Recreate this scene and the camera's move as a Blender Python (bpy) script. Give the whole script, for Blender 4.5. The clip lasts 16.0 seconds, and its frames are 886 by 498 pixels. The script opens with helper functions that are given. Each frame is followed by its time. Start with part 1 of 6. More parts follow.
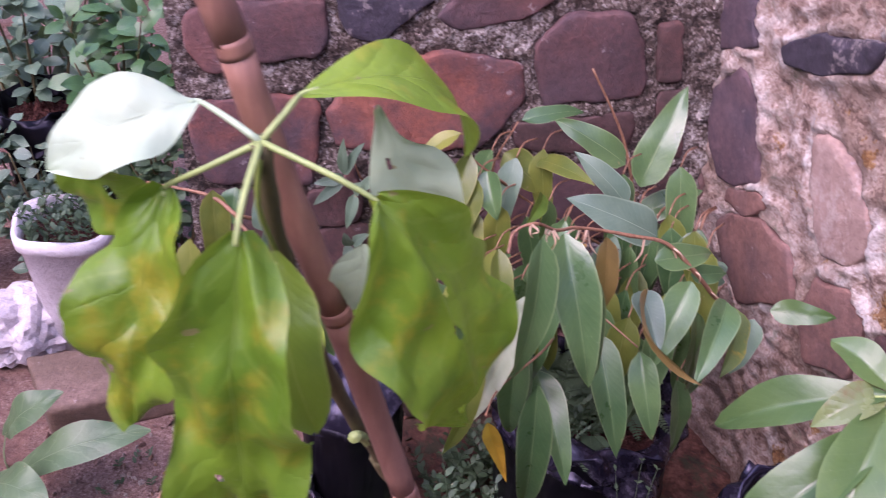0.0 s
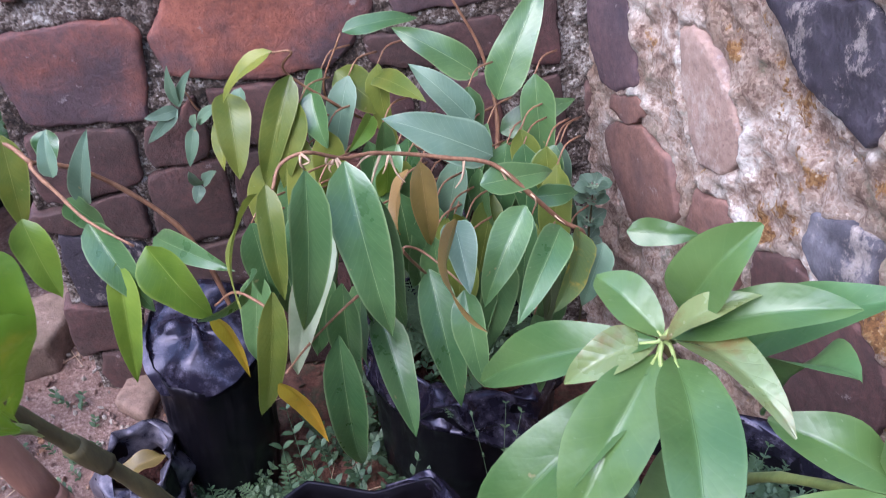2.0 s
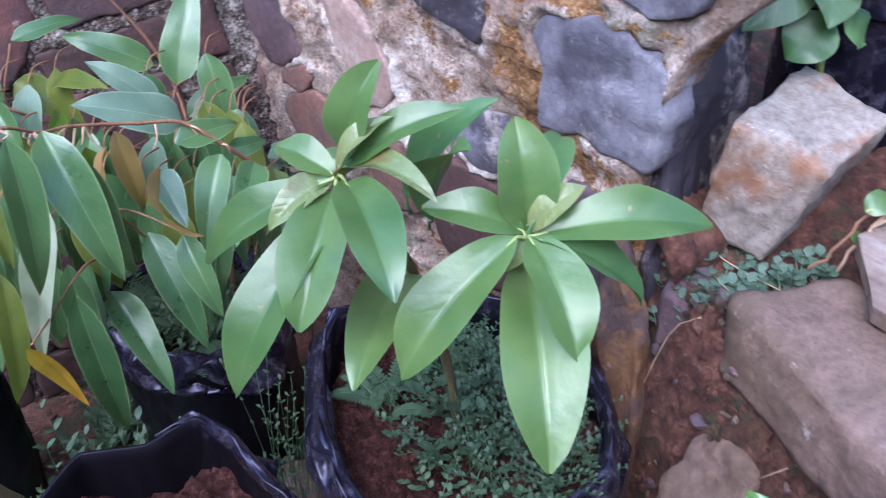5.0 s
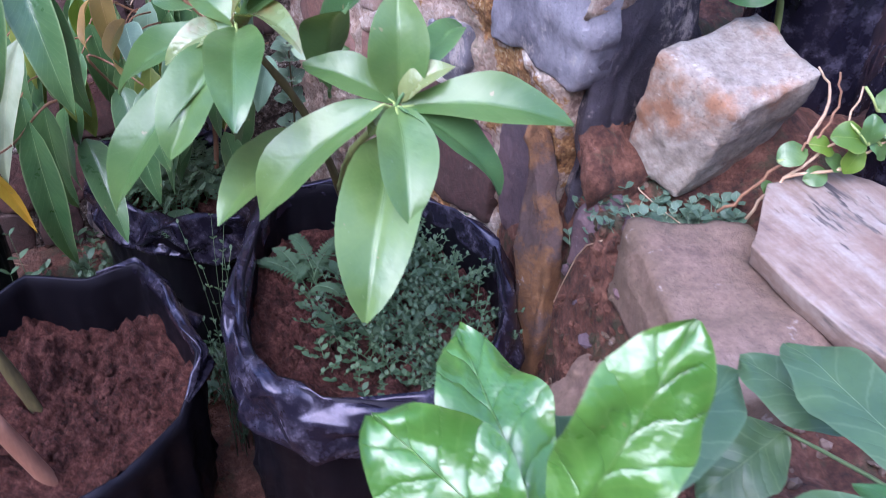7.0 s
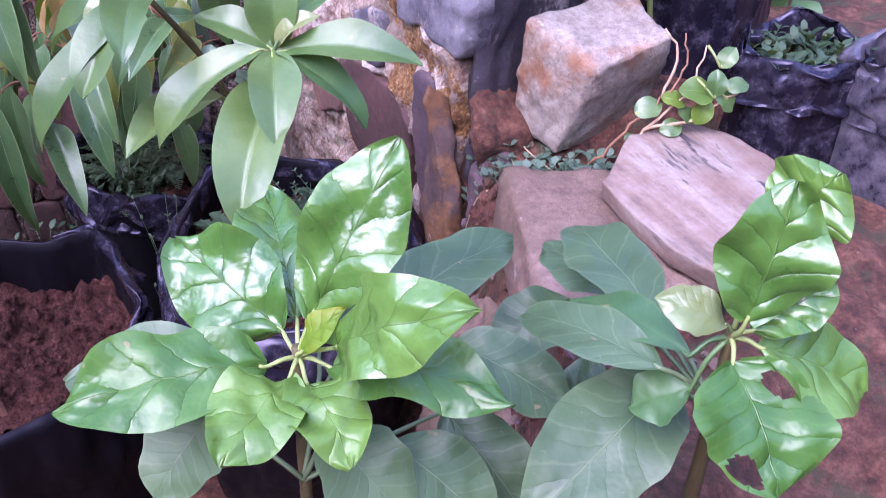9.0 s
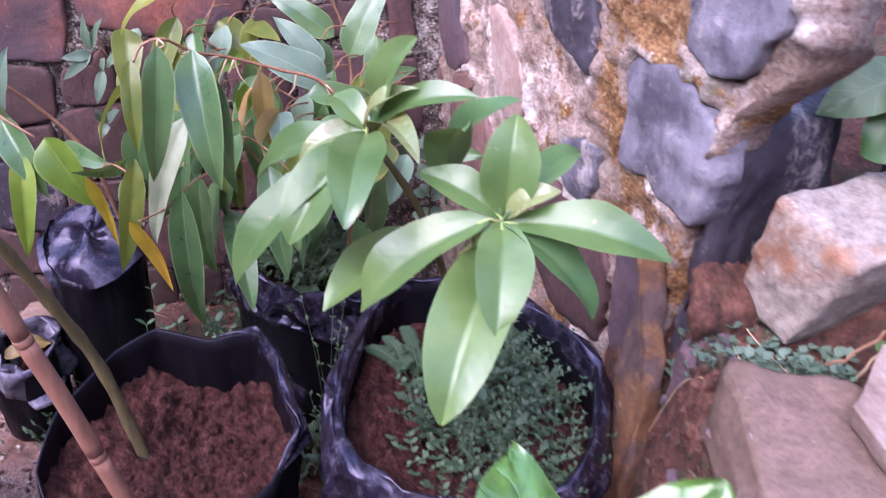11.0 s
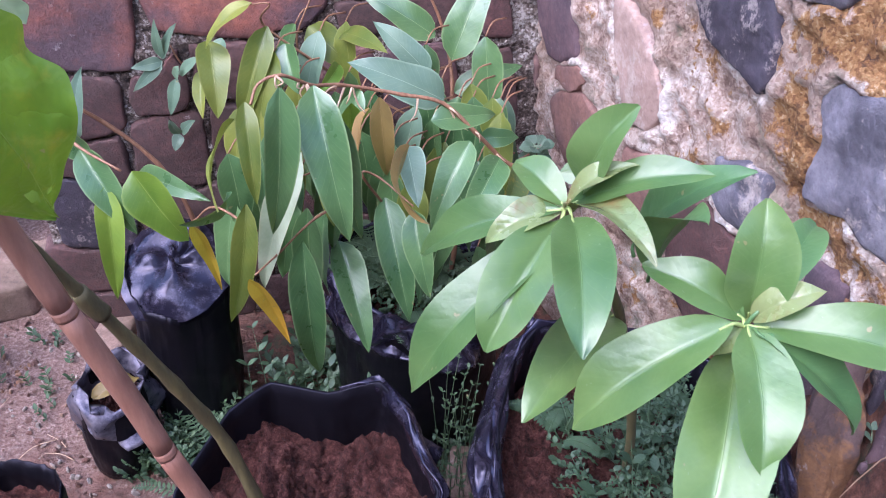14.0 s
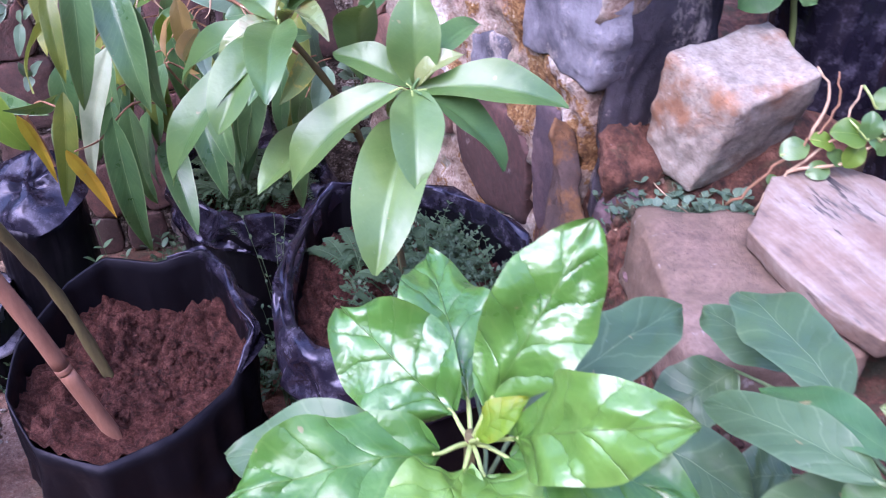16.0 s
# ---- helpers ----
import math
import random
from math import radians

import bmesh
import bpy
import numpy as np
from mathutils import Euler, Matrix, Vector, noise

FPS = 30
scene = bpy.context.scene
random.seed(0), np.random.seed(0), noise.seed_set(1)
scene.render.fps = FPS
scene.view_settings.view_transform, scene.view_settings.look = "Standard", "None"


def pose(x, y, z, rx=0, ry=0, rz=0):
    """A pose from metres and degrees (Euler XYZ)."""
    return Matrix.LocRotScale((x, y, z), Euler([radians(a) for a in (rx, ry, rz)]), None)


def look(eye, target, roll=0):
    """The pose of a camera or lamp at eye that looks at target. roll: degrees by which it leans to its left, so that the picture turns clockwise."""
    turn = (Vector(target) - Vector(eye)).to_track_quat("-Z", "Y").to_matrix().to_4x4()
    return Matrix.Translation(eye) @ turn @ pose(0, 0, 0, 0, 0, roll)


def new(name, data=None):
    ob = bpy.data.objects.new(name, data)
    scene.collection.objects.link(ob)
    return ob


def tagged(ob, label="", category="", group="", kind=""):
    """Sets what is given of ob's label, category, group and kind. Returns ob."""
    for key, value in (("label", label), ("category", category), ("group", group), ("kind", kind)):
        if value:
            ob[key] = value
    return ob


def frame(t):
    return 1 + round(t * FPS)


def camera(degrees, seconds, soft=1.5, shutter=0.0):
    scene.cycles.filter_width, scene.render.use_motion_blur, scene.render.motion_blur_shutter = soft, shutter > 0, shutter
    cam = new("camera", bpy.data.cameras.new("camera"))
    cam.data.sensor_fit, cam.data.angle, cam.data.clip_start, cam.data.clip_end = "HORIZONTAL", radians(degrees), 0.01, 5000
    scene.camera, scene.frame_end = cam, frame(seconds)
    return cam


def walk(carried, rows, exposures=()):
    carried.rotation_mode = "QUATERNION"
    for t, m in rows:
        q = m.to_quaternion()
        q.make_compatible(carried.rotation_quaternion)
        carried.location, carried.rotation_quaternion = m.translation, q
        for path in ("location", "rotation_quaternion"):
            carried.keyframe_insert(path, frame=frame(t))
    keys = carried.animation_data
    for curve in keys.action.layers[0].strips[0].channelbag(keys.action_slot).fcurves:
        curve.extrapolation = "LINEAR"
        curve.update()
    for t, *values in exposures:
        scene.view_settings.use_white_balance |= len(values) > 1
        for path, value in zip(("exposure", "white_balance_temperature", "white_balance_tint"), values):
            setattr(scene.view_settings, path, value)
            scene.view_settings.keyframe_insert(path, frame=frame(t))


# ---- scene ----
cam = camera(51.65, 16.0, soft=0.35, shutter=0.35)
# seconds, the eye, a point one metre ahead of it, the lean in degrees
PATH = [
    (0, (-0.1604, -0.0884, 1.2202), (-0.17, 0.7357, 0.6538), 2.55),
    (0.5, (-0.0906, -0.0513, 1.2007), (-0.079, 0.7597, 0.6158), 0.76),
    (1, (-0.026, -0.0237, 1.1907), (-0.0195, 0.7803, 0.5961), -1.04),
    (1.5, (0.0126, 0.0053, 1.1747), (0.0027, 0.7997, 0.5674), -1.19),
    (2, (0.0449, 0.0249, 1.1565), (0.0291, 0.7985, 0.5231), -1.41),
    (2.5, (0.066, 0.0405, 1.1405), (0.0471, 0.7946, 0.4841), -0.10),
    (3, (0.0863, 0.0332, 1.138), (0.1207, 0.8, 0.497), 0.40),
    (3.5, (0.0816, -0.0206, 1.1482), (0.227, 0.7403, 0.516), 0.67),
    (4, (0.0595, -0.0773, 1.1608), (0.2492, 0.7008, 0.562), -0.93),
    (4.5, (0.0453, -0.1253, 1.1491), (0.2832, 0.6356, 0.5455), -1.30),
    (5, (0.0393, -0.1679, 1.1397), (0.3119, 0.5826, 0.5376), -2.28),
    (5.2, (0.0405, -0.1812, 1.1408), (0.3332, 0.5588, 0.5352), -2.84),
    (7.3, (0.2149, -0.3263, 1.0941), (0.3819, 0.4268, 0.4578), 3.20),
    (7.5, (0.2373, -0.3552, 1.0848), (0.3967, 0.4064, 0.4567), 1.91),
    (8, (0.2647, -0.4203, 1.0759), (0.4355, 0.3445, 0.4546), 1.49),
    (8.2, (0.2701, -0.44, 1.0767), (0.4425, 0.3268, 0.4583), 1.40),
    (9.25, (0.2899, -0.4719, 1.0992), (0.4422, 0.3293, 0.5205), 1.83),
    (10.3, (0.2857, -0.4139, 1.1217), (0.4155, 0.4193, 0.5842), 2.26),
    (10.5, (0.269, -0.3926, 1.1274), (0.353, 0.4423, 0.5835), 3.27),
    (11, (0.2138, -0.3074, 1.1349), (0.2439, 0.5207, 0.5751), 4.39),
    (11.5, (0.1342, -0.214, 1.1513), (0.1659, 0.6154, 0.5934), 3.60),
    (12, (0.1011, -0.1584, 1.1481), (0.173, 0.6395, 0.5496), 1.94),
    (12.5, (0.1282, -0.1238, 1.1529), (0.1762, 0.6763, 0.5551), 1.14),
    (13, (0.127, -0.1003, 1.1575), (0.134, 0.7035, 0.5627), 1.06),
    (13.5, (0.0877, -0.1128, 1.1631), (0.0826, 0.6844, 0.5593), 1.34),
    (14, (0.0617, -0.1369, 1.1613), (0.0835, 0.6474, 0.5413), 2.23),
    (14.5, (0.083, -0.1685, 1.1594), (0.1133, 0.6167, 0.5409), 2.55),
    (15, (0.1625, -0.2603, 1.1391), (0.2071, 0.5328, 0.5318), 2.06),
    (15.5, (0.2046, -0.3463, 1.1126), (0.2767, 0.4503, 0.5124), 3.36),
    (16, (0.2332, -0.4096, 1.1089), (0.3181, 0.389, 0.5131), 0.38),
]
EXPOSURES = [
    (0.0, 1.58, 6000, 47), (0.5, 1.64, 5800, 35), (1.0, 1.78, 5600, 25), (2.0, 1.84, 5480, 17), (3.0, 1.82, 5250, 14), (4.0, 1.78, 5160, 16), (5.0, 1.78, 5130, 15),
    (7.5, 1.95, 5250, 28), (8.2, 1.97, 5250, 39), (10.3, 2.08, 5700, 43), (11.0, 2.1, 5650, 37), (12.0, 2.06, 5480, 26), (14.0, 2.07, 5420, 22), (15.5, 2.15, 5280, 25), (16.0, 2.13, 5350, 33),
]
walk(cam, [(t, look(eye, ahead, lean)) for t, eye, ahead, lean in PATH], EXPOSURES)

# ---- light: overcast sky, a wide soft sun high behind the camera ----
world = bpy.data.worlds.new("overcast_sky")
scene.world = world
world.use_nodes = True
wn = world.node_tree
sky = wn.nodes.new("ShaderNodeTexSky")
sky.sky_type = "NISHITA"
sky.sun_disc = False
sky.sun_elevation, sky.sun_rotation = radians(53), radians(221)
sky.air_density, sky.dust_density, sky.ozone_density = 1.6, 3.0, 1.5
wn.links.new(sky.outputs[0], wn.nodes["Background"].inputs[0])
wn.nodes["Background"].inputs[1].default_value = 0.15
sun = new("sun", bpy.data.lights.new("sun", "SUN"))
sun.data.energy, sun.data.angle, sun.data.color = 1.1, radians(60), (0.98, 0.97, 1.0)
sun.matrix_world = look((-1.5, -1.7, 3.0), (0, 0, 0))


# ---- materials ----
def material(name, build):
    m = bpy.data.materials.new(name)
    m.use_nodes = True
    build(m.node_tree, m.node_tree.nodes["Principled BSDF"])
    return m


def put(nt, kind, **values):
    n = nt.nodes.new("ShaderNode" + kind)
    for key, value in values.items():
        n.inputs[key.replace("_", " ")].default_value = value
    return n


def math_node(nt, op, a, b=None, c=None):
    n = nt.nodes.new("ShaderNodeMath")
    n.operation = op
    for i, v in enumerate((a, b, c)):
        if v is None:
            continue
        if isinstance(v, (int, float)):
            n.inputs[i].default_value = v
        else:
            nt.links.new(v, n.inputs[i])
    return n.outputs[0]


def ramp(nt, fac, stops):
    n = nt.nodes.new("ShaderNodeValToRGB")
    els = n.color_ramp.elements
    while len(els) < len(stops):
        els.new(0.5)
    for e, (p, c) in zip(els, stops):
        e.position, e.color = p, (*c, 1) if len(c) == 3 else c
    nt.links.new(fac, n.inputs[0])
    return n.outputs[0]


def blend(nt, fac, a, b, mode="MIX"):
    n = nt.nodes.new("ShaderNodeMix")
    n.data_type, n.blend_type = "RGBA", mode
    for sock, v in ((n.inputs[0], fac), (n.inputs[6], a), (n.inputs[7], b)):
        if isinstance(v, (int, float)):
            sock.default_value = v
        elif isinstance(v, tuple):
            sock.default_value = (*v, 1)
        else:
            nt.links.new(v, sock)
    return n.outputs[2]


def grain(nt, scale, detail=6.0, rough=0.6, shift=0.0, stretch=None):
    """Noise in the thing's own metres, moved by the thing's random number so that no two look alike."""
    co = nt.nodes.new("ShaderNodeTexCoord")
    info = nt.nodes.new("ShaderNodeObjectInfo")
    add = nt.nodes.new("ShaderNodeVectorMath")
    add.operation = "MULTIPLY_ADD"
    nt.links.new(info.outputs["Random"], add.inputs[0])
    add.inputs[1].default_value = (17.0, 31.0, 23.0)
    nt.links.new(co.outputs["Object"], add.inputs[2])
    mp = put(nt, "Mapping", Location=(shift, shift * 0.7, -shift))
    if stretch:
        mp.inputs["Scale"].default_value = stretch
    nt.links.new(add.outputs[0], mp.inputs[0])
    n = put(nt, "TexNoise", Scale=scale, Detail=detail, Roughness=rough)
    nt.links.new(mp.outputs[0], n.inputs["Vector"])
    return n.outputs[0]


def bump(nt, bsdf, height, strength, distance=0.01):
    n = put(nt, "Bump", Strength=strength, Distance=distance)
    nt.links.new(height, n.inputs["Height"])
    nt.links.new(n.outputs[0], bsdf.inputs["Normal"])


def stone_material(name, light, mid, dark, patina, amount, rough=0.75, pale=(0.42, 0.36, 0.36), size=11, soft=0.035, smear=0.0):
    """Broken stone: fine grain, a darker skin in patches, pale crust spots, sharp small relief."""

    def build(nt, b):
        big, fine_, spots, grit = grain(nt, size, 9, 0.66), grain(nt, 80, 9, 0.75, 3), grain(nt, 30, 8, 0.72, 7), grain(nt, 320, 4, 0.7, 5)
        col = ramp(nt, math_node(nt, "MULTIPLY_ADD", fine_, 0.55, math_node(nt, "MULTIPLY", grain(nt, 5, 4, 0.5, 17), 0.45)), [(0.34, dark), (0.5, mid), (0.66, light)])
        cover = ramp(nt, big, [(amount - soft, (0, 0, 0)), (amount + soft, (1, 1, 1))])
        col = blend(nt, cover, col, blend(nt, fine_, tuple(p * 0.4 for p in patina), tuple(p * 1.7 for p in patina)))
        crust = ramp(nt, spots, [(0.63, (0, 0, 0)), (0.67, (1, 1, 1))])
        col = blend(nt, math_node(nt, "MULTIPLY", crust, 0.5), col, pale)
        if smear:
            lime = math_node(nt, "MULTIPLY_ADD", fine_, 0.3, math_node(nt, "MULTIPLY", grain(nt, 13, 9, 0.74, 31, (1.0, 1.0, 0.5)), 0.7))
            col = blend(nt, ramp(nt, lime, [(0.535, (0, 0, 0)), (0.56, (smear * 0.5,) * 3), (0.62, (smear,) * 3)]), col, blend(nt, grit, (0.3, 0.22, 0.19), (0.7, 0.62, 0.58)))
        col = blend(nt, ramp(nt, grit, [(0.3, (0.55, 0.55, 0.55)), (0.42, (0, 0, 0))]), col, tuple(0.4 * d for d in dark))
        nt.links.new(col, b.inputs["Base Color"])
        b.inputs["Roughness"].default_value = rough
        bump(nt, b, math_node(nt, "ADD", spots, math_node(nt, "MULTIPLY_ADD", fine_, 0.5, math_node(nt, "MULTIPLY", grit, 0.2))), 0.75, 0.008)

    return material(name, build)


RED = stone_material("red_stone", (0.38, 0.13, 0.085), (0.25, 0.083, 0.056), (0.1, 0.038, 0.035), (0.085, 0.052, 0.06), 0.49, size=5, soft=0.1)
# Dark red-brown stone; shade low on the wall is put into its colour.
DARK = stone_material("dark_and_shaded_stone", (0.2, 0.085, 0.072), (0.1, 0.047, 0.046), (0.035, 0.02, 0.018), (0.06, 0.035, 0.032), 0.5, size=4, soft=0.11)
PURPLE = stone_material("purple_stone", (0.24, 0.14, 0.145), (0.14, 0.08, 0.09), (0.06, 0.04, 0.05), (0.065, 0.048, 0.065), 0.5, size=4, soft=0.11)
TAN = stone_material("tan_stone", (0.5, 0.36, 0.31), (0.38, 0.255, 0.215), (0.24, 0.15, 0.125), (0.2, 0.14, 0.135), 0.57, size=7, soft=0.08, smear=0.6)
PLUM = stone_material("plum_red_stone", (0.24, 0.1, 0.085), (0.15, 0.066, 0.06), (0.06, 0.032, 0.034), (0.08, 0.05, 0.058), 0.5, size=4, soft=0.11)
ROSE = stone_material("rose_brown_stone", (0.36, 0.2, 0.165), (0.25, 0.13, 0.105), (0.11, 0.06, 0.052), (0.14, 0.085, 0.082), 0.53, size=6, soft=0.1)
# Dark slate, made darker still for the shade on the receding end face.
SHADED_DARK_SLATE = stone_material("shaded_dark_slate_stone", (0.1, 0.08, 0.11), (0.05, 0.04, 0.058), (0.022, 0.018, 0.026), (0.035, 0.028, 0.04), 0.55, 0.6, (0.22, 0.18, 0.2), size=8, smear=0.6)
SLATE = stone_material("slate_stone", (0.31, 0.29, 0.335), (0.21, 0.195, 0.235), (0.1, 0.09, 0.112), (0.085, 0.078, 0.1), 0.51, 0.55, (0.46, 0.42, 0.42), size=7, soft=0.05, smear=0.75)


def aggregate(nt, scale):
    """Sand and small gravel: a random tone for each grain, and its height."""
    co = nt.nodes.new("ShaderNodeTexCoord")
    wob = put(nt, "TexNoise", Scale=scale * 0.8, Detail=3.0, Roughness=0.6)
    nt.links.new(co.outputs["Object"], wob.inputs["Vector"])
    mix = nt.nodes.new("ShaderNodeVectorMath")
    mix.operation = "MULTIPLY_ADD"
    nt.links.new(wob.outputs["Color"], mix.inputs[0])
    mix.inputs[1].default_value = (1.1 / scale,) * 3
    nt.links.new(co.outputs["Object"], mix.inputs[2])
    cells = put(nt, "TexVoronoi", Scale=scale)
    nt.links.new(mix.outputs[0], cells.inputs["Vector"])
    sep = nt.nodes.new("ShaderNodeSeparateXYZ")
    nt.links.new(cells.outputs["Color"], sep.inputs[0])
    return sep.outputs[0], math_node(nt, "SUBTRACT", 1.0, cells.outputs["Distance"])


def build_mortar(nt, b):
    co = nt.nodes.new("ShaderNodeTexCoord")
    sep = nt.nodes.new("ShaderNodeSeparateXYZ")
    nt.links.new(co.outputs["Object"], sep.inputs[0])
    lip = nt.nodes.new("ShaderNodeAttribute")
    lip.attribute_name = "lip"
    fine_, mid, moss, big = grain(nt, 130, 8, 0.75), grain(nt, 32, 8, 0.72, 5), grain(nt, 11, 8, 0.7, 11), grain(nt, 8, 6)
    cell, bead = aggregate(nt, 260)
    tone = math_node(nt, "MULTIPLY_ADD", cell, 0.09, math_node(nt, "MULTIPLY_ADD", mid, 0.9, math_node(nt, "MULTIPLY", lip.outputs["Fac"], 0.13)))
    col = ramp(nt, tone, [(0.36, (0.2, 0.12, 0.095)), (0.45, (0.42, 0.29, 0.235)), (0.53, (0.62, 0.5, 0.44)), (0.62, (0.88, 0.82, 0.78))])
    col = blend(nt, ramp(nt, fine_, [(0.3, (0.9, 0.9, 0.9)), (0.42, (0, 0, 0))]), col, (0.1, 0.06, 0.05))
    brown = ramp(nt, math_node(nt, "MULTIPLY_ADD", mid, 0.45, math_node(nt, "MULTIPLY", big, 0.55)), [(0.46, (0, 0, 0)), (0.54, (0.8, 0.8, 0.8))])
    col = blend(nt, brown, col, blend(nt, cell, (0.2, 0.12, 0.085), (0.4, 0.27, 0.2)))
    green = ramp(nt, math_node(nt, "MULTIPLY_ADD", mid, 0.4, math_node(nt, "MULTIPLY", grain(nt, 14, 6, 0.6, 23), 0.6)), [(0.57, (0, 0, 0)), (0.63, (0.6, 0.6, 0.6))])
    col = blend(nt, green, col, (0.13, 0.14, 0.075))
    ochre = ramp(nt, math_node(nt, "MULTIPLY_ADD", fine_, 0.5, math_node(nt, "MULTIPLY_ADD", mid, 0.35, math_node(nt, "MULTIPLY", cell, 0.15))), [(0.36, (0.07, 0.028, 0.01)), (0.48, (0.27, 0.12, 0.035)), (0.58, (0.42, 0.23, 0.085)), (0.66, (0.62, 0.48, 0.33))])
    near = math_node(nt, "SUBTRACT", 0.86, sep.outputs[1])
    amount = math_node(nt, "ADD", moss, math_node(nt, "SUBTRACT", math_node(nt, "MULTIPLY", math_node(nt, "MINIMUM", near, 0.22), 0.42), math_node(nt, "MULTIPLY", math_node(nt, "MAXIMUM", math_node(nt, "SUBTRACT", near, 0.33), 0.0), 1.1)))
    amount = math_node(nt, "SUBTRACT", amount, math_node(nt, "MULTIPLY", lip.outputs["Fac"], 0.13))
    amount = math_node(nt, "MULTIPLY_ADD", math_node(nt, "SUBTRACT", mid, 0.5), 0.35, amount)
    col = blend(nt, ramp(nt, amount, [(0.55, (0, 0, 0)), (0.58, (0.95, 0.95, 0.95))]), col, ochre)
    nt.links.new(col, b.inputs["Base Color"])
    b.inputs["Roughness"].default_value = 0.9
    grit = grain(nt, 300, 5, 0.7, 13)
    high = math_node(nt, "MULTIPLY_ADD", bead, 0.12, math_node(nt, "MULTIPLY_ADD", cell, 0.08, math_node(nt, "MULTIPLY", mid, 0.5)))
    bump(nt, b, math_node(nt, "ADD", high, math_node(nt, "MULTIPLY_ADD", fine_, 0.5, math_node(nt, "MULTIPLY", grit, 0.35))), 1.0, 0.012)


MORTAR = material("lime_mortar", build_mortar)


def build_joint(nt, b):
    fine_, mid, big = grain(nt, 130, 8, 0.75), grain(nt, 48, 8, 0.75, 5), grain(nt, 5, 5, 0.6, 2)
    cell, bead = aggregate(nt, 260)
    tone = math_node(nt, "ADD", math_node(nt, "MULTIPLY_ADD", cell, 0.16, math_node(nt, "MULTIPLY", mid, 0.84)), math_node(nt, "MULTIPLY", math_node(nt, "SUBTRACT", big, 0.5), 0.35))
    col = ramp(nt, tone, [(0.36, (0.03, 0.02, 0.017)), (0.48, (0.12, 0.082, 0.066)), (0.57, (0.32, 0.255, 0.225)), (0.67, (0.68, 0.62, 0.58))])
    col = blend(nt, ramp(nt, fine_, [(0.34, (1, 1, 1)), (0.46, (0, 0, 0))]), col, (0.055, 0.036, 0.032))
    nt.links.new(col, b.inputs["Base Color"])
    b.inputs["Roughness"].default_value = 0.95
    bump(nt, b, math_node(nt, "ADD", math_node(nt, "MULTIPLY_ADD", bead, 0.3, mid), math_node(nt, "MULTIPLY_ADD", fine_, 0.6, math_node(nt, "MULTIPLY", cell, 0.25))), 1.0, 0.013)


JOINT = material("dirty_mortar", build_joint)


def build_earth(nt, b):
    co = nt.nodes.new("ShaderNodeTexCoord")
    sep = nt.nodes.new("ShaderNodeSeparateXYZ")
    nt.links.new(co.outputs["Object"], sep.inputs[0])
    big, mid, fine_, moss = grain(nt, 6, 6), grain(nt, 40, 8, 0.75, 2), grain(nt, 160, 6, 0.7, 9), grain(nt, 14, 7, 0.7, 4)
    col = ramp(nt, mid, [(0.32, (0.06, 0.025, 0.017)), (0.5, (0.17, 0.078, 0.055)), (0.68, (0.3, 0.16, 0.12))])
    col = blend(nt, ramp(nt, big, [(0.36, (0, 0, 0)), (0.52, (0.9, 0.9, 0.9))]), col, ramp(nt, fine_, [(0.35, (0.13, 0.065, 0.05)), (0.55, (0.3, 0.19, 0.16)), (0.7, (0.48, 0.37, 0.33))]))
    # Damp earth on the right; shade between the bags is in its colour too.
    damp = ramp(nt, math_node(nt, "ADD", math_node(nt, "ADD", sep.outputs[0], 0.5), math_node(nt, "MULTIPLY", big, 0.25)), [(0.3, (0, 0, 0)), (0.4, (1, 1, 1))])
    wet_and_shaded = ramp(nt, mid, [(0.34, (0.03, 0.012, 0.009)), (0.5, (0.13, 0.047, 0.03)), (0.68, (0.3, 0.135, 0.09))])
    wet_and_shaded = blend(nt, ramp(nt, moss, [(0.52, (0, 0, 0)), (0.62, (0.8, 0.8, 0.8))]), wet_and_shaded, (0.055, 0.06, 0.03))
    col = blend(nt, damp, col, wet_and_shaded)
    col = blend(nt, ramp(nt, fine_, [(0.66, (0, 0, 0)), (0.72, (0.6, 0.6, 0.6))]), col, (0.45, 0.36, 0.33))
    nt.links.new(col, b.inputs["Base Color"])
    b.inputs["Roughness"].default_value = 0.9
    bump(nt, b, math_node(nt, "ADD", mid, math_node(nt, "MULTIPLY", fine_, 0.5)), 1.0, 0.014)


EARTH = material("red_earth", build_earth)


def build_soil(nt, b):
    mid, fine_ = grain(nt, 60, 9, 0.8, 2), grain(nt, 210, 6, 0.75, 9)
    nt.links.new(ramp(nt, math_node(nt, "MULTIPLY_ADD", fine_, 0.4, math_node(nt, "MULTIPLY", mid, 0.6)), [(0.38, (0.01, 0.0038, 0.0032)), (0.5, (0.09, 0.03, 0.024)), (0.64, (0.24, 0.1, 0.082))]), b.inputs["Base Color"])
    b.inputs["Roughness"].default_value = 0.95
    b.inputs["Specular IOR Level"].default_value = 0.2
    bump(nt, b, math_node(nt, "ADD", mid, math_node(nt, "MULTIPLY", fine_, 0.5)), 1.0, 0.016)


SOIL = material("dark_red_soil", build_soil)


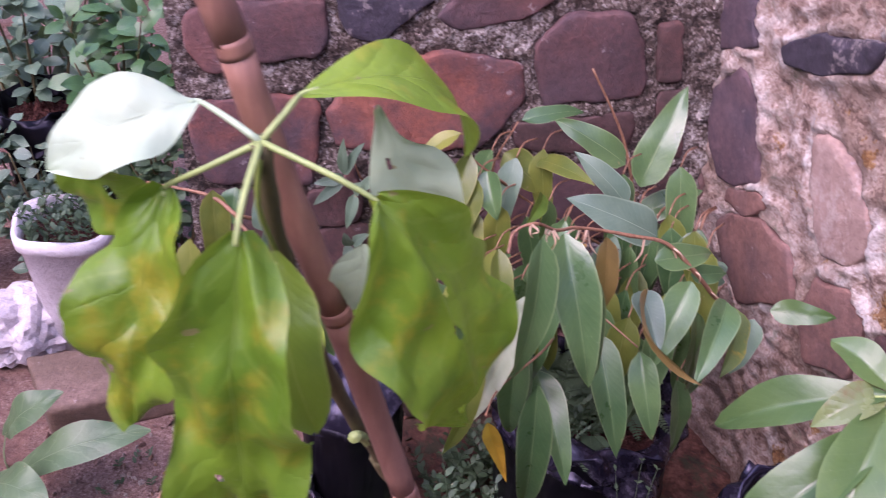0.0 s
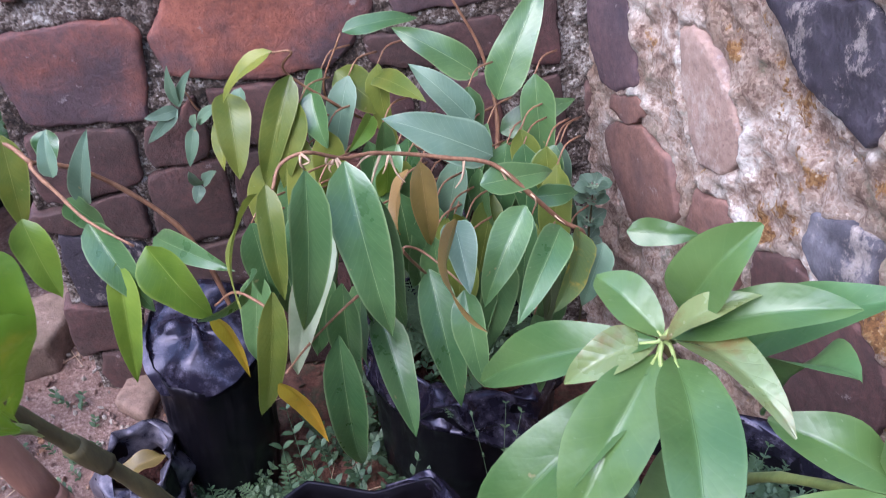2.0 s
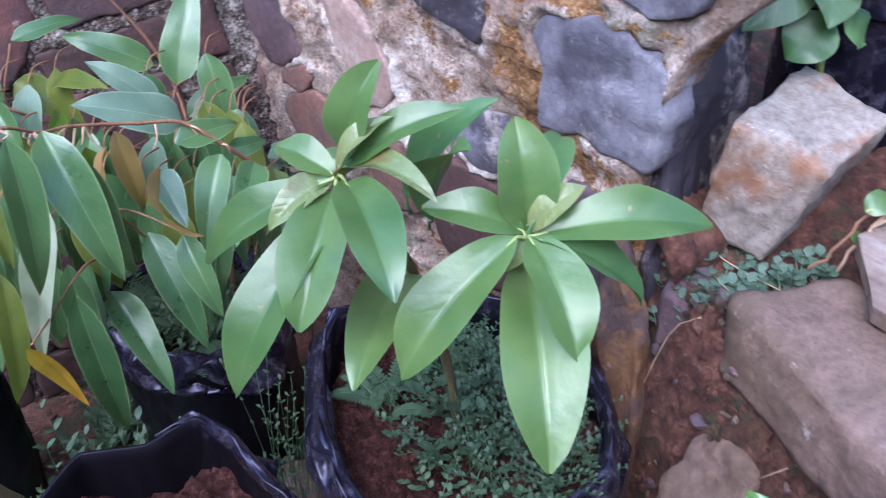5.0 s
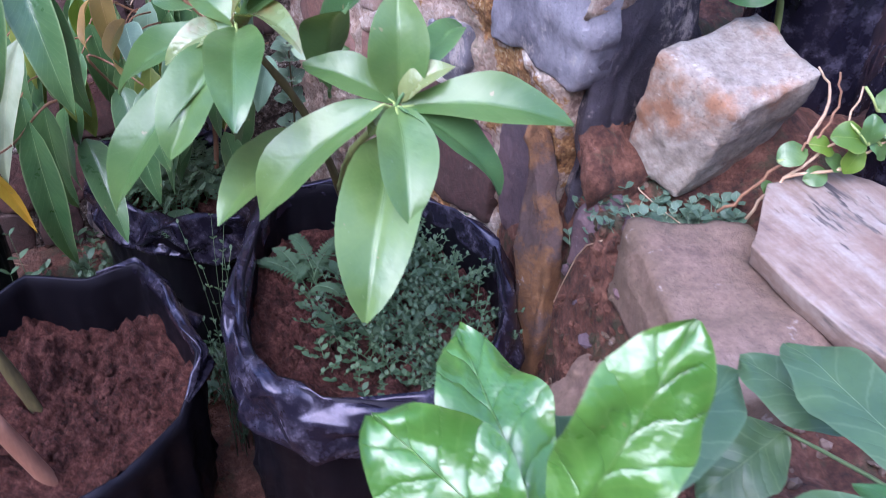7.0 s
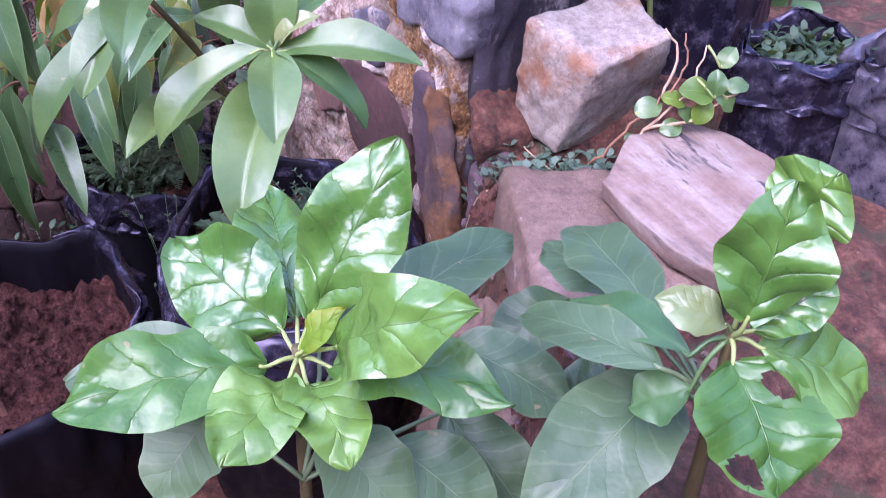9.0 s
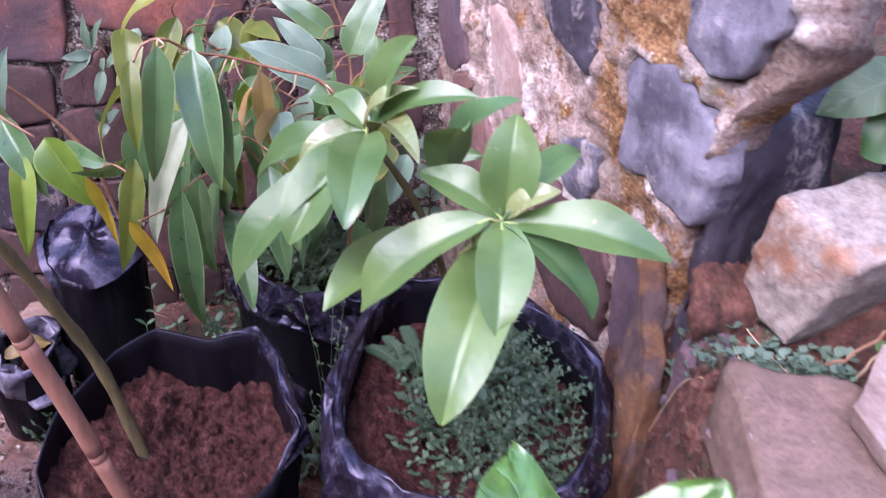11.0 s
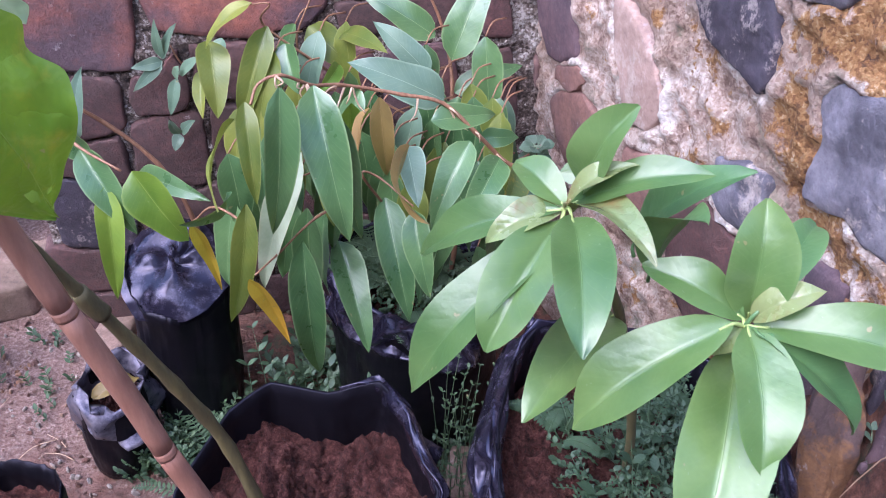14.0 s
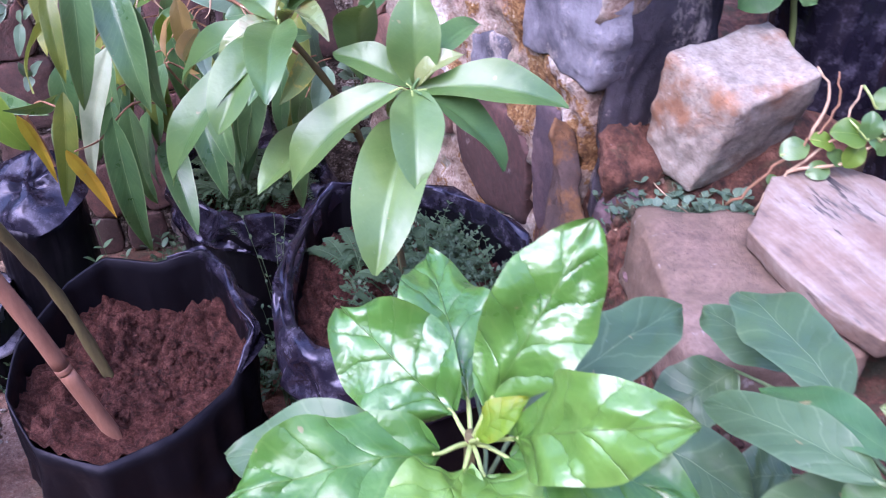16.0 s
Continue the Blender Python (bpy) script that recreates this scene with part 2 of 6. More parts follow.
def plastic(name, clean, dusty, smooth, dull, reach):
    """Thin polythene: creased, glossy where clean, greyer and duller where dusty."""

    def build(nt, b):
        co = nt.nodes.new("ShaderNodeTexCoord")
        crease = put(nt, "TexNoise", Scale=11.0, Detail=2.0, Roughness=0.45, Distortion=0.8)
        crease.noise_type = "RIDGED_MULTIFRACTAL"
        nt.links.new(co.outputs["Object"], crease.inputs["Vector"])
        dust = grain(nt, 50, 6, 0.7, 4)
        nt.links.new(ramp(nt, dust, [(reach, clean), (reach + 0.3, dusty)]), b.inputs["Base Color"])
        nt.links.new(ramp(nt, dust, [(0.35, (smooth,) * 3), (0.75, (dull,) * 3)]), b.inputs["Roughness"])
        b.inputs["IOR"].default_value = 1.32 if smooth > 0.27 else 1.5
        b.inputs["Specular Tint"].default_value = (0.7, 0.66, 0.9, 1)
        bump(nt, b, crease.outputs[0], 0.6, 0.012)

    return material(name, build)


PLASTIC = plastic("black_polythene", (0.004, 0.0035, 0.005), (0.016, 0.013, 0.014), 0.3, 0.5, 0.56)
# Black film with the sky's violet sheen put into both base tones.
VIOLET_SHEEN = plastic("violet_sheen_polythene", (0.01, 0.0085, 0.016), (0.08, 0.07, 0.1), 0.16, 0.34, 0.48)
DUSTY = plastic("dusty_polythene", (0.03, 0.027, 0.04), (0.15, 0.133, 0.16), 0.25, 0.5, 0.4)


def leaf_material(name, blade, shade, rib, gloss, veins, relief, through_light=0.3, blotch=None, lines=0.15, quilt=0.12, midrib=0.3):
    """A leaf: the blade's colour, a paler rib and side veins along the leaf's own grid, some light through it."""

    def build(nt, b):
        uv = nt.nodes.new("ShaderNodeUVMap")
        sep = nt.nodes.new("ShaderNodeSeparateXYZ")
        nt.links.new(uv.outputs[0], sep.inputs[0])
        side = math_node(nt, "ABSOLUTE", math_node(nt, "SUBTRACT", sep.outputs[0], 0.5))
        wob, big = grain(nt, 60, 4), grain(nt, 22, 4, 0.6, 3)
        ribs = ramp(nt, side, [(0.006, (1, 1, 1)), (0.018, (0, 0, 0))])
        rim = ramp(nt, side, [(0.462, (0, 0, 0)), (0.49, (0.4 if veins == 16 else 0.1,) * 3)])
        lane = math_node(nt, "SUBTRACT", math_node(nt, "MULTIPLY", sep.outputs[1], veins), math_node(nt, "MULTIPLY", side, veins * 0.42))
        lane = math_node(nt, "ADD", lane, math_node(nt, "MULTIPLY", wob, 0.5))
        wave = math_node(nt, "SINE", math_node(nt, "MULTIPLY", lane, 6.283))
        vein = ramp(nt, math_node(nt, "MULTIPLY_ADD", wave, 0.5, 0.5), [(0.965, (0, 0, 0)), (1.0, (1, 1, 1))])
        puff = math_node(nt, "POWER", math_node(nt, "ABSOLUTE", math_node(nt, "SINE", math_node(nt, "MULTIPLY_ADD", lane, 3.1416, 0.785))), 0.5)
        info = nt.nodes.new("ShaderNodeObjectInfo")
        col = blend(nt, ramp(nt, big, [(0.35, (0, 0, 0)), (0.65, (1, 1, 1))]), shade, blade)
        if blotch:
            col = blend(nt, ramp(nt, grain(nt, 30, 6, 0.65, 8), [(0.52, (0, 0, 0)), (0.66, (0.8, 0.8, 0.8))]), col, blotch)
        hue = nt.nodes.new("ShaderNodeHueSaturation")
        nt.links.new(math_node(nt, "MULTIPLY_ADD", info.outputs["Random"], 0.45, 0.78), hue.inputs["Value"])
        nt.links.new(math_node(nt, "MULTIPLY_ADD", info.outputs["Random"], -0.03, 0.515), hue.inputs["Hue"])
        nt.links.new(col, hue.inputs["Color"])
        col = blend(nt, math_node(nt, "MULTIPLY", vein, lines), hue.outputs[0], rib)
        col = blend(nt, math_node(nt, "MULTIPLY", ribs, midrib), col, rib)
        col = blend(nt, rim, col, rib)
        scars = ramp(nt, grain(nt, 75, 2, 0.5, 14), [(0.74, (0, 0, 0)), (0.76, (0.75, 0.75, 0.75))])
        col = blend(nt, scars, col, (0.26, 0.2, 0.1))
        specks = ramp(nt, grain(nt, 240, 3, 0.5, 5), [(0.7, (0, 0, 0)), (0.74, (0.22, 0.22, 0.22))])
        col = blend(nt, specks, col, tuple(0.5 * (r + 0.3) for r in rib))
        nt.links.new(col, b.inputs["Base Color"])
        nt.links.new(ramp(nt, big, [(0.3, (gloss,) * 3), (0.7, (gloss + 0.12,) * 3)]), b.inputs["Roughness"])
        high = math_node(nt, "ADD", math_node(nt, "MULTIPLY", puff, quilt), math_node(nt, "ADD", math_node(nt, "MULTIPLY", big, 1.2), math_node(nt, "MULTIPLY", ribs, 0.25)))
        bump(nt, b, high, relief, 0.005)
        b.inputs["IOR"].default_value = 1.5 + 0.12 * (gloss < 0.34) + 0.1 * (gloss == 0.24)
        b.inputs["Coat Weight"].default_value, b.inputs["Coat Roughness"].default_value = (0.15, 0.2) if gloss == 0.24 else (0.0, 0.1)
        back = nt.nodes.new("ShaderNodeBsdfTranslucent")
        nt.links.new(blend(nt, 0.35, col, (0.5, 0.6, 0.05), "MIX"), back.inputs[0])
        mix = nt.nodes.new("ShaderNodeMixShader")
        mix.inputs[0].default_value = through_light
        nt.links.new(b.outputs[0], mix.inputs[1])
        nt.links.new(back.outputs[0], mix.inputs[2])
        nt.links.new(mix.outputs[0], nt.nodes["Material Output"].inputs["Surface"])

    return material(name, build)


LEAVES = {
    "g": leaf_material("deep_green_leaf", (0.072, 0.145, 0.05), (0.042, 0.1, 0.036), (0.3, 0.37, 0.18), 0.26, 16, 0.3, 0.12, None, 0.1, 0.05, 0.62),
    "b": leaf_material("blue_green_leaf", (0.12, 0.185, 0.125), (0.08, 0.14, 0.095), (0.3, 0.38, 0.25), 0.42, 16, 0.35, 0.15, None, 0.1, 0.05, 0.62),
    "y": leaf_material("olive_leaf", (0.17, 0.185, 0.03), (0.1, 0.135, 0.025), (0.32, 0.31, 0.1), 0.36, 16, 0.35, 0.22, None, 0.1, 0.05, 0.62),
    # Pale glare on a hanging leaf, put into its colour.
    "s": leaf_material("silvery_glare_leaf", (0.34, 0.39, 0.28), (0.22, 0.28, 0.18), (0.45, 0.42, 0.28), 0.4, 16, 0.3, 0.15, None, 0.1, 0.05, 0.62),
    "o": leaf_material("bronze_leaf_underside", (0.24, 0.15, 0.045), (0.16, 0.1, 0.035), (0.36, 0.22, 0.1), 0.42, 16, 0.3, 0.2, None, 0.1, 0.05, 0.62),
    "Y": leaf_material("yellow_leaf", (0.52, 0.34, 0.03), (0.4, 0.24, 0.02), (0.45, 0.3, 0.06), 0.4, 14, 0.3, 0.3),
    "m": leaf_material("half_yellow_leaf", (0.12, 0.18, 0.05), (0.09, 0.14, 0.05), (0.4, 0.32, 0.08), 0.42, 16, 0.3, 0.25, (0.58, 0.36, 0.03)),
    "a": leaf_material("fresh_green_leaf", (0.105, 0.175, 0.05), (0.066, 0.13, 0.036), (0.24, 0.32, 0.13), 0.29, 9, 0.3, 0.15, None, 0.05, 0.04, 0.12),
    "d": leaf_material("shaded_green_leaf", (0.085, 0.175, 0.06), (0.055, 0.13, 0.045), (0.27, 0.36, 0.15), 0.35, 9, 0.3, 0.12, None, 0.05, 0.04, 0.12),
    "n": leaf_material("young_bronze_leaf", (0.2, 0.26, 0.105), (0.16, 0.18, 0.07), (0.3, 0.24, 0.1), 0.2, 9, 0.5, 0.2, (0.17, 0.095, 0.04), 0.05, 0.06, 0.1),
    "w": leaf_material("yellow_green_leaf", (0.18, 0.29, 0.016), (0.1, 0.2, 0.013), (0.24, 0.34, 0.06), 0.4, 5, 0.7, 0.33, (0.3, 0.28, 0.02), 0.22, 0.18, 0.5),
    # Pale underside; one upper side wears it as painted glare.
    "p": leaf_material("pale_underside_and_glare_leaf", (0.43, 0.54, 0.38), (0.35, 0.46, 0.32), (0.46, 0.56, 0.32), 0.45, 5, 0.5, 0.3),
    "G": leaf_material("glossy_green_leaf", (0.1, 0.215, 0.034), (0.06, 0.15, 0.022), (0.3, 0.42, 0.12), 0.24, 5, 0.8, 0.15, None, 0.07, 0.34),
    "F": leaf_material("satin_green_leaf", (0.1, 0.21, 0.032), (0.06, 0.15, 0.022), (0.3, 0.42, 0.12), 0.31, 5, 0.6, 0.15, None, 0.08, 0.35),
    "D": leaf_material("dull_green_leaf", (0.078, 0.137, 0.062), (0.055, 0.102, 0.047), (0.27, 0.34, 0.18), 0.38, 5, 0.4, 0.15, None, 0.15, 0.2, 0.45),
    "h": leaf_material("herb_leaf", (0.058, 0.1, 0.048), (0.03, 0.06, 0.03), (0.13, 0.2, 0.1), 0.5, 5, 0.3, 0.15),
    "e": leaf_material("bright_olive_leaf", (0.13, 0.21, 0.022), (0.08, 0.15, 0.017), (0.28, 0.33, 0.08), 0.34, 16, 0.35, 0.25, None, 0.1, 0.05, 0.62),
}


def bark_material(name, light, dark, rough=0.7, scale=90):
    def build(nt, b):
        streak, fine = grain(nt, scale, 6, 0.6, 1, (1, 1, 0.18)), grain(nt, 220, 5, 0.6, 2)
        nt.links.new(blend(nt, math_node(nt, "MULTIPLY", fine, 0.5), ramp(nt, streak, [(0.3, dark), (0.7, light)]), dark), b.inputs["Base Color"])
        b.inputs["Roughness"].default_value = rough
        bump(nt, b, streak, 0.5, 0.003)

    return material(name, build)


STAKE = bark_material("dry_cane", (0.36, 0.18, 0.125), (0.2, 0.088, 0.06), 0.55)
STALK = bark_material("olive_stalk", (0.15, 0.12, 0.045), (0.06, 0.046, 0.02))
GREENSTALK = bark_material("green_stalk", (0.36, 0.42, 0.14), (0.22, 0.28, 0.09), 0.5)
TWIG = bark_material("rusty_twig", (0.36, 0.19, 0.11), (0.17, 0.075, 0.04), 0.6, 200)
DRY = bark_material("dry_scale", (0.6, 0.45, 0.32), (0.4, 0.24, 0.15), 0.7, 200)


# ---- building ----
def rooted(name, place, label, category, group="", kind=""):
    ob = new(name)
    ob.location = place
    ob.empty_display_size = 0.02
    return tagged(ob, label, category, group, kind)


def part(name, bm, mat, parent=None, label="", smooth=True):
    """One mesh object; its points are given in the world and moved into its parent's space."""
    at = Vector((0, 0, 0))
    up = parent
    while up:
        at += up.location
        up = up.parent
    me = bpy.data.meshes.new(name)
    bmesh.ops.translate(bm, verts=bm.verts, vec=-at)
    bm.to_mesh(me)
    bm.free()
    for m in mat if isinstance(mat, (list, tuple)) else [mat]:
        me.materials.append(m)
    if smooth:
        me.shade_smooth()
    ob = new(name, me)
    ob.parent = parent
    if label:
        ob["label"] = label
    return ob


def fine(p, size, seed=0.0):
    """Smooth noise of about -1 to 1 at a place, for lumps of that size."""
    return noise.noise(Vector(p) / size + Vector((seed * 7.3, seed * 3.1, seed * 5.7)))


def smooth_path(pts, steps=6):
    """More points along a smooth curve through the given ones."""
    p = [Vector(q) for q in pts]
    p = [2 * p[0] - p[1]] + p + [2 * p[-1] - p[-2]]
    out = []
    for i in range(1, len(p) - 2):
        for k in range(steps):
            t = k / steps
            a, b, c, d = p[i - 1:i + 3]
            out.append(0.5 * (2 * b + (c - a) * t + (2 * a - 5 * b + 4 * c - d) * t * t + (3 * b - a - 3 * c + d) * t ** 3))
    return out + [p[-2]]


def tube(bm, pts, r0, r1, sides=8, knots=0, seed=1):
    """A tapered stalk along the points, with knots on it."""
    pts = [Vector(p) for p in pts]
    uv = bm.loops.layers.uv.verify()
    rings, n = [], len(pts)
    side = None
    for i, p in enumerate(pts):
        d = (pts[min(i + 1, n - 1)] - pts[max(i - 1, 0)]).normalized()
        side = (side - d * side.dot(d)).normalized() if side else d.orthogonal().normalized()
        t = i / (n - 1)
        r = r0 + (r1 - r0) * t
        if knots:
            r *= 1 + 0.22 * max(0, math.cos(t * knots * 6.283)) ** 14
        r *= 1 + 0.06 * fine(p, 0.02, seed)
        e = d.cross(side)
        rings.append([bm.verts.new(p + r * (math.cos(a) * side + math.sin(a) * e)) for a in (6.2832 * k / sides for k in range(sides))])
    faces = [bm.faces.new((a[k], a[(k + 1) % sides], b[(k + 1) % sides], b[k])) for a, b in zip(rings, rings[1:]) for k in range(sides)]
    faces += [bm.faces.new(rings[-1]), bm.faces.new(rings[0][::-1])]
    for f in faces:
        for l in f.loops:
            l[uv].uv = (0.5, 0.02)


SHAPES = {
    "lance": lambda t: 1.06 * (1 - math.exp(-11 * t)) * (1 - t ** 2.5) ** 0.9,
    "oblong": lambda t: math.sin(math.pi * t ** 0.97) ** 0.66 * (1 - 0.25 * (1 - t) ** 4),
    "oval": lambda t: math.sin(math.pi * t ** 0.95) ** 0.85,
    "broad": lambda t: math.sin(math.pi * t ** 0.95) ** 0.62,
    "spoon": lambda t: math.sin(math.pi * t ** 1.25) ** 0.9,
    "heart": lambda t: math.sin(math.pi * t ** 0.62) ** 0.8,
}


def blade(bm, base, tip, width, shape="lance", sag=0.1, face=(0, -0.4, 1), turn=0.0, fold=0.15, wave=0.08, seed=0.0, grid=(12, 6), stalk=None, holes=(), ragged=0.0, hook=0.0):
    """A leaf from base to tip. sag: how far its back bows up, in lengths; face: where its upper side looks; turn: degrees round
    its rib; fold: how its halves rise; wave: ripples; hook: how its tip bends down; stalk: the node from which its petiole comes."""
    base, tip = Vector(base), Vector(tip)
    run = tip - base
    long = run.length
    d = run / long
    f = Vector(face)
    f = (f - d * f.dot(d)).normalized()
    f.rotate(Matrix.Rotation(radians(turn), 3, d))
    uv = bm.loops.layers.uv.verify()
    n, m = grid
    spine = [base + run * (i / n) + f * long * (sag * 4 * (i / n) * (1 - i / n) - hook * (i / n) ** 4) for i in range(n + 1)]
    rows = []
    for i, p in enumerate(spine):
        t = i / n
        tan = (spine[min(i + 1, n)] - spine[max(i - 1, 0)]).normalized()
        s = tan.cross(f).normalized()
        up = s.cross(tan)
        half = 0.5 * width * SHAPES[shape](min(max(t, 0.004), 0.996)) + 0.0006 * (1 - t)
        row = []
        for k in range(m + 1):
            x = 2 * k / m - 1
            x *= 0.3 + 0.7 * abs(x)
            reach = half * (1 + ragged * fine((t * 5, x * 3, 0), 0.6, seed)) * (1 + 0.04 * math.sin(9 * t + seed + x))
            lift = fold * abs(x) * half + wave * width * (x * x) * math.sin(11 * t + seed * 2.1 + (2 if x > 0 else 0)) + wave * 0.7 * width * fine((t * 3, x, seed), 0.5, seed)
            row.append(bm.verts.new(p + s * x * reach + up * lift))
        rows.append(row)
    for i in range(n):
        for k in range(m):
            u, v = (k + 0.5) / m, (i + 0.5) / n
            if any((u - hu) ** 2 / hr ** 2 + (v - hv) ** 2 / (hr * width / long) ** 2 < 1 for hu, hv, hr in holes):
                continue
            fc = bm.faces.new((rows[i][k], rows[i][k + 1], rows[i + 1][k + 1], rows[i + 1][k]))
            for l, (a, c) in zip(fc.loops, ((k, i), (k + 1, i), (k + 1, i + 1), (k, i + 1))):
                l[uv].uv = (a / m, c / n)
    if stalk is not None:
        s = Vector(stalk)
        return smooth_path([s, s.lerp(base, 0.5) + f * (base - s).length * 0.15, base, spine[1]], 3)
    return None


def leaf(plant, mat, *args, **opts):
    bm = bmesh.new()
    path = blade(bm, *args, **opts)
    ob = part("leaf", bm, LEAVES[mat], plant)
    if path:
        bm = bmesh.new()
        tube(bm, path, 0.0017, 0.001, 6)
        part("petiole", bm, GREENSTALK if mat in "aFGw" else LEAVES[mat], ob)
    return ob


def herbs(bm, spots, rng, height, leaf_len, count, lean=0.5, wide=0.5):
    """Many small sprigs with paired leaflets."""
    for x, y, z in spots:
        a = rng.uniform(0, 6.28)
        h = height * rng.uniform(0.5, 1.1)
        top = Vector((x + lean * h * math.cos(a), y + lean * h * math.sin(a), z + h))
        low = Vector((x, y, z - 0.005))
        mid = low.lerp(top, 0.5) + Vector((0, 0, 0.15 * h))
        path = smooth_path([low, mid, top], 3)
        tube(bm, path, 0.0009, 0.0004, 3)
        for k in range(count):
            p = path[min(len(path) - 1, 1 + k * (len(path) - 1) // count)]
            for sgn in (-1, 1):
                w = Vector((sgn * math.cos(a + 1.57), sgn * math.sin(a + 1.57), rng.uniform(-0.1, 0.5))) + 0.5 * (top - low).normalized()
                ln = leaf_len * rng.uniform(0.6, 1.2)
                blade(bm, p, p + w.normalized() * ln, ln * wide, "oval", 0.08, (0, 0, 1), 0, 0.1, 0.02, k, (3, 2))


# ---- ground: one sheet to the horizon, with a stony bank and a terrace at the wall's foot ----
def step(a, b, x):
    t = min(1.0, max(0.0, (x - a) / (b - a)))
    return t * t * (3 - 2 * t)


def ground_height(x, y):
    far = 1 - step(2.5, 6, math.hypot(x, y))
    bank = step(0.405, 0.515, x + 0.03 * fine((x, y, 0), 0.12, 2)) * step(-1.6, -0.6, y) * (1 + 0.08 * step(0.36, 0.5, y))
    lumps = 0.012 * fine((x, y, 0), 0.16, 4) + 0.006 * fine((x, y, 0), 0.05, 5) + 0.003 * fine((x, y, 0), 0.02, 6)
    return far * (0.535 * bank + lumps * (1 + 1.5 * bank + 5 * bank * (1 - bank)) + 0.05 * bank * fine((x, y, 0), 0.3, 7))


def axis(lo, hi, pitch):
    inner = [lo + (hi - lo) * i / round((hi - lo) / pitch) for i in range(round((hi - lo) / pitch) + 1)]
    outer, gap, left, right = [], pitch * 2, lo, hi
    while right < 600:
        left, right, gap = left - gap, right + gap, gap * 1.6
        outer += [left, right]
    return sorted(inner + outer)


def build_ground():
    bm = bmesh.new()
    xs, ys = axis(-1.3, 1.3, 0.011), axis(-0.7, 1.8, 0.013)
    grid = [[bm.verts.new((x, y, ground_height(x, y))) for x in xs] for y in ys]
    for a, b in zip(grid, grid[1:]):
        for i in range(len(xs) - 1):
            bm.faces.new((a[i], a[i + 1], b[i + 1], b[i]))
    ob = part("ground", bm, EARTH)
    return tagged(ob, "bare red earth with small stones, rising to a terrace", "ground", kind="structure")


ground = build_ground()

# ---- two stone walls that meet in a corner ----
BACK_WALL = (Vector((0.274, 1.229, 0.000)), Vector((0.982, 0.187, 0.000)), Vector((0, 0, 1)), Vector((0.187, -0.982, -0.000)))
RIGHT_WALL = (Vector((0.274, 1.229, 0.000)), Vector((0.327, -0.945, 0.000)), Vector((-0.060, -0.021, 0.998)), Vector((-0.943, -0.326, -0.064)))
KINDS = {"r": RED, "d": DARK, "p": PURPLE, "t": TAN, "s": SLATE, "k": SHADED_DARK_SLATE, "c": PLUM, "b": ROSE}


def on_wall(frame_of, u, v, out=0.0):
    o, du, dv, n = frame_of
    return o + du * u + dv * v + n * out


STONES = {"back": [], "right": []}


def lay(wall, kind, *corners):
    """Notes a stone: its kind and its corners, along and up the wall."""
    STONES[wall].append((kind, corners))


def block(wall, kind, u, v, w, h, angle, lean):
    """Notes a four-square stone by its middle, size, tilt of its bed and lean of its sides."""
    a, b = radians(angle), radians(lean)
    at = [(x * w / 2 * math.cos(a) - y * h / 2 * math.sin(b), x * w / 2 * math.sin(a) + y * h / 2 * math.cos(b)) for x, y in ((-0.93, -1), (0.95, -0.94), (1, -0.7), (0.96, 0.9), (0.7, 1), (-0.9, 0.95), (-1, 0.6))]
    lay(wall, kind, *((u + x, v + y) for x, y in at))


lay("back", "r", (-0.829, 0.648), (-0.759, 0.655), (-0.662, 0.658), (-0.645, 0.636), (-0.660, 0.512), (-0.741, 0.514), (-0.818, 0.520), (-0.832, 0.58))
lay("back", "r", (-0.636, 0.628), (-0.605, 0.683), (-0.53, 0.712), (-0.441, 0.717), (-0.352, 0.697), (-0.343, 0.64), (-0.375, 0.595), (-0.41, 0.557), (-0.515, 0.554), (-0.625, 0.572))
lay("back", "c", (-0.338, 0.728), (-0.298, 0.767), (-0.199, 0.771), (-0.168, 0.72), (-0.158, 0.634), (-0.317, 0.628), (-0.331, 0.68))
lay("back", "c", (-0.83, 0.736), (-0.818, 0.781), (-0.741, 0.797), (-0.637, 0.795), (-0.629, 0.747), (-0.64, 0.716), (-0.726, 0.706), (-0.80, 0.690))
lay("back", "k", (-0.618, 0.812), (-0.49, 0.825), (-0.478, 0.800), (-0.522, 0.761), (-0.562, 0.730), (-0.608, 0.747))
lay("back", "c", (-0.478, 0.768), (-0.44, 0.822), (-0.33, 0.830), (-0.309, 0.795), (-0.355, 0.760), (-0.455, 0.748))
lay("back", "d", (-0.36, 0.60), (-0.17, 0.612), (-0.165, 0.552), (-0.29, 0.545), (-0.355, 0.56))
block("back", "d", -0.130, 0.706, 0.041, 0.095, -3, 7)
block("back", "d", -0.110, 0.585, 0.049, 0.121, -4, 7)
block("back", "d", -0.096, 0.439, 0.055, 0.145, -5, 7)
block("back", "d", -0.728, 0.838, 0.201, 0.062, 0, -4)


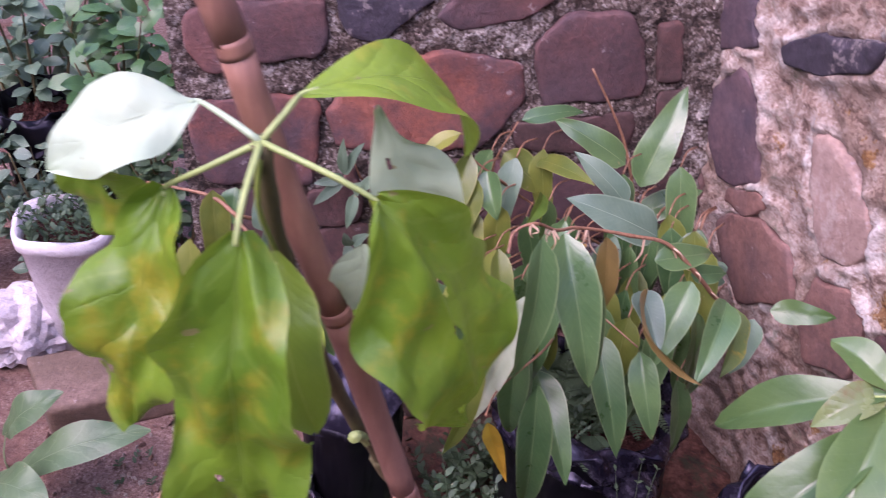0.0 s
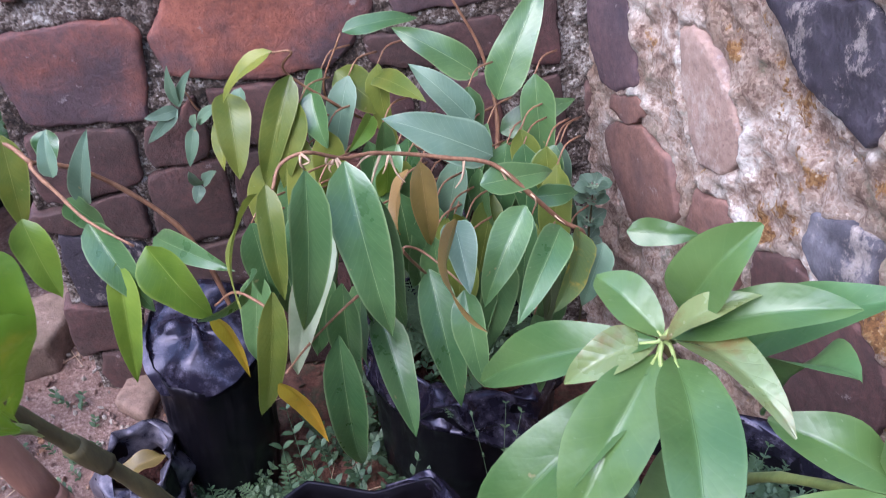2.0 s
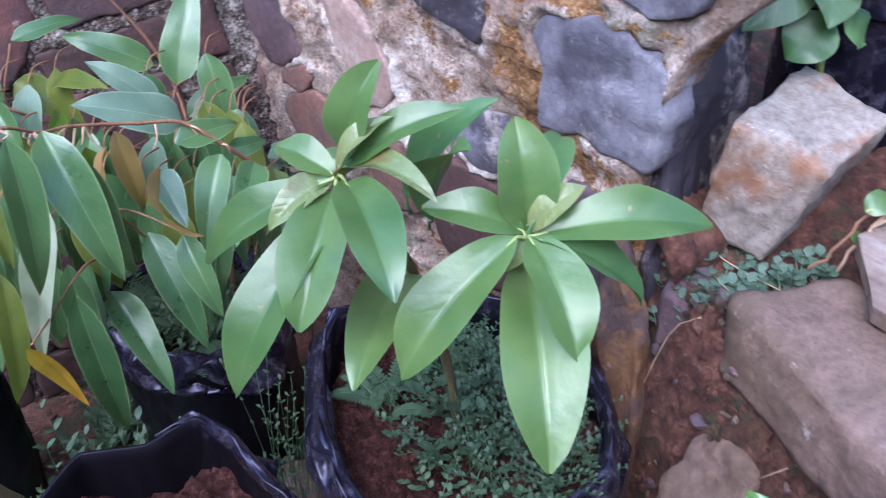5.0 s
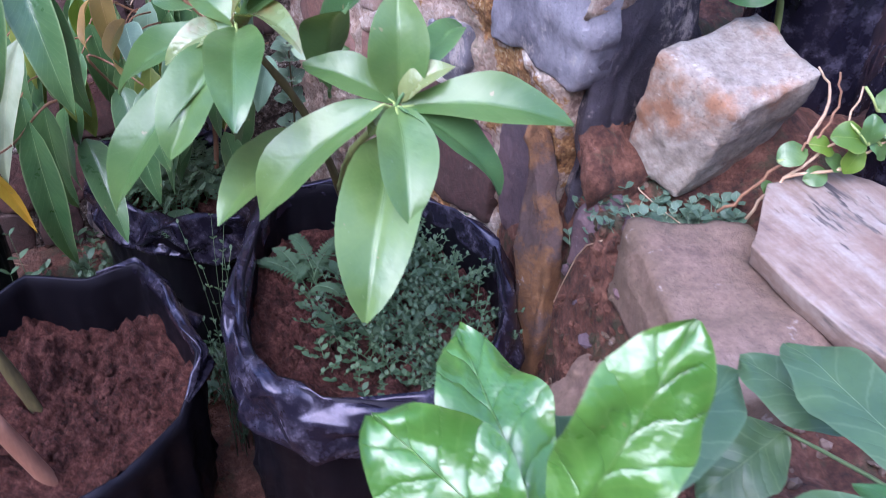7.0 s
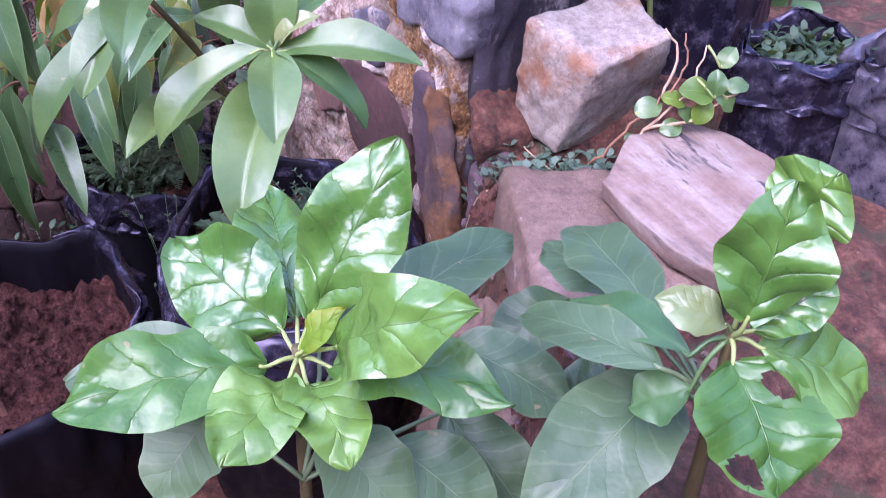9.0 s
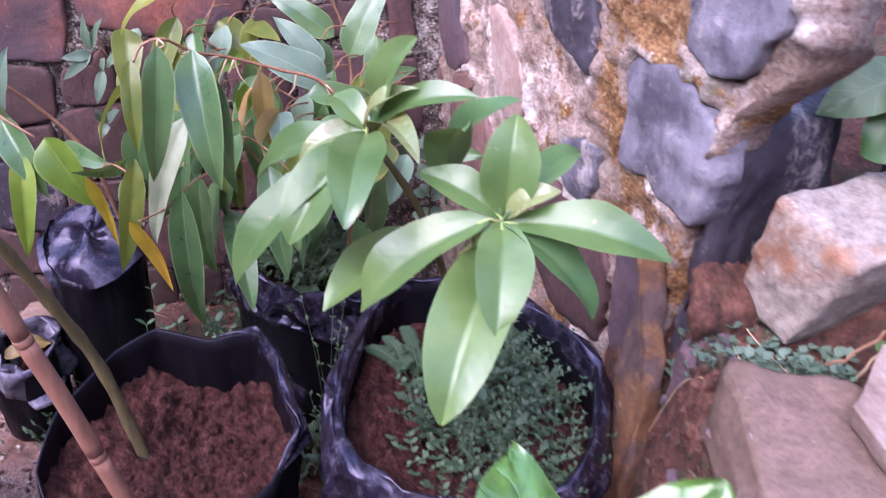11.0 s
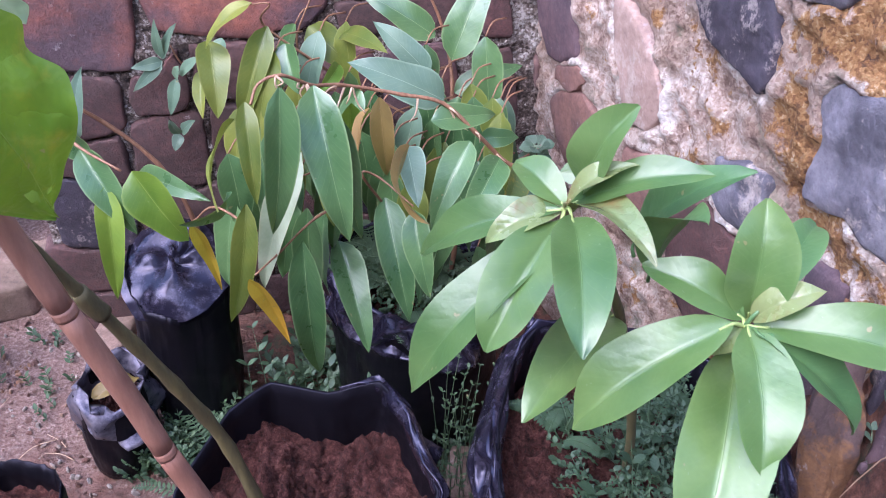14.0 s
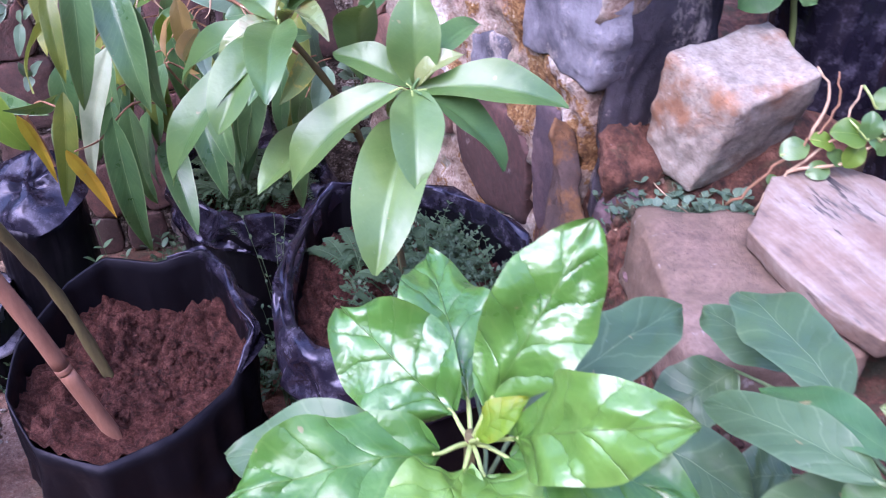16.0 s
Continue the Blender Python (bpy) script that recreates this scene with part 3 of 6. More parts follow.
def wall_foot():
    """Close-set dark courses below the large red stones; their colour also carries the shade there."""
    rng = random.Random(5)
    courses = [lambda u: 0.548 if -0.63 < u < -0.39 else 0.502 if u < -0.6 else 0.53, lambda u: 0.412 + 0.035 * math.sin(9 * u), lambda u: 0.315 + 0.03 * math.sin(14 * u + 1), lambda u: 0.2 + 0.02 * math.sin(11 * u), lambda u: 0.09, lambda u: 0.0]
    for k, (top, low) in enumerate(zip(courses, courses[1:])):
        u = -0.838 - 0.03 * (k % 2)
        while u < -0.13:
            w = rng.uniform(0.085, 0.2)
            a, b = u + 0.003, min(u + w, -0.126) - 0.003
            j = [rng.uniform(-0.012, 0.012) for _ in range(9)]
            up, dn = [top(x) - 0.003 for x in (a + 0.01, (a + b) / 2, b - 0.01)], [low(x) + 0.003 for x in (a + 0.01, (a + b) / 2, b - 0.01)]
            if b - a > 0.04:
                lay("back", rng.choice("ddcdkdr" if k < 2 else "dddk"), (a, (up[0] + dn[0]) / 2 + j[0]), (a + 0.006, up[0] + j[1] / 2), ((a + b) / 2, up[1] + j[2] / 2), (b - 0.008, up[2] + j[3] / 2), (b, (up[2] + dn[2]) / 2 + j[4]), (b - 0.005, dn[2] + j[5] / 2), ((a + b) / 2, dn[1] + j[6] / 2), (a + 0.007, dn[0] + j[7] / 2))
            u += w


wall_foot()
block("back", "r", -0.537, 0.870, 0.149, 0.044, 0, 1)
block("back", "r", -0.353, 0.898, 0.177, 0.091, 0, 6)
block("back", "r", -0.704, 0.920, 0.187, 0.081, 0, -4)
lay("right", "p", (-0.022, 0.63), (0.02, 0.682), (0.05, 0.702), (0.098, 0.690), (0.125, 0.62), (0.137, 0.563), (0.085, 0.522), (0.035, 0.517), (0.0, 0.565))
lay("right", "t", (0.230, 0.690), (0.256, 0.699), (0.312, 0.678), (0.366, 0.629), (0.370, 0.575), (0.335, 0.545), (0.298, 0.532), (0.274, 0.564), (0.237, 0.635))
lay("right", "b", (0.055, 0.45), (0.09, 0.478), (0.165, 0.514), (0.235, 0.505), (0.270, 0.450), (0.255, 0.42), (0.15, 0.345), (0.09, 0.385))
lay("right", "b", (0.066, 0.512), (0.11, 0.535), (0.160, 0.551), (0.172, 0.535), (0.125, 0.495), (0.062, 0.486))
lay("right", "k", (0.368, 0.782), (0.505, 0.832), (0.545, 0.797), (0.555, 0.756), (0.556, 0.726), (0.543, 0.710), (0.515, 0.721), (0.478, 0.718), (0.443, 0.732), (0.415, 0.755))
lay("right", "s", (0.494, 0.606), (0.538, 0.629), (0.581, 0.632), (0.588, 0.594), (0.57, 0.548), (0.516, 0.543), (0.494, 0.567))
lay("right", "s", (0.625, 0.757), (0.646, 0.781), (0.700, 0.790), (0.752, 0.791), (0.80, 0.775), (0.803, 0.72), (0.797, 0.672), (0.783, 0.651), (0.755, 0.652), (0.70, 0.662), (0.640, 0.649), (0.634, 0.68), (0.648, 0.715))
lay("right", "s", (0.722, 0.862), (0.763, 0.900), (0.808, 0.914), (0.86, 0.925), (0.868, 0.895), (0.838, 0.868), (0.834, 0.838), (0.806, 0.820), (0.755, 0.818), (0.728, 0.824), (0.731, 0.846))
lay("right", "s", (0.535, 0.848), (0.59, 0.880), (0.639, 0.889), (0.643, 0.863), (0.626, 0.842), (0.59, 0.833), (0.556, 0.830))
lay("right", "p", (-0.110, 0.75), (-0.03, 0.792), (0.057, 0.808), (0.078, 0.745), (-0.027, 0.700), (-0.10, 0.690))
lay("right", "k", (0.124, 0.768), (0.195, 0.812), (0.316, 0.848), (0.298, 0.802), (0.213, 0.764), (0.142, 0.752))
# Two added dark stones stand for the shaded gap behind the sapling.
lay("right", "d", (0.42, 0.50), (0.48, 0.535), (0.60, 0.53), (0.655, 0.50), (0.64, 0.38), (0.52, 0.34), (0.43, 0.38))
lay("right", "p", (0.675, 0.59), (0.73, 0.60), (0.745, 0.52), (0.725, 0.42), (0.675, 0.40), (0.66, 0.50))
lay("right", "b", (0.29, 0.50), (0.36, 0.525), (0.405, 0.50), (0.40, 0.40), (0.31, 0.37), (0.285, 0.43))
lay("right", "b", (-0.093, 0.526), (-0.03, 0.539), (0.004, 0.478), (-0.01, 0.398), (-0.078, 0.367), (-0.102, 0.451))


def beyond(corners, u, v):
    """Metres from a place on the wall to the stone's edge: below nought inside it."""
    far, inside = 9.0, False
    for (x0, y0), (x1, y1) in zip(corners, corners[1:] + corners[:1]):
        dx, dy = x1 - x0, y1 - y0
        t = min(1.0, max(0.0, ((u - x0) * dx + (v - y0) * dy) / (dx * dx + dy * dy)))
        far = min(far, math.hypot(u - x0 - t * dx, v - y0 - t * dy))
        if (y0 > v) != (y1 > v) and u < x0 + (v - y0) * dx / dy:
            inside = not inside
    return -far if inside else far


def masonry(name, frame_of, u0, u1, v0, v1, thick, mat, label, rough, seed, stones, ridge, end=None, fade=0.0):
    """A wall's body of rough mortar, thick behind its face, with a lip of pointing round each stone."""
    bm = bmesh.new()
    lip = bm.verts.layers.float.new("lip")
    pitch = 0.0065
    nu, nv = round((u1 - u0) / pitch), round((v1 - v0) / pitch)
    boxes = [(min(c[0] for c in k) - 0.03, max(c[0] for c in k) + 0.03, min(c[1] for c in k) - 0.03, max(c[1] for c in k) + 0.03, k) for _, k in stones]
    grid = []
    for j in range(nv + 1):
        row = []
        for i in range(nu + 1):
            v = v0 + (v1 - v0) * j / nv
            u = u0 + (u1 - u0) * i / nu
            if end and u > 0.66:
                u = 0.66 + (u - 0.66) * (end(v) - 0.66) / (u1 - 0.66)
            out = rough * (0.6 * fine((u, v, 0), 0.12, seed) + 0.45 * fine((u, v, 1), 0.035, seed) + 0.45 * fine((u, v, 2), 0.014, seed)) - fade
            near, deep = 0.0, 0.0
            for x0, x1, y0, y1, k in boxes:
                if x0 < u < x1 and y0 < v < y1:
                    d = beyond(k, u, v)
                    near = max(near, math.exp(-((d - 0.007) / 0.008) ** 2))
                    deep = max(deep, step(0.0, 0.012, -d))
            near *= 0.55 + 0.7 * fine((u, v, 3), 0.03, seed)
            vert = bm.verts.new(on_wall(frame_of, u, v, out + ridge * near - 0.02 * deep))
            vert[lip] = max(0.0, near)
            row.append(vert)
        grid.append(row)
    for a, b in zip(grid, grid[1:]):
        for i in range(nu):
            bm.faces.new((a[i], a[i + 1], b[i + 1], b[i]))
    rim = grid[0] + [r[-1] for r in grid[1:-1]] + grid[-1][::-1] + [r[0] for r in grid[-2:0:-1]]
    back = [bm.verts.new(v.co - frame_of[3] * thick) for v in rim]
    for k in range(len(rim)):
        j = (k + 1) % len(rim)
        bm.faces.new((rim[j], rim[k], back[k], back[j]))
    bm.faces.new(back)
    bmesh.ops.recalc_face_normals(bm, faces=bm.faces)
    return tagged(part(name, bm, mat), label, "wall", kind="structure")


wall_back = masonry("wall_back", BACK_WALL, -0.845, 0.25, -0.05, 1.5, 0.3, JOINT, "old wall of red and dark stones in dirty mortar", 0.013, 1, STONES["back"], 0.002)
wall_right = masonry("wall_right", RIGHT_WALL, -0.12, 0.84, -0.05, 1.5, 0.06, MORTAR, "old stone wall with pale lichen and ochre moss on mortar", 0.019, 2, STONES["right"], 0.008, lambda v: 0.772 + 0.03 * step(0.70, 0.75, v) + 0.085 * step(0.75, 0.89, v) + 0.006 * fine((v, 0, 0), 0.06, 3))


def stone(wall, frame_of, kind, corners, proud=0.010, seed=1, chip=0.006, layered=True):
    """A building stone between its corners on the wall, with broken edges and an uneven face."""
    pts = [Vector(c) for c in corners]
    mid = sum(pts, Vector((0, 0))) / len(pts)
    rim = []
    for p, q in zip(pts, pts[1:] + pts[:1]):
        n = max(3, round((q - p).length / 0.007))
        rim += [p.lerp(q, k / n) for k in range(n)]
    n = len(rim)
    for _ in range(2):
        rim = [0.5 * rim[k] + 0.25 * (rim[k - 1] + rim[(k + 1) % n]) for k in range(n)]
    bm = bmesh.new()
    rings = []
    for scale, out in ((1.03, -0.03), (1.01, proud * 0.35), (0.985, proud * 0.85), (0.94, proud), (0.86, proud * 1.06), (0.76, proud * 1.1), (0.64, proud * 1.14), (0.5, proud * 1.16), (0.36, proud * 1.17), (0.2, proud * 1.18), (0.07, proud * 1.18)):
        ring = []
        for p in rim:
            u, v = mid + (p - mid) * scale
            du, dv = fine((u, v, 0), 0.035, seed), fine((u, v, 5), 0.035, seed)
            u, v = u + chip * du + 0.4 * chip * fine((u, v, 1), 0.011, seed), v + chip * dv + 0.4 * chip * fine((u, v, 6), 0.011, seed)
            face = 0.003 * fine((u, v, 9), 0.07, seed) + 0.0012 * fine((u, v, 9), 0.025, seed)
            if layered:
                face += 0.0016 * math.tanh(6 * fine((u * 0.6 + v, 2 * (v - u * 0.6), 3), 0.07, seed))
            ring.append(bm.verts.new(on_wall(frame_of, u, v, out + (face if out > 0 else 0))))
        rings.append(ring)
    for p, q in zip(rings, rings[1:]):
        for k in range(n):
            bm.faces.new((p[k], p[(k + 1) % n], q[(k + 1) % n], q[k]))
    bm.faces.new(rings[-1])
    bmesh.ops.recalc_face_normals(bm, faces=bm.faces)
    return part("stone", bm, KINDS[kind], wall)


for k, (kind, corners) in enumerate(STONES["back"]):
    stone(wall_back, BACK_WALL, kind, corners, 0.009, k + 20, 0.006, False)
for k, (kind, corners) in enumerate(STONES["right"]):
    stone(wall_right, RIGHT_WALL, kind, corners, 0.008, k + 1, 0.007, kind in "sk")

# ---- plain walls added to close the yard and cut the low sky light ----
def plain_wall(name, x0, x1, y0, y1, h, label):
    bm = bmesh.new()
    bmesh.ops.create_cube(bm, size=1, matrix=Matrix.Translation(((x0 + x1) / 2, (y0 + y1) / 2, h / 2 - 0.1)) @ Matrix.Diagonal((x1 - x0, y1 - y0, h + 0.2, 1)))
    return tagged(part(name, bm, JOINT, smooth=False), label, "wall", kind="structure")


plain_wall("wall_behind", -3.6, 3.6, -2.6, -2.4, 2.6, "plain wall added behind the walk to cut low sky light")
plain_wall("wall_left", -3.6, -3.4, -2.4, 4.0, 2.2, "plain wall added at the side to cut low sky light")
plain_wall("wall_far", -3.6, 3.6, 4.0, 4.2, 1.8, "plain wall added beyond the shrubs to cut low sky light")
plain_wall("wall_terrace", 3.4, 3.6, -2.4, 4.0, 2.2, "plain wall added beyond the terrace to cut low sky light")

# ---- loose stones ----
def boulder(name, corners, mat, label, lumps=0.008, cuts=3, seed=1, worn=0.009):
    """A broken stone between its corners (those of the bottom, then as many of the top), with chipped edges and rough faces."""
    bm = bmesh.new()
    v = [bm.verts.new(c) for c in corners]
    n = len(v) // 2
    bm.faces.new(v[:n])
    bm.faces.new(v[n:])
    for i in range(n):
        bm.faces.new((v[i], v[(i + 1) % n], v[n + (i + 1) % n], v[n + i]))
    bmesh.ops.recalc_face_normals(bm, faces=bm.faces)
    bmesh.ops.bevel(bm, geom=bm.edges[:], offset=worn, segments=2, affect="EDGES", profile=0.6)
    bmesh.ops.subdivide_edges(bm, edges=[e for e in bm.edges if e.calc_length() > 0.03], cuts=cuts, use_grid_fill=True)
    bmesh.ops.subdivide_edges(bm, edges=[e for e in bm.edges if e.calc_length() > 0.012], cuts=2, use_grid_fill=True)
    bmesh.ops.triangulate(bm, faces=bm.faces)
    bm.normal_update()
    for p in bm.verts:
        p.co += p.normal * (lumps * fine(p.co, 0.07, seed) + 0.45 * lumps * fine(p.co, 0.022, seed) + 0.25 * lumps * fine(p.co, 0.009, seed))
    return tagged(part(name, bm, mat), label, "stone")


ROCK = stone_material("weathered_rock", (0.52, 0.46, 0.41), (0.3, 0.245, 0.21), (0.1, 0.078, 0.065), (0.26, 0.13, 0.075), 0.55, 0.85, (0.72, 0.68, 0.64), size=8, soft=0.05)


def build_striped(nt, b):
    fine_, mid, big = grain(nt, 150, 6, 0.7, 2), grain(nt, 40, 7, 0.7, 6), grain(nt, 9, 6, 0.6, 3)

    def along(scale, squeeze, shift):
        co = nt.nodes.new("ShaderNodeTexCoord")
        turn = put(nt, "Mapping", Rotation=(0, 0, radians(75)), Location=(shift, shift, 0))
        nt.links.new(co.outputs["Object"], turn.inputs[0])
        mp = put(nt, "Mapping", Scale=(squeeze, 1.0, 1.0))
        nt.links.new(turn.outputs[0], mp.inputs[0])
        n = put(nt, "TexNoise", Scale=scale, Detail=6.0, Roughness=0.65)
        nt.links.new(mp.outputs[0], n.inputs["Vector"])
        return n.outputs[0]

    bands, dashes = along(26, 0.14, 0.0), along(75, 0.22, 3.0)
    tone = math_node(nt, "MULTIPLY_ADD", bands, 0.65, math_node(nt, "MULTIPLY_ADD", mid, 0.2, math_node(nt, "MULTIPLY", fine_, 0.15)))
    col = ramp(nt, tone, [(0.36, (0.1, 0.068, 0.055)), (0.46, (0.2, 0.135, 0.108)), (0.54, (0.27, 0.21, 0.18)), (0.66, (0.37, 0.325, 0.3))])
    col = blend(nt, ramp(nt, big, [(0.46, (0, 0, 0)), (0.6, (0.75, 0.75, 0.75))]), col, blend(nt, mid, (0.14, 0.078, 0.056), (0.26, 0.165, 0.125)))
    crack = math_node(nt, "MULTIPLY", ramp(nt, dashes, [(0.55, (0, 0, 0)), (0.6, (1, 1, 1))]), ramp(nt, bands, [(0.46, (0, 0, 0)), (0.56, (1, 1, 1))]))
    col = blend(nt, crack, col, (0.05, 0.04, 0.042))
    nt.links.new(col, b.inputs["Base Color"])
    b.inputs["Roughness"].default_value = 0.75
    bump(nt, b, math_node(nt, "SUBTRACT", math_node(nt, "MULTIPLY_ADD", mid, 0.6, math_node(nt, "MULTIPLY", fine_, 0.3)), math_node(nt, "MULTIPLY", crack, 0.4)), 0.6, 0.006)


STRIPED = material("banded_slab_stone", build_striped)
FLAT = stone_material("flat_brown_stone", (0.34, 0.235, 0.19), (0.225, 0.142, 0.112), (0.1, 0.06, 0.046), (0.13, 0.085, 0.06), 0.5, size=6, soft=0.08)

boulder("boulder", [(0.590, 0.402, 0.555), (0.725, 0.478, 0.55), (0.735, 0.525, 0.57), (0.556, 0.475, 0.57), (0.616, 0.372, 0.676), (0.708, 0.394, 0.703), (0.690, 0.510, 0.716), (0.552, 0.441, 0.710)], ROCK, "pale weathered boulder with rusty top on the terrace", 0.008, 4, 3, 0.007)
SLAB_EDGE = [(0.597, 0.272), (0.607, 0.21), (0.625, 0.15), (0.65, 0.105), (0.73, 0.115), (0.772, 0.18), (0.805, 0.245), (0.762, 0.345), (0.735, 0.372), (0.657, 0.358)]
boulder("stone_slab", [(0.7 + 0.97 * (x - 0.7), 0.24 + 0.97 * (y - 0.24), 0.582) for x, y in SLAB_EDGE] + [(x, y, 0.605 + 0.02 * (x - 0.6)) for x, y in SLAB_EDGE], STRIPED, "broken flat slab of pinkish stone with dark bands", 0.003, 4, 5, 0.0025)
boulder("stone_slab", [(0.50, 0.34, 0.50), (0.49, 0.12, 0.50), (0.66, 0.12, 0.50), (0.66, 0.34, 0.50), (0.518, 0.362, 0.575), (0.497, 0.12, 0.58), (0.66, 0.12, 0.58), (0.635, 0.335, 0.577)], FLAT, "flat brown stone slab lying on red earth", 0.007, 4, 7)
MOSSY = stone_material("ochre_mossy_stone", (0.27, 0.13, 0.055), (0.17, 0.08, 0.035), (0.07, 0.033, 0.02), (0.09, 0.055, 0.05), 0.52, 0.9)
boulder("bank_stone", [(0.44, 0.43, 0.2), (0.46, 0.39, 0.2), (0.52, 0.43, 0.2), (0.50, 0.52, 0.2), (0.452, 0.50, 0.60), (0.468, 0.42, 0.47), (0.492, 0.43, 0.49), (0.482, 0.52, 0.60)], MOSSY, "upright stone edge covered in ochre moss", 0.012, 5, 8)
boulder("bank_stone", [(0.42, 0.33, 0.2), (0.42, 0.24, 0.2), (0.50, 0.24, 0.2), (0.50, 0.33, 0.2), (0.445, 0.33, 0.37), (0.44, 0.25, 0.36), (0.50, 0.25, 0.44), (0.505, 0.33, 0.45)], FLAT, "brown stone set in the earth bank", 0.014, 4, 9)
boulder("bank_stone", [(0.49, 0.44, 0.4), (0.50, 0.37, 0.4), (0.55, 0.38, 0.4), (0.54, 0.45, 0.4), (0.495, 0.44, 0.535), (0.505, 0.375, 0.515), (0.545, 0.385, 0.545), (0.54, 0.44, 0.56)], PURPLE, "dark purple stone set in the earth bank", 0.008, 3, 11)
boulder("bank_stone", [(0.42, 0.18, 0.15), (0.41, 0.08, 0.15), (0.50, 0.08, 0.15), (0.50, 0.18, 0.15), (0.445, 0.18, 0.33), (0.44, 0.09, 0.32), (0.50, 0.09, 0.43), (0.50, 0.18, 0.43)], FLAT, "brown stone set in the earth bank", 0.014, 4, 13)
# Covers the wall's end; the shade of its return is put into the colour.
boulder("end_stone", [(0.502, 0.462, 0.45), (0.625, 0.51, 0.45), (0.68, 0.62, 0.45), (0.53, 0.60, 0.45), (0.502, 0.466, 0.775), (0.63, 0.515, 0.76), (0.68, 0.62, 0.76), (0.53, 0.60, 0.775)], SHADED_DARK_SLATE, "dark purple stone block at the foot of the wall's end, darkened for its shade", 0.015, 4, 23)
boulder("earth_mound", [(0.50, 0.415, 0.48), (0.575, 0.43, 0.48), (0.62, 0.50, 0.48), (0.52, 0.50, 0.48), (0.503, 0.43, 0.575), (0.56, 0.445, 0.565), (0.60, 0.50, 0.595), (0.515, 0.478, 0.625)], EARTH, "low mound of damp earth at the wall's foot", 0.02, 4, 29)
boulder("brick", [(0.095, 0.66, 0.0), (0.145, 0.655, 0.0), (0.16, 0.75, 0.0), (0.11, 0.755, 0.0), (0.095, 0.66, 0.085), (0.145, 0.655, 0.085), (0.16, 0.75, 0.085), (0.11, 0.755, 0.085)], FLAT, "brown brick lying between the nursery bags", 0.003, 3, 15)
boulder("brick", [(-0.52, 1.02, 0.0), (-0.46, 0.99, 0.0), (-0.44, 1.16, 0.0), (-0.50, 1.17, 0.0), (-0.52, 1.02, 0.03), (-0.46, 0.99, 0.03), (-0.44, 1.16, 0.03), (-0.50, 1.17, 0.03)], FLAT, "pinkish brick half sunk in the earth", 0.003, 3, 16)
boulder("paving_slab", [(-0.843, 1.024, 0.0), (-0.644, 1.108, 0.0), (-0.62, 1.26, 0.0), (-0.936, 1.16, 0.0), (-0.843, 1.024, 0.075), (-0.644, 1.108, 0.075), (-0.62, 1.26, 0.075), (-0.936, 1.16, 0.075)], FLAT, "pinkish concrete slab with grooves on the ground", 0.003, 4, 17)


# ---- nursery bags ----
def creased(bm):
    """Rounds a faceted film a little, so that folds stay but the facets melt into one another."""
    bmesh.ops.triangulate(bm, faces=bm.faces)
    bmesh.ops.subdivide_edges(bm, edges=bm.edges[:], cuts=2, use_grid_fill=True)
    bmesh.ops.triangulate(bm, faces=bm.faces)
    for _ in range(1):
        bmesh.ops.smooth_vert(bm, verts=bm.verts, factor=0.3, use_axis_x=True, use_axis_y=True, use_axis_z=True)
    return bm


def crumpled_rim(x0, y0, r, z1, cuff, squash, seed, drop):
    """The outward roll at a bag's mouth: stiff thin film with broad facets and sharp creases."""
    rng = random.Random(seed * 7)
    bm = bmesh.new()
    sides, rows = max(14, round(220 * r)), []
    for i, (dz, q) in enumerate(((-0.035, 0.9), (-0.012, 0.88), (0.012, 0.93), (0.016, 1.0), (0.002, 1.08), (-0.35 * cuff, 1.12), (-0.75 * cuff, 1.08), (-cuff, 1.14), (-0.9 * cuff, 1.0))):
        row = []
        for k in range(sides):
            a = 6.2832 * (k + 0.5 * (i % 2) + rng.uniform(-0.3, 0.3)) / sides
            c, s = math.cos(a), math.sin(a)
            w = 1 + squash * math.sin(2 * a + seed) + 0.5 * squash * math.sin(3 * a + 2 * seed)
            w += 0.06 * fine((c * 1.3, s * 1.3, z1 * 5), 0.5, seed) + 0.09 * fine((c * 3, s * 3, i * 0.3), 0.5, seed)
            rad = r * q * w + rng.gauss(0, 0.008)
            top = 0.018 * fine((c * 1.5, s * 1.5, 0), 0.6, seed + 3) + drop(c, s)
            row.append(bm.verts.new((x0 + rad * c, y0 + rad * s, z1 + dz + top + rng.gauss(0, 0.006))))
        rows.append(row)
    for i, (a, b) in enumerate(zip(rows, rows[1:])):
        for k in range(sides):
            n = (k + 1) % sides
            if i % 2:
                bm.faces.new((a[k], a[n], b[n]))
                bm.faces.new((a[k], b[n], b[k]))
            else:
                bm.faces.new((a[k], a[n], b[k]))
                bm.faces.new((a[n], b[n], b[k]))
    return creased(bm)


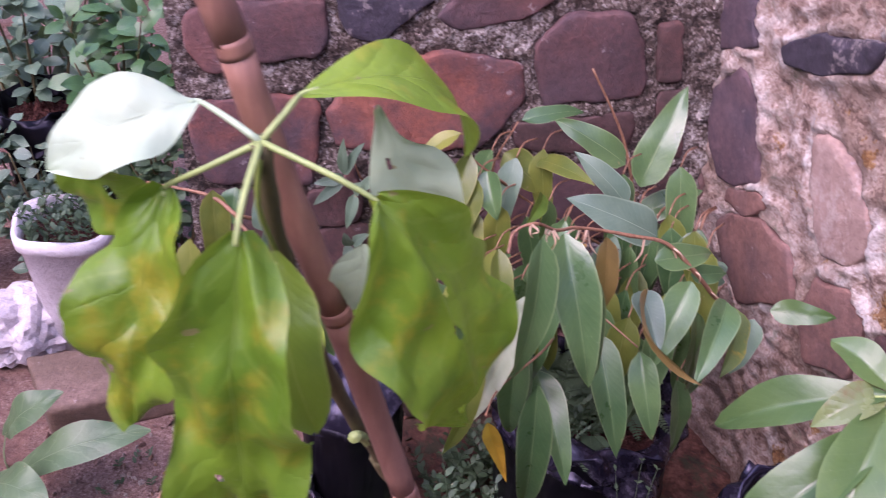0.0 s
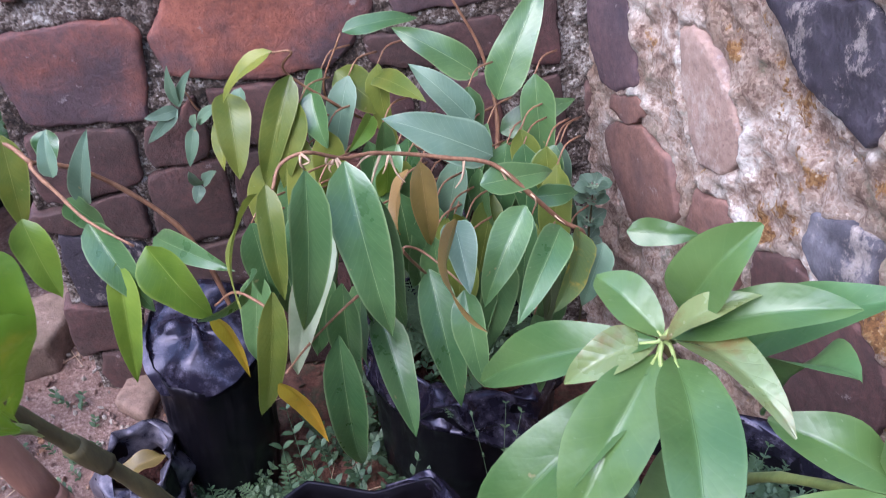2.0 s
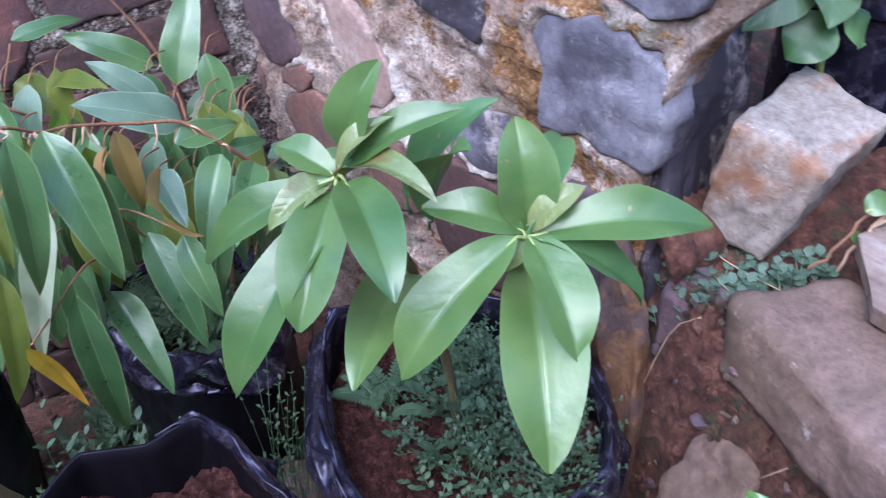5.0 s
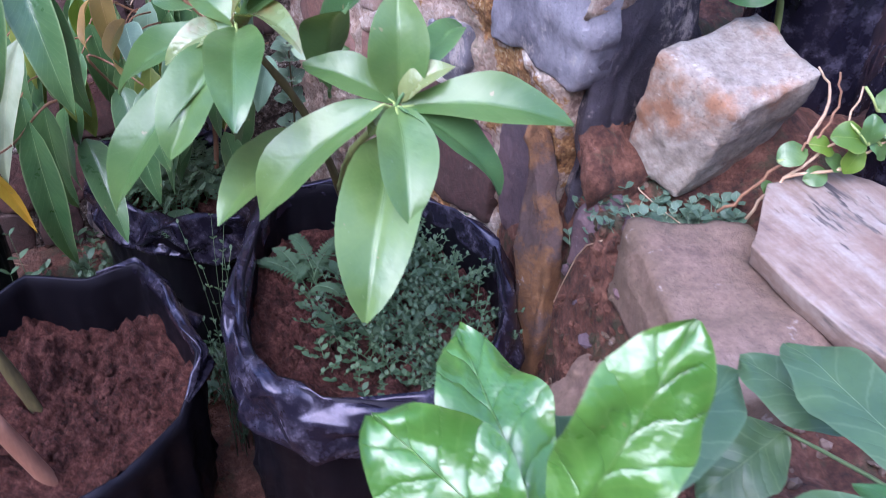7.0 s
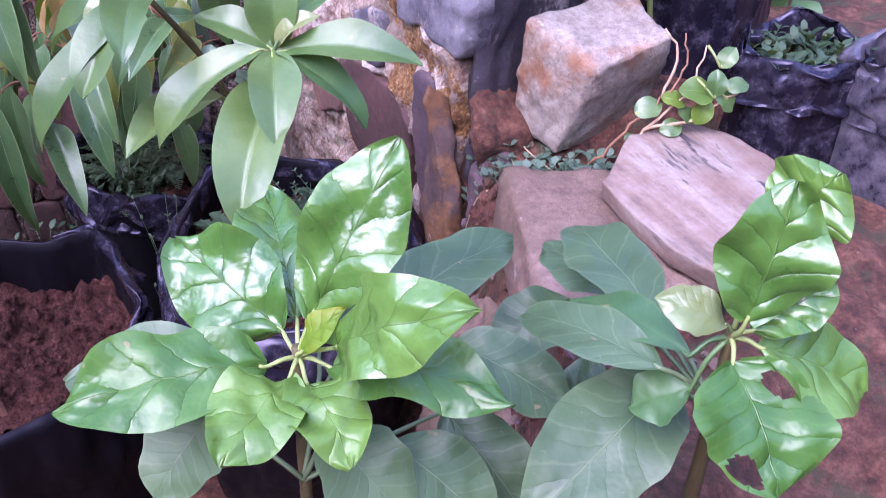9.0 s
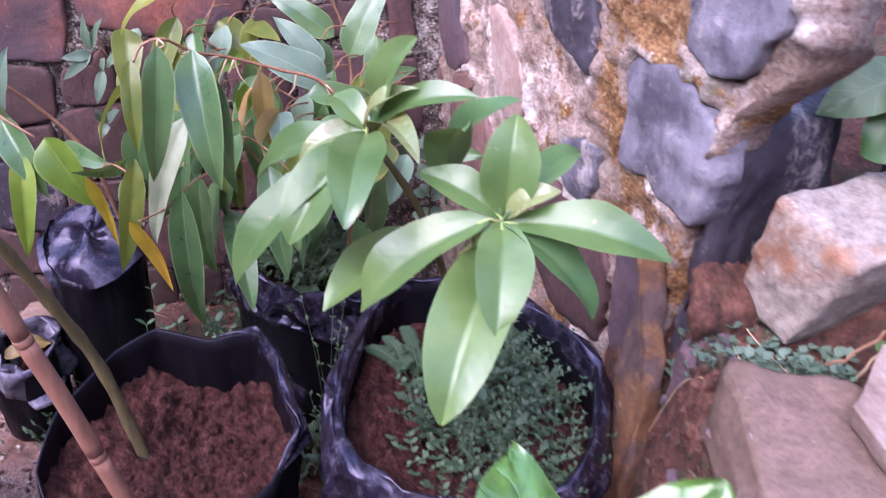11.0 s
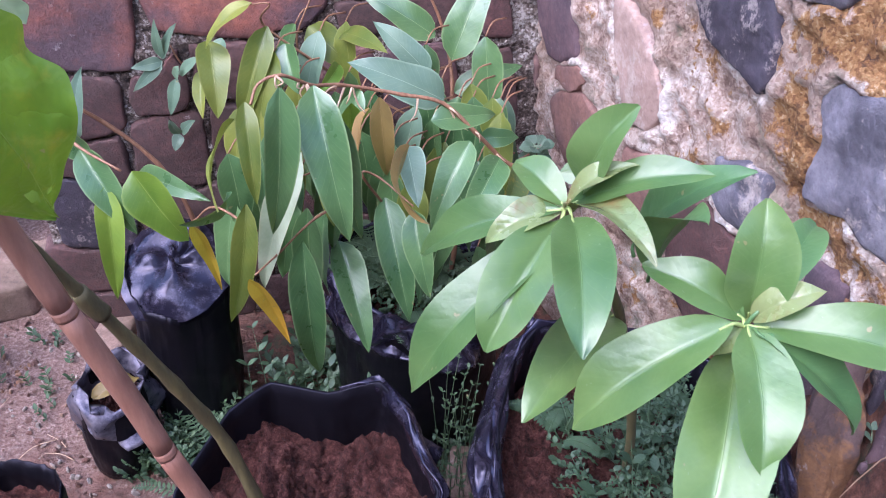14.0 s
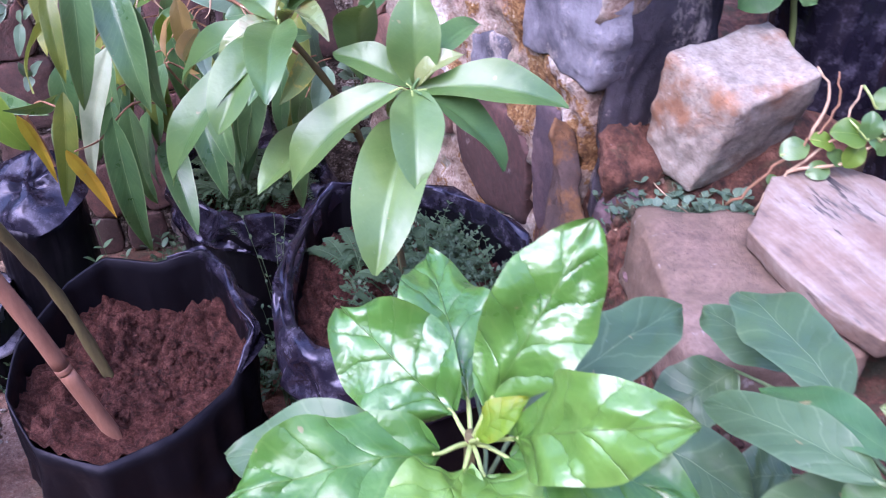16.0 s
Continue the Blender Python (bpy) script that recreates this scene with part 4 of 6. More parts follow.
def clods(bm, x0, y0, r, z, seed):
    """Loose lumps lying on the soil."""
    rng = random.Random(seed + 40)
    for _ in range(int(22000 * r * r)):
        a, q, s = rng.uniform(0, 6.283), 0.74 * r * math.sqrt(rng.random()), rng.uniform(0.002, 0.0095) * rng.uniform(0.4, 1.0)
        x, y = x0 + q * math.cos(a), y0 + q * math.sin(a)
        h = 0.02 * fine((x, y, 0), 0.07, seed) + 0.03 * abs(fine((x, y, 0), 0.024, seed)) - 0.008
        m = Matrix.Translation((x, y, z + h + 0.3 * s)) @ Euler((rng.uniform(0, 6), rng.uniform(0, 6), 0)).to_matrix().to_4x4() @ Matrix.Diagonal((s, s * rng.uniform(0.6, 1), s * rng.uniform(0.5, 0.9), 1))
        for v in bmesh.ops.create_icosphere(bm, subdivisions=1, radius=1, matrix=m)["verts"]:
            v.co += Vector((rng.uniform(-1, 1), rng.uniform(-1, 1), rng.uniform(-1, 1))) * 0.3 * s


def slack_film(x0, y0, r, z, slope, seed):
    """A sheet of film pressed down over the soil in a few broad facets."""
    rng = random.Random(seed)
    bm = bmesh.new()
    rows = []
    for i in range(4):
        n = 11
        rows.append([bm.verts.new((x0 + r * (i + 0.3) / 3.2 * math.cos(a), y0 + r * (i + 0.3) / 3.2 * math.sin(a), z + slope * (i + 0.3) / 3.2 * math.sin(a) + rng.uniform(-0.015, 0.015) - (0.03 if i == 3 else 0))) for a in (6.2832 * (k + 0.5 * (i % 2) + rng.uniform(-0.3, 0.3)) / n for k in range(n))])
    for a, b in zip(rows, rows[1:]):
        for k in range(11):
            bm.faces.new((a[k], a[(k + 1) % 11], b[(k + 1) % 11], b[k]))
    bm.faces.new(rows[0][::-1])
    bmesh.ops.triangulate(bm, faces=bm.faces)
    bmesh.ops.recalc_face_normals(bm, faces=bm.faces)
    return creased(bm)


def bag(place, r, z0, z1, soil, label, cuff=0.0, squash=0.06, seed=1, flat=0.0, closed=False, mat=PLASTIC, skin=PLASTIC):
    """A polythene nursery bag: wrinkled wall, open mouth with an inner side, and where cuff is given its rim rolled outward."""
    x0, y0 = place
    root = rooted("nursery_bag", (x0, y0, z0), label, "plant bag", "nursery bags")
    bm = bmesh.new()
    sides, rows = 120, []

    def ring(z, rad, puff):
        t = (z - z0) / (z1 - z0)
        out = []
        for k in range(sides):
            a = 6.2832 * k / sides
            c, s = math.cos(a), math.sin(a)
            w = 1 + squash * math.sin(2 * a + seed) + 0.5 * squash * math.sin(3 * a + 2 * seed)
            w += puff * (0.075 * fine((c * 1.3, s * 1.3, z * 5), 0.5, seed) + 0.055 * abs(fine((c * 4, s * 4, z * 14), 0.5, seed)) + 0.035 * abs(fine((c * 7, s * 7, z * 20), 0.5, seed)) + 0.007 * abs(fine((c * 15, s * 15, z * 40), 0.5, seed)))
            top = max(0.0, t) ** 3 * (0.018 * fine((c * 1.5, s * 1.5, 0), 0.6, seed + 3) + 0.006 * fine((c * 6, s * 6, 0), 0.6, seed + 3))
            top -= max(0.0, t) ** 2 * flat * max(0.0, 0.2 - s + 0.35 * c)
            out.append(bm.verts.new((x0 + rad * w * c, y0 + rad * w * s, z + top)))
        return out

    n = 14
    for i in range(n + 1):
        t = i / n
        rows.append(ring(z0 + (z1 - z0) * t, r * (0.9 + 0.1 * min(1, 3 * t)), 1.0))
    if cuff:
        for z, rad in ((z1 + 0.004, 0.985), (z1 - 0.004, 0.955), (z1 - 0.02, 0.94)):
            rows.append(ring(z, r * rad, 1.0))
    else:
        rows.append(ring(z1, r * 0.985, 1.0))
    for z in (z1 - 0.03, soil - 0.02):
        rows.append(ring(z, r * 0.96, 1.0))
    for a, b in zip(rows, rows[1:]):
        for k in range(sides):
            bm.faces.new((a[k], a[(k + 1) % sides], b[(k + 1) % sides], b[k]))
    bm.faces.new(rows[0][::-1])
    part("bag_wall", bm, skin, root)
    if cuff:
        part("rolled_rim", crumpled_rim(x0, y0, r, z1, cuff, squash, seed, lambda c, s: -flat * max(0.0, 0.2 - s + 0.35 * c)), mat, root, "crumpled rim rolled outward")
    bm = bmesh.new()
    rings = []
    for i in range(40):
        rad = r * 0.99 * (i + 0.4) / 39.4
        row = []
        for k in range(110):
            a = 6.2832 * k / 110
            c, s = math.cos(a), math.sin(a)
            w = 1 + squash * math.sin(2 * a + seed) + 0.5 * squash * math.sin(3 * a + 2 * seed)
            x, y = x0 + rad * w * c, y0 + rad * w * s
            h = 0.02 * fine((x, y, 0), 0.07, seed) + 0.03 * abs(fine((x, y, 0), 0.024, seed)) + 0.018 * abs(fine((x, y, 4), 0.009, seed)) - 0.01
            row.append(bm.verts.new((x, y, soil + h - 0.008 * (i / 39) ** 2)))
        rings.append(row)
    for a, b in zip(rings, rings[1:]):
        for k in range(110):
            bm.faces.new((a[k], a[(k + 1) % 110], b[(k + 1) % 110], b[k]))
    bm.faces.new(rings[0])
    bmesh.ops.recalc_face_normals(bm, faces=bm.faces)
    if closed:
        part("slack_top", slack_film(x0, y0, r * 1.12, z1 + 0.004, flat, seed), VIOLET_SHEEN, root, "slack polythene top pressed down over the soil")
    else:
        part("soil", bm, SOIL, root, "crumbly dark red soil")
        bm = bmesh.new()
        clods(bm, x0, y0, r, soil, seed)
        tagged(part("loose_soil", bm, SOIL, root), "loose red clods on the soil", kind="stuff")
    return root


def closed_curve(pts, steps):
    """A smooth closed line through the given corners."""
    p = [Vector(q) for q in pts]
    n, out = len(p), []
    for i in range(n):
        a, b, c, d = (p[(i + k) % n] for k in (-1, 0, 1, 2))
        for k in range(steps):
            t = k / steps
            bend = 0.5 * (2 * b + (c - a) * t + (2 * a - 5 * b + 4 * c - d) * t * t + (3 * b - a - 3 * c + d) * t ** 3)
            out.append(bend.lerp(b.lerp(c, t), 0.7))
    return out


def slouched_bag(mouth, foot, soil, label, skin, film, seed):
    """A large bag with an uneven, angular mouth. mouth: x, y, height of its edge and how far the film is turned down outside."""
    rng = random.Random(seed)
    edge = closed_curve(mouth, 10)
    n = len(edge)
    cx, cy = sum(q[0] for q in edge) / n, sum(q[1] for q in edge) / n
    root = rooted("nursery_bag", (cx, cy, 0.0), label, "plant bag", "nursery bags")

    def ring(bm, out, fall, rough=0.0, turned=0.0):
        row = []
        for k, q in enumerate(edge):
            d = Vector((q[0] - cx, q[1] - cy, 0)).normalized()
            o = out + rough * (fine((d.x * 3, d.y * 3, fall * 9), 0.5, seed) + 0.6 * abs(fine((d.x * 8, d.y * 8, fall * 20), 0.5, seed)))
            row.append(bm.verts.new((q[0] + d.x * o, q[1] + d.y * o, q[2] - fall - turned * q[3])))
        return row

    def skinned(bm, rows):
        for a, b in zip(rows, rows[1:]):
            for k in range(n):
                bm.faces.new((a[k], a[(k + 1) % n], b[(k + 1) % n], b[k]))

    bm = bmesh.new()
    rows = []
    for i in range(13):
        t = i / 12
        row = []
        for k, q in enumerate(edge):
            d = Vector((q[0] - cx, q[1] - cy, 0)).normalized()
            far = math.hypot(q[0] - cx, q[1] - cy)
            r = foot + (far - foot) * (1 - (1 - t) ** 2) + 0.016 * math.sin(math.pi * t) * (fine((d.x * 2, d.y * 2, t * 2), 0.5, seed) + abs(fine((d.x * 6, d.y * 6, t * 5), 0.5, seed)))
            row.append(bm.verts.new((cx + d.x * r, cy + d.y * r, q[2] * t)))
        rows.append(row)
    rows += [ring(bm, -0.003, 0.002), ring(bm, -0.005, 0.02, 0.004), ring(bm, -0.007, 0.05, 0.006), ring(bm, -0.008, 0.1, 0.004)]
    skinned(bm, rows)
    bm.faces.new(rows[0][::-1])
    part("bag_wall", bm, skin, root)

    bm = bmesh.new()
    rows = []
    for out, fall, turned, shake in ((-0.006, 0.03, 0.0, 0.2), (-0.004, 0.004, 0.0, 0.4), (0.0, -0.004, 0.0, 0.8), (0.008, 0.0, 0.08, 1.0), (0.017, 0.0, 0.3, 1.2), (0.018, 0.0, 0.62, 1.2), (0.025, 0.0, 0.9, 1.2), (0.012, 0.0, 1.05, 0.8)):
        row = ring(bm, 0.0, fall, 0.003, turned)
        for k, v in enumerate(row):
            d, a = Vector((edge[k][0] - cx, edge[k][1] - cy, 0)).normalized(), min(1.0, 0.1 + 16 * edge[k][3])
            v.co += d * out * a + Vector((rng.gauss(0, 0.006), rng.gauss(0, 0.006), rng.gauss(0, 0.006))) * shake * a
        rows.append(row[::4])
    for i, (a, b) in enumerate(zip(rows, rows[1:])):
        m = len(a)
        for k in range(m):
            e = (k + 1) % m
            if edge[4 * k][3] + edge[(4 * e) % n][3] < 0.012:
                continue
            for f in (((a[k], a[e], b[e]), (a[k], b[e], b[k])) if (i + k) % 2 else ((a[k], a[e], b[k]), (a[e], b[e], b[k]))):
                bm.faces.new(f)
    bmesh.ops.delete(bm, geom=[v for v in bm.verts if not v.link_faces], context="VERTS")
    part("rolled_rim", creased(bm), film, root, "crumpled rim turned outward")

    bm = bmesh.new()
    rows = []
    for i in range(40):
        t = (i + 0.4) / 39.4
        row = []
        for q in edge:
            x, y = cx + (q[0] - cx) * 0.998 * t, cy + (q[1] - cy) * 0.998 * t
            h = 0.022 * fine((x, y, 0), 0.07, seed) + 0.032 * abs(fine((x, y, 0), 0.024, seed)) + 0.018 * abs(fine((x, y, 4), 0.009, seed)) - 0.01
            row.append(bm.verts.new((x, y, min(soil + h, soil + (q[2] - soil) * t + 0.01 + 0.4 * h))))
        rows.append(row)
    skinned(bm, rows)
    bm.faces.new(rows[0])
    bmesh.ops.recalc_face_normals(bm, faces=bm.faces)
    part("soil", bm, SOIL, root, "crumbly dark red soil")
    bm = bmesh.new()
    clods(bm, cx, cy, 0.135, soil, seed)
    tagged(part("loose_soil", bm, SOIL, root), "loose red clods on the soil", kind="stuff")
    return root


DULL = plastic("dull_black_polythene", (0.004, 0.0035, 0.005), (0.013, 0.011, 0.013), 0.42, 0.6, 0.56)
slouched_bag([(-0.198, 0.47, 0.345, 0.0), (-0.158, 0.575, 0.355, 0.0), (-0.115, 0.612, 0.365, 0.0), (-0.045, 0.602, 0.36, 0.0), (0.015, 0.612, 0.37, 0.045), (0.055, 0.55, 0.365, 0.05), (0.085, 0.478, 0.34, 0.025), (0.062, 0.418, 0.303, 0.0), (0.0, 0.355, 0.292, 0.0), (-0.08, 0.315, 0.288, 0.0), (-0.16, 0.345, 0.295, 0.0), (-0.198, 0.40, 0.325, 0.0)], 0.125, 0.286, "black polythene bag half full of crumbly red soil", DULL, VIOLET_SHEEN, 1)
slouched_bag([(0.168, 0.60, 0.43, 0.05), (0.143, 0.50, 0.43, 0.06), (0.141, 0.42, 0.425, 0.07), (0.158, 0.36, 0.42, 0.08), (0.215, 0.325, 0.41, 0.07), (0.30, 0.305, 0.41, 0.06), (0.38, 0.33, 0.42, 0.06), (0.425, 0.41, 0.43, 0.06), (0.432, 0.50, 0.44, 0.07), (0.385, 0.575, 0.445, 0.05), (0.33, 0.625, 0.44, 0.05), (0.25, 0.635, 0.45, 0.04), (0.20, 0.635, 0.45, 0.04)], 0.125, 0.375, "black polythene bag with crumpled rolled rim, full of weeds", DULL, VIOLET_SHEEN, 2)
bag((0.052, 0.905), 0.122, 0.0, 0.29, 0.255, "black polythene bag with crumpled rim holding the drooping plant", 0.05, seed=3, mat=VIOLET_SHEEN)
bag((-0.30, 0.905), 0.076, 0.0, 0.31, 0.27, "black polythene bag with its slack top pressed flat", seed=4, flat=0.035, closed=True, mat=VIOLET_SHEEN)
bag((-0.392, 0.80), 0.055, 0.0, 0.15, 0.11, "small black polythene bag with crumpled dusty rim", 0.06, seed=5, squash=0.12, mat=DUSTY)
bag((-0.45, 0.50), 0.09, 0.0, 0.24, 0.2, "black polythene bag standing on bare earth", seed=6)
bag((0.82, 0.58), 0.085, 0.5, 0.80, 0.76, "black polythene bag with small seedlings on the terrace", 0.05, seed=7, mat=VIOLET_SHEEN, skin=VIOLET_SHEEN)
bag((0.87, 0.40), 0.07, 0.5, 0.67, 0.64, "bluish black polythene bag with herbs on the terrace", 0.04, seed=8, mat=VIOLET_SHEEN, skin=VIOLET_SHEEN)
bag((0.98, 0.32), 0.08, 0.5, 0.68, 0.64, "dusty grey-violet polythene bag on the terrace", 0.05, seed=9, mat=DUSTY, skin=DUSTY)
bag((-1.02, 1.62), 0.10, 0.0, 0.36, 0.33, "black polythene bag among leafy shrubs", 0.06, seed=10)

# ---- plants ----
drooping = rooted("drooping_plant", (0.10, 0.92, 0.25), "slender plant with long drooping dark green leaves, some yellowed", "plant")
BRANCH = [(0.180, 0.799, 0.543), (0.154, 0.786, 0.570), (0.118, 0.770, 0.617), (0.080, 0.770, 0.653), (0.035, 0.758, 0.669), (0.004, 0.748, 0.680), (-0.031, 0.725, 0.697), (-0.055, 0.695, 0.712), (-0.080, 0.665, 0.738), (-0.101, 0.655, 0.733), (-0.106, 0.635, 0.722)]
UPRIGHT = [(0.098, 1.020, 0.500), (0.098, 1.040, 0.535), (0.093, 1.060, 0.565), (0.077, 1.080, 0.617), (0.054, 1.080, 0.664), (0.018, 1.080, 0.726)]
bm = bmesh.new()
tube(bm, smooth_path([(0.10, 0.92, 0.24), (0.11, 0.93, 0.36), (0.10, 0.97, 0.45), *UPRIGHT], 5), 0.004, 0.0014, 8, 12)
part("stem", bm, TWIG, drooping)
bm = bmesh.new()
tube(bm, smooth_path([(0.11, 0.93, 0.36), (0.18, 0.86, 0.47), *BRANCH], 5), 0.003, 0.0014, 8, 18)
part("branch", bm, TWIG, drooping, "rusty brown arching branch")
for path in ([(0.04, 0.80, 0.45), (-0.007, 0.713, 0.589), (0.010, 0.722, 0.583), (0.050, 0.690, 0.567)], [(-0.03, 0.78, 0.5), (-0.056, 0.690, 0.551), (-0.100, 0.670, 0.513), (-0.116, 0.610, 0.530)], [(0.06, 0.98, 0.5), (-0.08, 0.99, 0.58), (-0.111, 0.98, 0.62), (-0.084, 0.972, 0.695)], [(-0.09, 0.97, 0.6), (-0.15, 0.96, 0.655), (-0.135, 0.94, 0.69), (-0.160, 0.938, 0.69)], [(-0.12, 0.66, 0.55), (-0.17, 0.69, 0.56), (-0.205, 0.715, 0.52)]):
    bm = bmesh.new()
    tube(bm, smooth_path(path, 5), 0.0018, 0.001, 6, 6)
    part("twig", bm, TWIG, drooping)
leaf(drooping, "g", (0.096, 1.020, 0.581), (0.151, 1.081, 0.708), 0.053, "lance", 0.06, (-0.1, -0.9, 0.4), -8, 0.2, 0.05, 0, hook=0.05)
leaf(drooping, "g", (0.072, 1.025, 0.613), (-0.030, 1.039, 0.670), 0.043, "lance", 0.06, (0, -0.75, 0.75), -1, 0.2, 0.05, 1, hook=0.05)
leaf(drooping, "b", (0.065, 0.936, 0.601), (-0.008, 0.962, 0.663), 0.037, "lance", 0.06, (0, -0.75, 0.75), 5, 0.2, 0.05, 2, hook=0.05)
leaf(drooping, "g", (-0.080, 0.960, 0.703), (0.004, 0.994, 0.705), 0.024, "lance", 0.06, (0, -0.75, 0.75), -10, 0.2, 0.05, 3, hook=0.05)
leaf(drooping, "g", (0.102, 1.036, 0.522), (0.200, 1.070, 0.552), 0.041, "lance", 0.06, (0, -0.75, 0.75), -4, 0.2, 0.05, 4, hook=0.05)
leaf(drooping, "b", (0.083, 0.828, 0.624), (-0.029, 0.824, 0.675), 0.051, "lance", 0.06, (0, -0.75, 0.75), 3, 0.2, 0.05, 5, hook=0.05)
leaf(drooping, "y", (-0.097, 0.999, 0.634), (-0.036, 0.983, 0.583), 0.046, "lance", 0.06, (0, -0.75, 0.75), 9, 0.2, 0.05, 6, hook=0.05)
leaf(drooping, "y", (-0.051, 0.991, 0.630), (0.010, 0.898, 0.653), 0.031, "lance", 0.06, (0, -0.75, 0.75), -6, 0.2, 0.05, 7, hook=0.05)
leaf(drooping, "y", (-0.142, 0.950, 0.656), (-0.182, 0.905, 0.534), 0.037, "lance", 0.07, (0, -1, 0.35), 1, 0.46, 0.05, 8, hook=0.05)
leaf(drooping, "g", (-0.120, 0.947, 0.634), (-0.104, 0.912, 0.582), 0.036, "lance", 0.07, (0, -1, 0.35), 14, 0.46, 0.05, 9, hook=0.05)
leaf(drooping, "e", (-0.049, 0.909, 0.626), (-0.070, 0.855, 0.614), 0.021, "lance", 0.07, (0, -1, 0.35), -17, 0.46, 0.05, 10, hook=0.05)
leaf(drooping, "g", (-0.050, 0.670, 0.725), (-0.014, 0.601, 0.583), 0.047, "lance", 0.07, (0, -1, 0.35), -4, 0.46, 0.05, 11, hook=0.05)
leaf(drooping, "g", (-0.025, 0.665, 0.693), (-0.005, 0.634, 0.560), 0.035, "lance", 0.07, (0, -1, 0.35), 9, 0.46, 0.05, 12, hook=0.05)
leaf(drooping, "g", (-0.076, 0.629, 0.744), (-0.090, 0.604, 0.586), 0.036, "lance", 0.07, (0, -1, 0.35), -22, 0.46, 0.05, 13, hook=0.05)
leaf(drooping, "y", (-0.115, 0.650, 0.716), (-0.105, 0.607, 0.623), 0.023, "lance", 0.07, (0, -1, 0.35), -9, 0.46, 0.05, 14, hook=0.05)
leaf(drooping, "y", (-0.145, 0.730, 0.649), (-0.147, 0.615, 0.608), 0.027, "lance", 0.12, (-0.35, -1, 0.3), 40, 0.3, 0.05, 15)
leaf(drooping, "s", (-0.071, 0.698, 0.629), (-0.127, 0.678, 0.449), 0.036, "lance", 0.07, (0, -1, 0.35), 17, 0.46, 0.05, 16, hook=0.05)
leaf(drooping, "g", (-0.173, 0.758, 0.532), (-0.186, 0.626, 0.579), 0.021, "lance", 0.07, (0, -1, 0.35), -14, 0.46, 0.05, 17, hook=0.05)
leaf(drooping, "g", (-0.064, 0.619, 0.570), (-0.060, 0.636, 0.345), 0.038, "lance", 0.07, (0, -1, 0.35), -1, 0.46, 0.05, 18, hook=0.05)
leaf(drooping, "g", (-0.076, 0.746, 0.521), (-0.073, 0.762, 0.343), 0.039, "lance", 0.07, (0, -1, 0.35), 12, 0.46, 0.05, 19, hook=0.05)
leaf(drooping, "g", (-0.046, 0.788, 0.440), (-0.003, 0.685, 0.344), 0.043, "lance", 0.07, (0, -1, 0.35), -19, 0.46, 0.05, 20, hook=0.05)
leaf(drooping, "g", (0.015, 0.752, 0.534), (0.048, 0.669, 0.411), 0.042, "lance", 0.07, (0, -1, 0.35), -6, 0.46, 0.05, 21, hook=0.05)
leaf(drooping, "g", (0.051, 0.681, 0.568), (0.070, 0.630, 0.485), 0.033, "lance", 0.07, (0, -1, 0.35), 7, 0.46, 0.05, 22, hook=0.05)
leaf(drooping, "g", (0.113, 0.755, 0.613), (0.070, 0.695, 0.532), 0.039, "lance", 0.07, (0, -1, 0.35), 20, 0.46, 0.05, 23, hook=0.05)
leaf(drooping, "b", (0.042, 0.694, 0.641), (0.056, 0.627, 0.613), 0.031, "lance", 0.07, (0, -1, 0.35), -11, 0.46, 0.05, 24, hook=0.05)
leaf(drooping, "o", (0.044, 0.680, 0.654), (0.067, 0.519, 0.671), 0.023, "lance", 0.12, (-0.35, -1, 0.3), 40, 0.3, 0.05, 25)
leaf(drooping, "g", (0.145, 0.721, 0.613), (0.100, 0.625, 0.578), 0.035, "lance", 0.07, (0, -1, 0.35), 15, 0.46, 0.05, 26, hook=0.05)
leaf(drooping, "m", (0.170, 0.763, 0.574), (0.138, 0.655, 0.561), 0.035, "lance", 0.07, (0, -1, 0.35), -16, 0.46, 0.05, 27, hook=0.05)
leaf(drooping, "o", (0.010, 0.758, 0.665), (0.018, 0.752, 0.563), 0.027, "lance", 0.07, (0, -1, 0.35), -3, 0.46, 0.05, 28, hook=0.05)
leaf(drooping, "o", (-0.005, 0.802, 0.626), (-0.013, 0.751, 0.581), 0.026, "lance", 0.12, (-0.35, -1, 0.3), 40, 0.3, 0.05, 29)
leaf(drooping, "e", (-0.029, 0.838, 0.612), (-0.038, 0.874, 0.536), 0.028, "lance", 0.07, (0, -1, 0.35), -21, 0.46, 0.05, 30, hook=0.05)
leaf(drooping, "g", (0.098, 1.025, 0.503), (0.168, 1.069, 0.480), 0.022, "lance", 0.06, (0, -0.75, 0.75), -4, 0.2, 0.05, 31, hook=0.05)
leaf(drooping, "g", (0.068, 0.759, 0.636), (0.145, 0.800, 0.624), 0.032, "lance", 0.06, (0, -0.75, 0.75), 2, 0.2, 0.05, 32, hook=0.05)
leaf(drooping, "g", (0.127, 0.809, 0.584), (0.177, 0.827, 0.577), 0.025, "lance", 0.06, (0, -0.75, 0.75), 9, 0.2, 0.05, 33, hook=0.05)
leaf(drooping, "Y", (-0.192, 0.663, 0.556), (-0.178, 0.695, 0.434), 0.017, "lance", -0.1, (0.6, -1, 0.3), 25, 0.7, 0.05, 34)
leaf(drooping, "Y", (-0.116, 0.58, 0.549), (-0.086, 0.612, 0.426), 0.019, "lance", -0.1, (0.7, -1, 0.3), 30, 0.6, 0.05, 35)
leaf(drooping, "y", (-0.129, 0.662, 0.585), (-0.160, 0.650, 0.424), 0.029, "lance", 0.12, (-0.35, -1, 0.3), -40, 0.3, 0.05, 36)
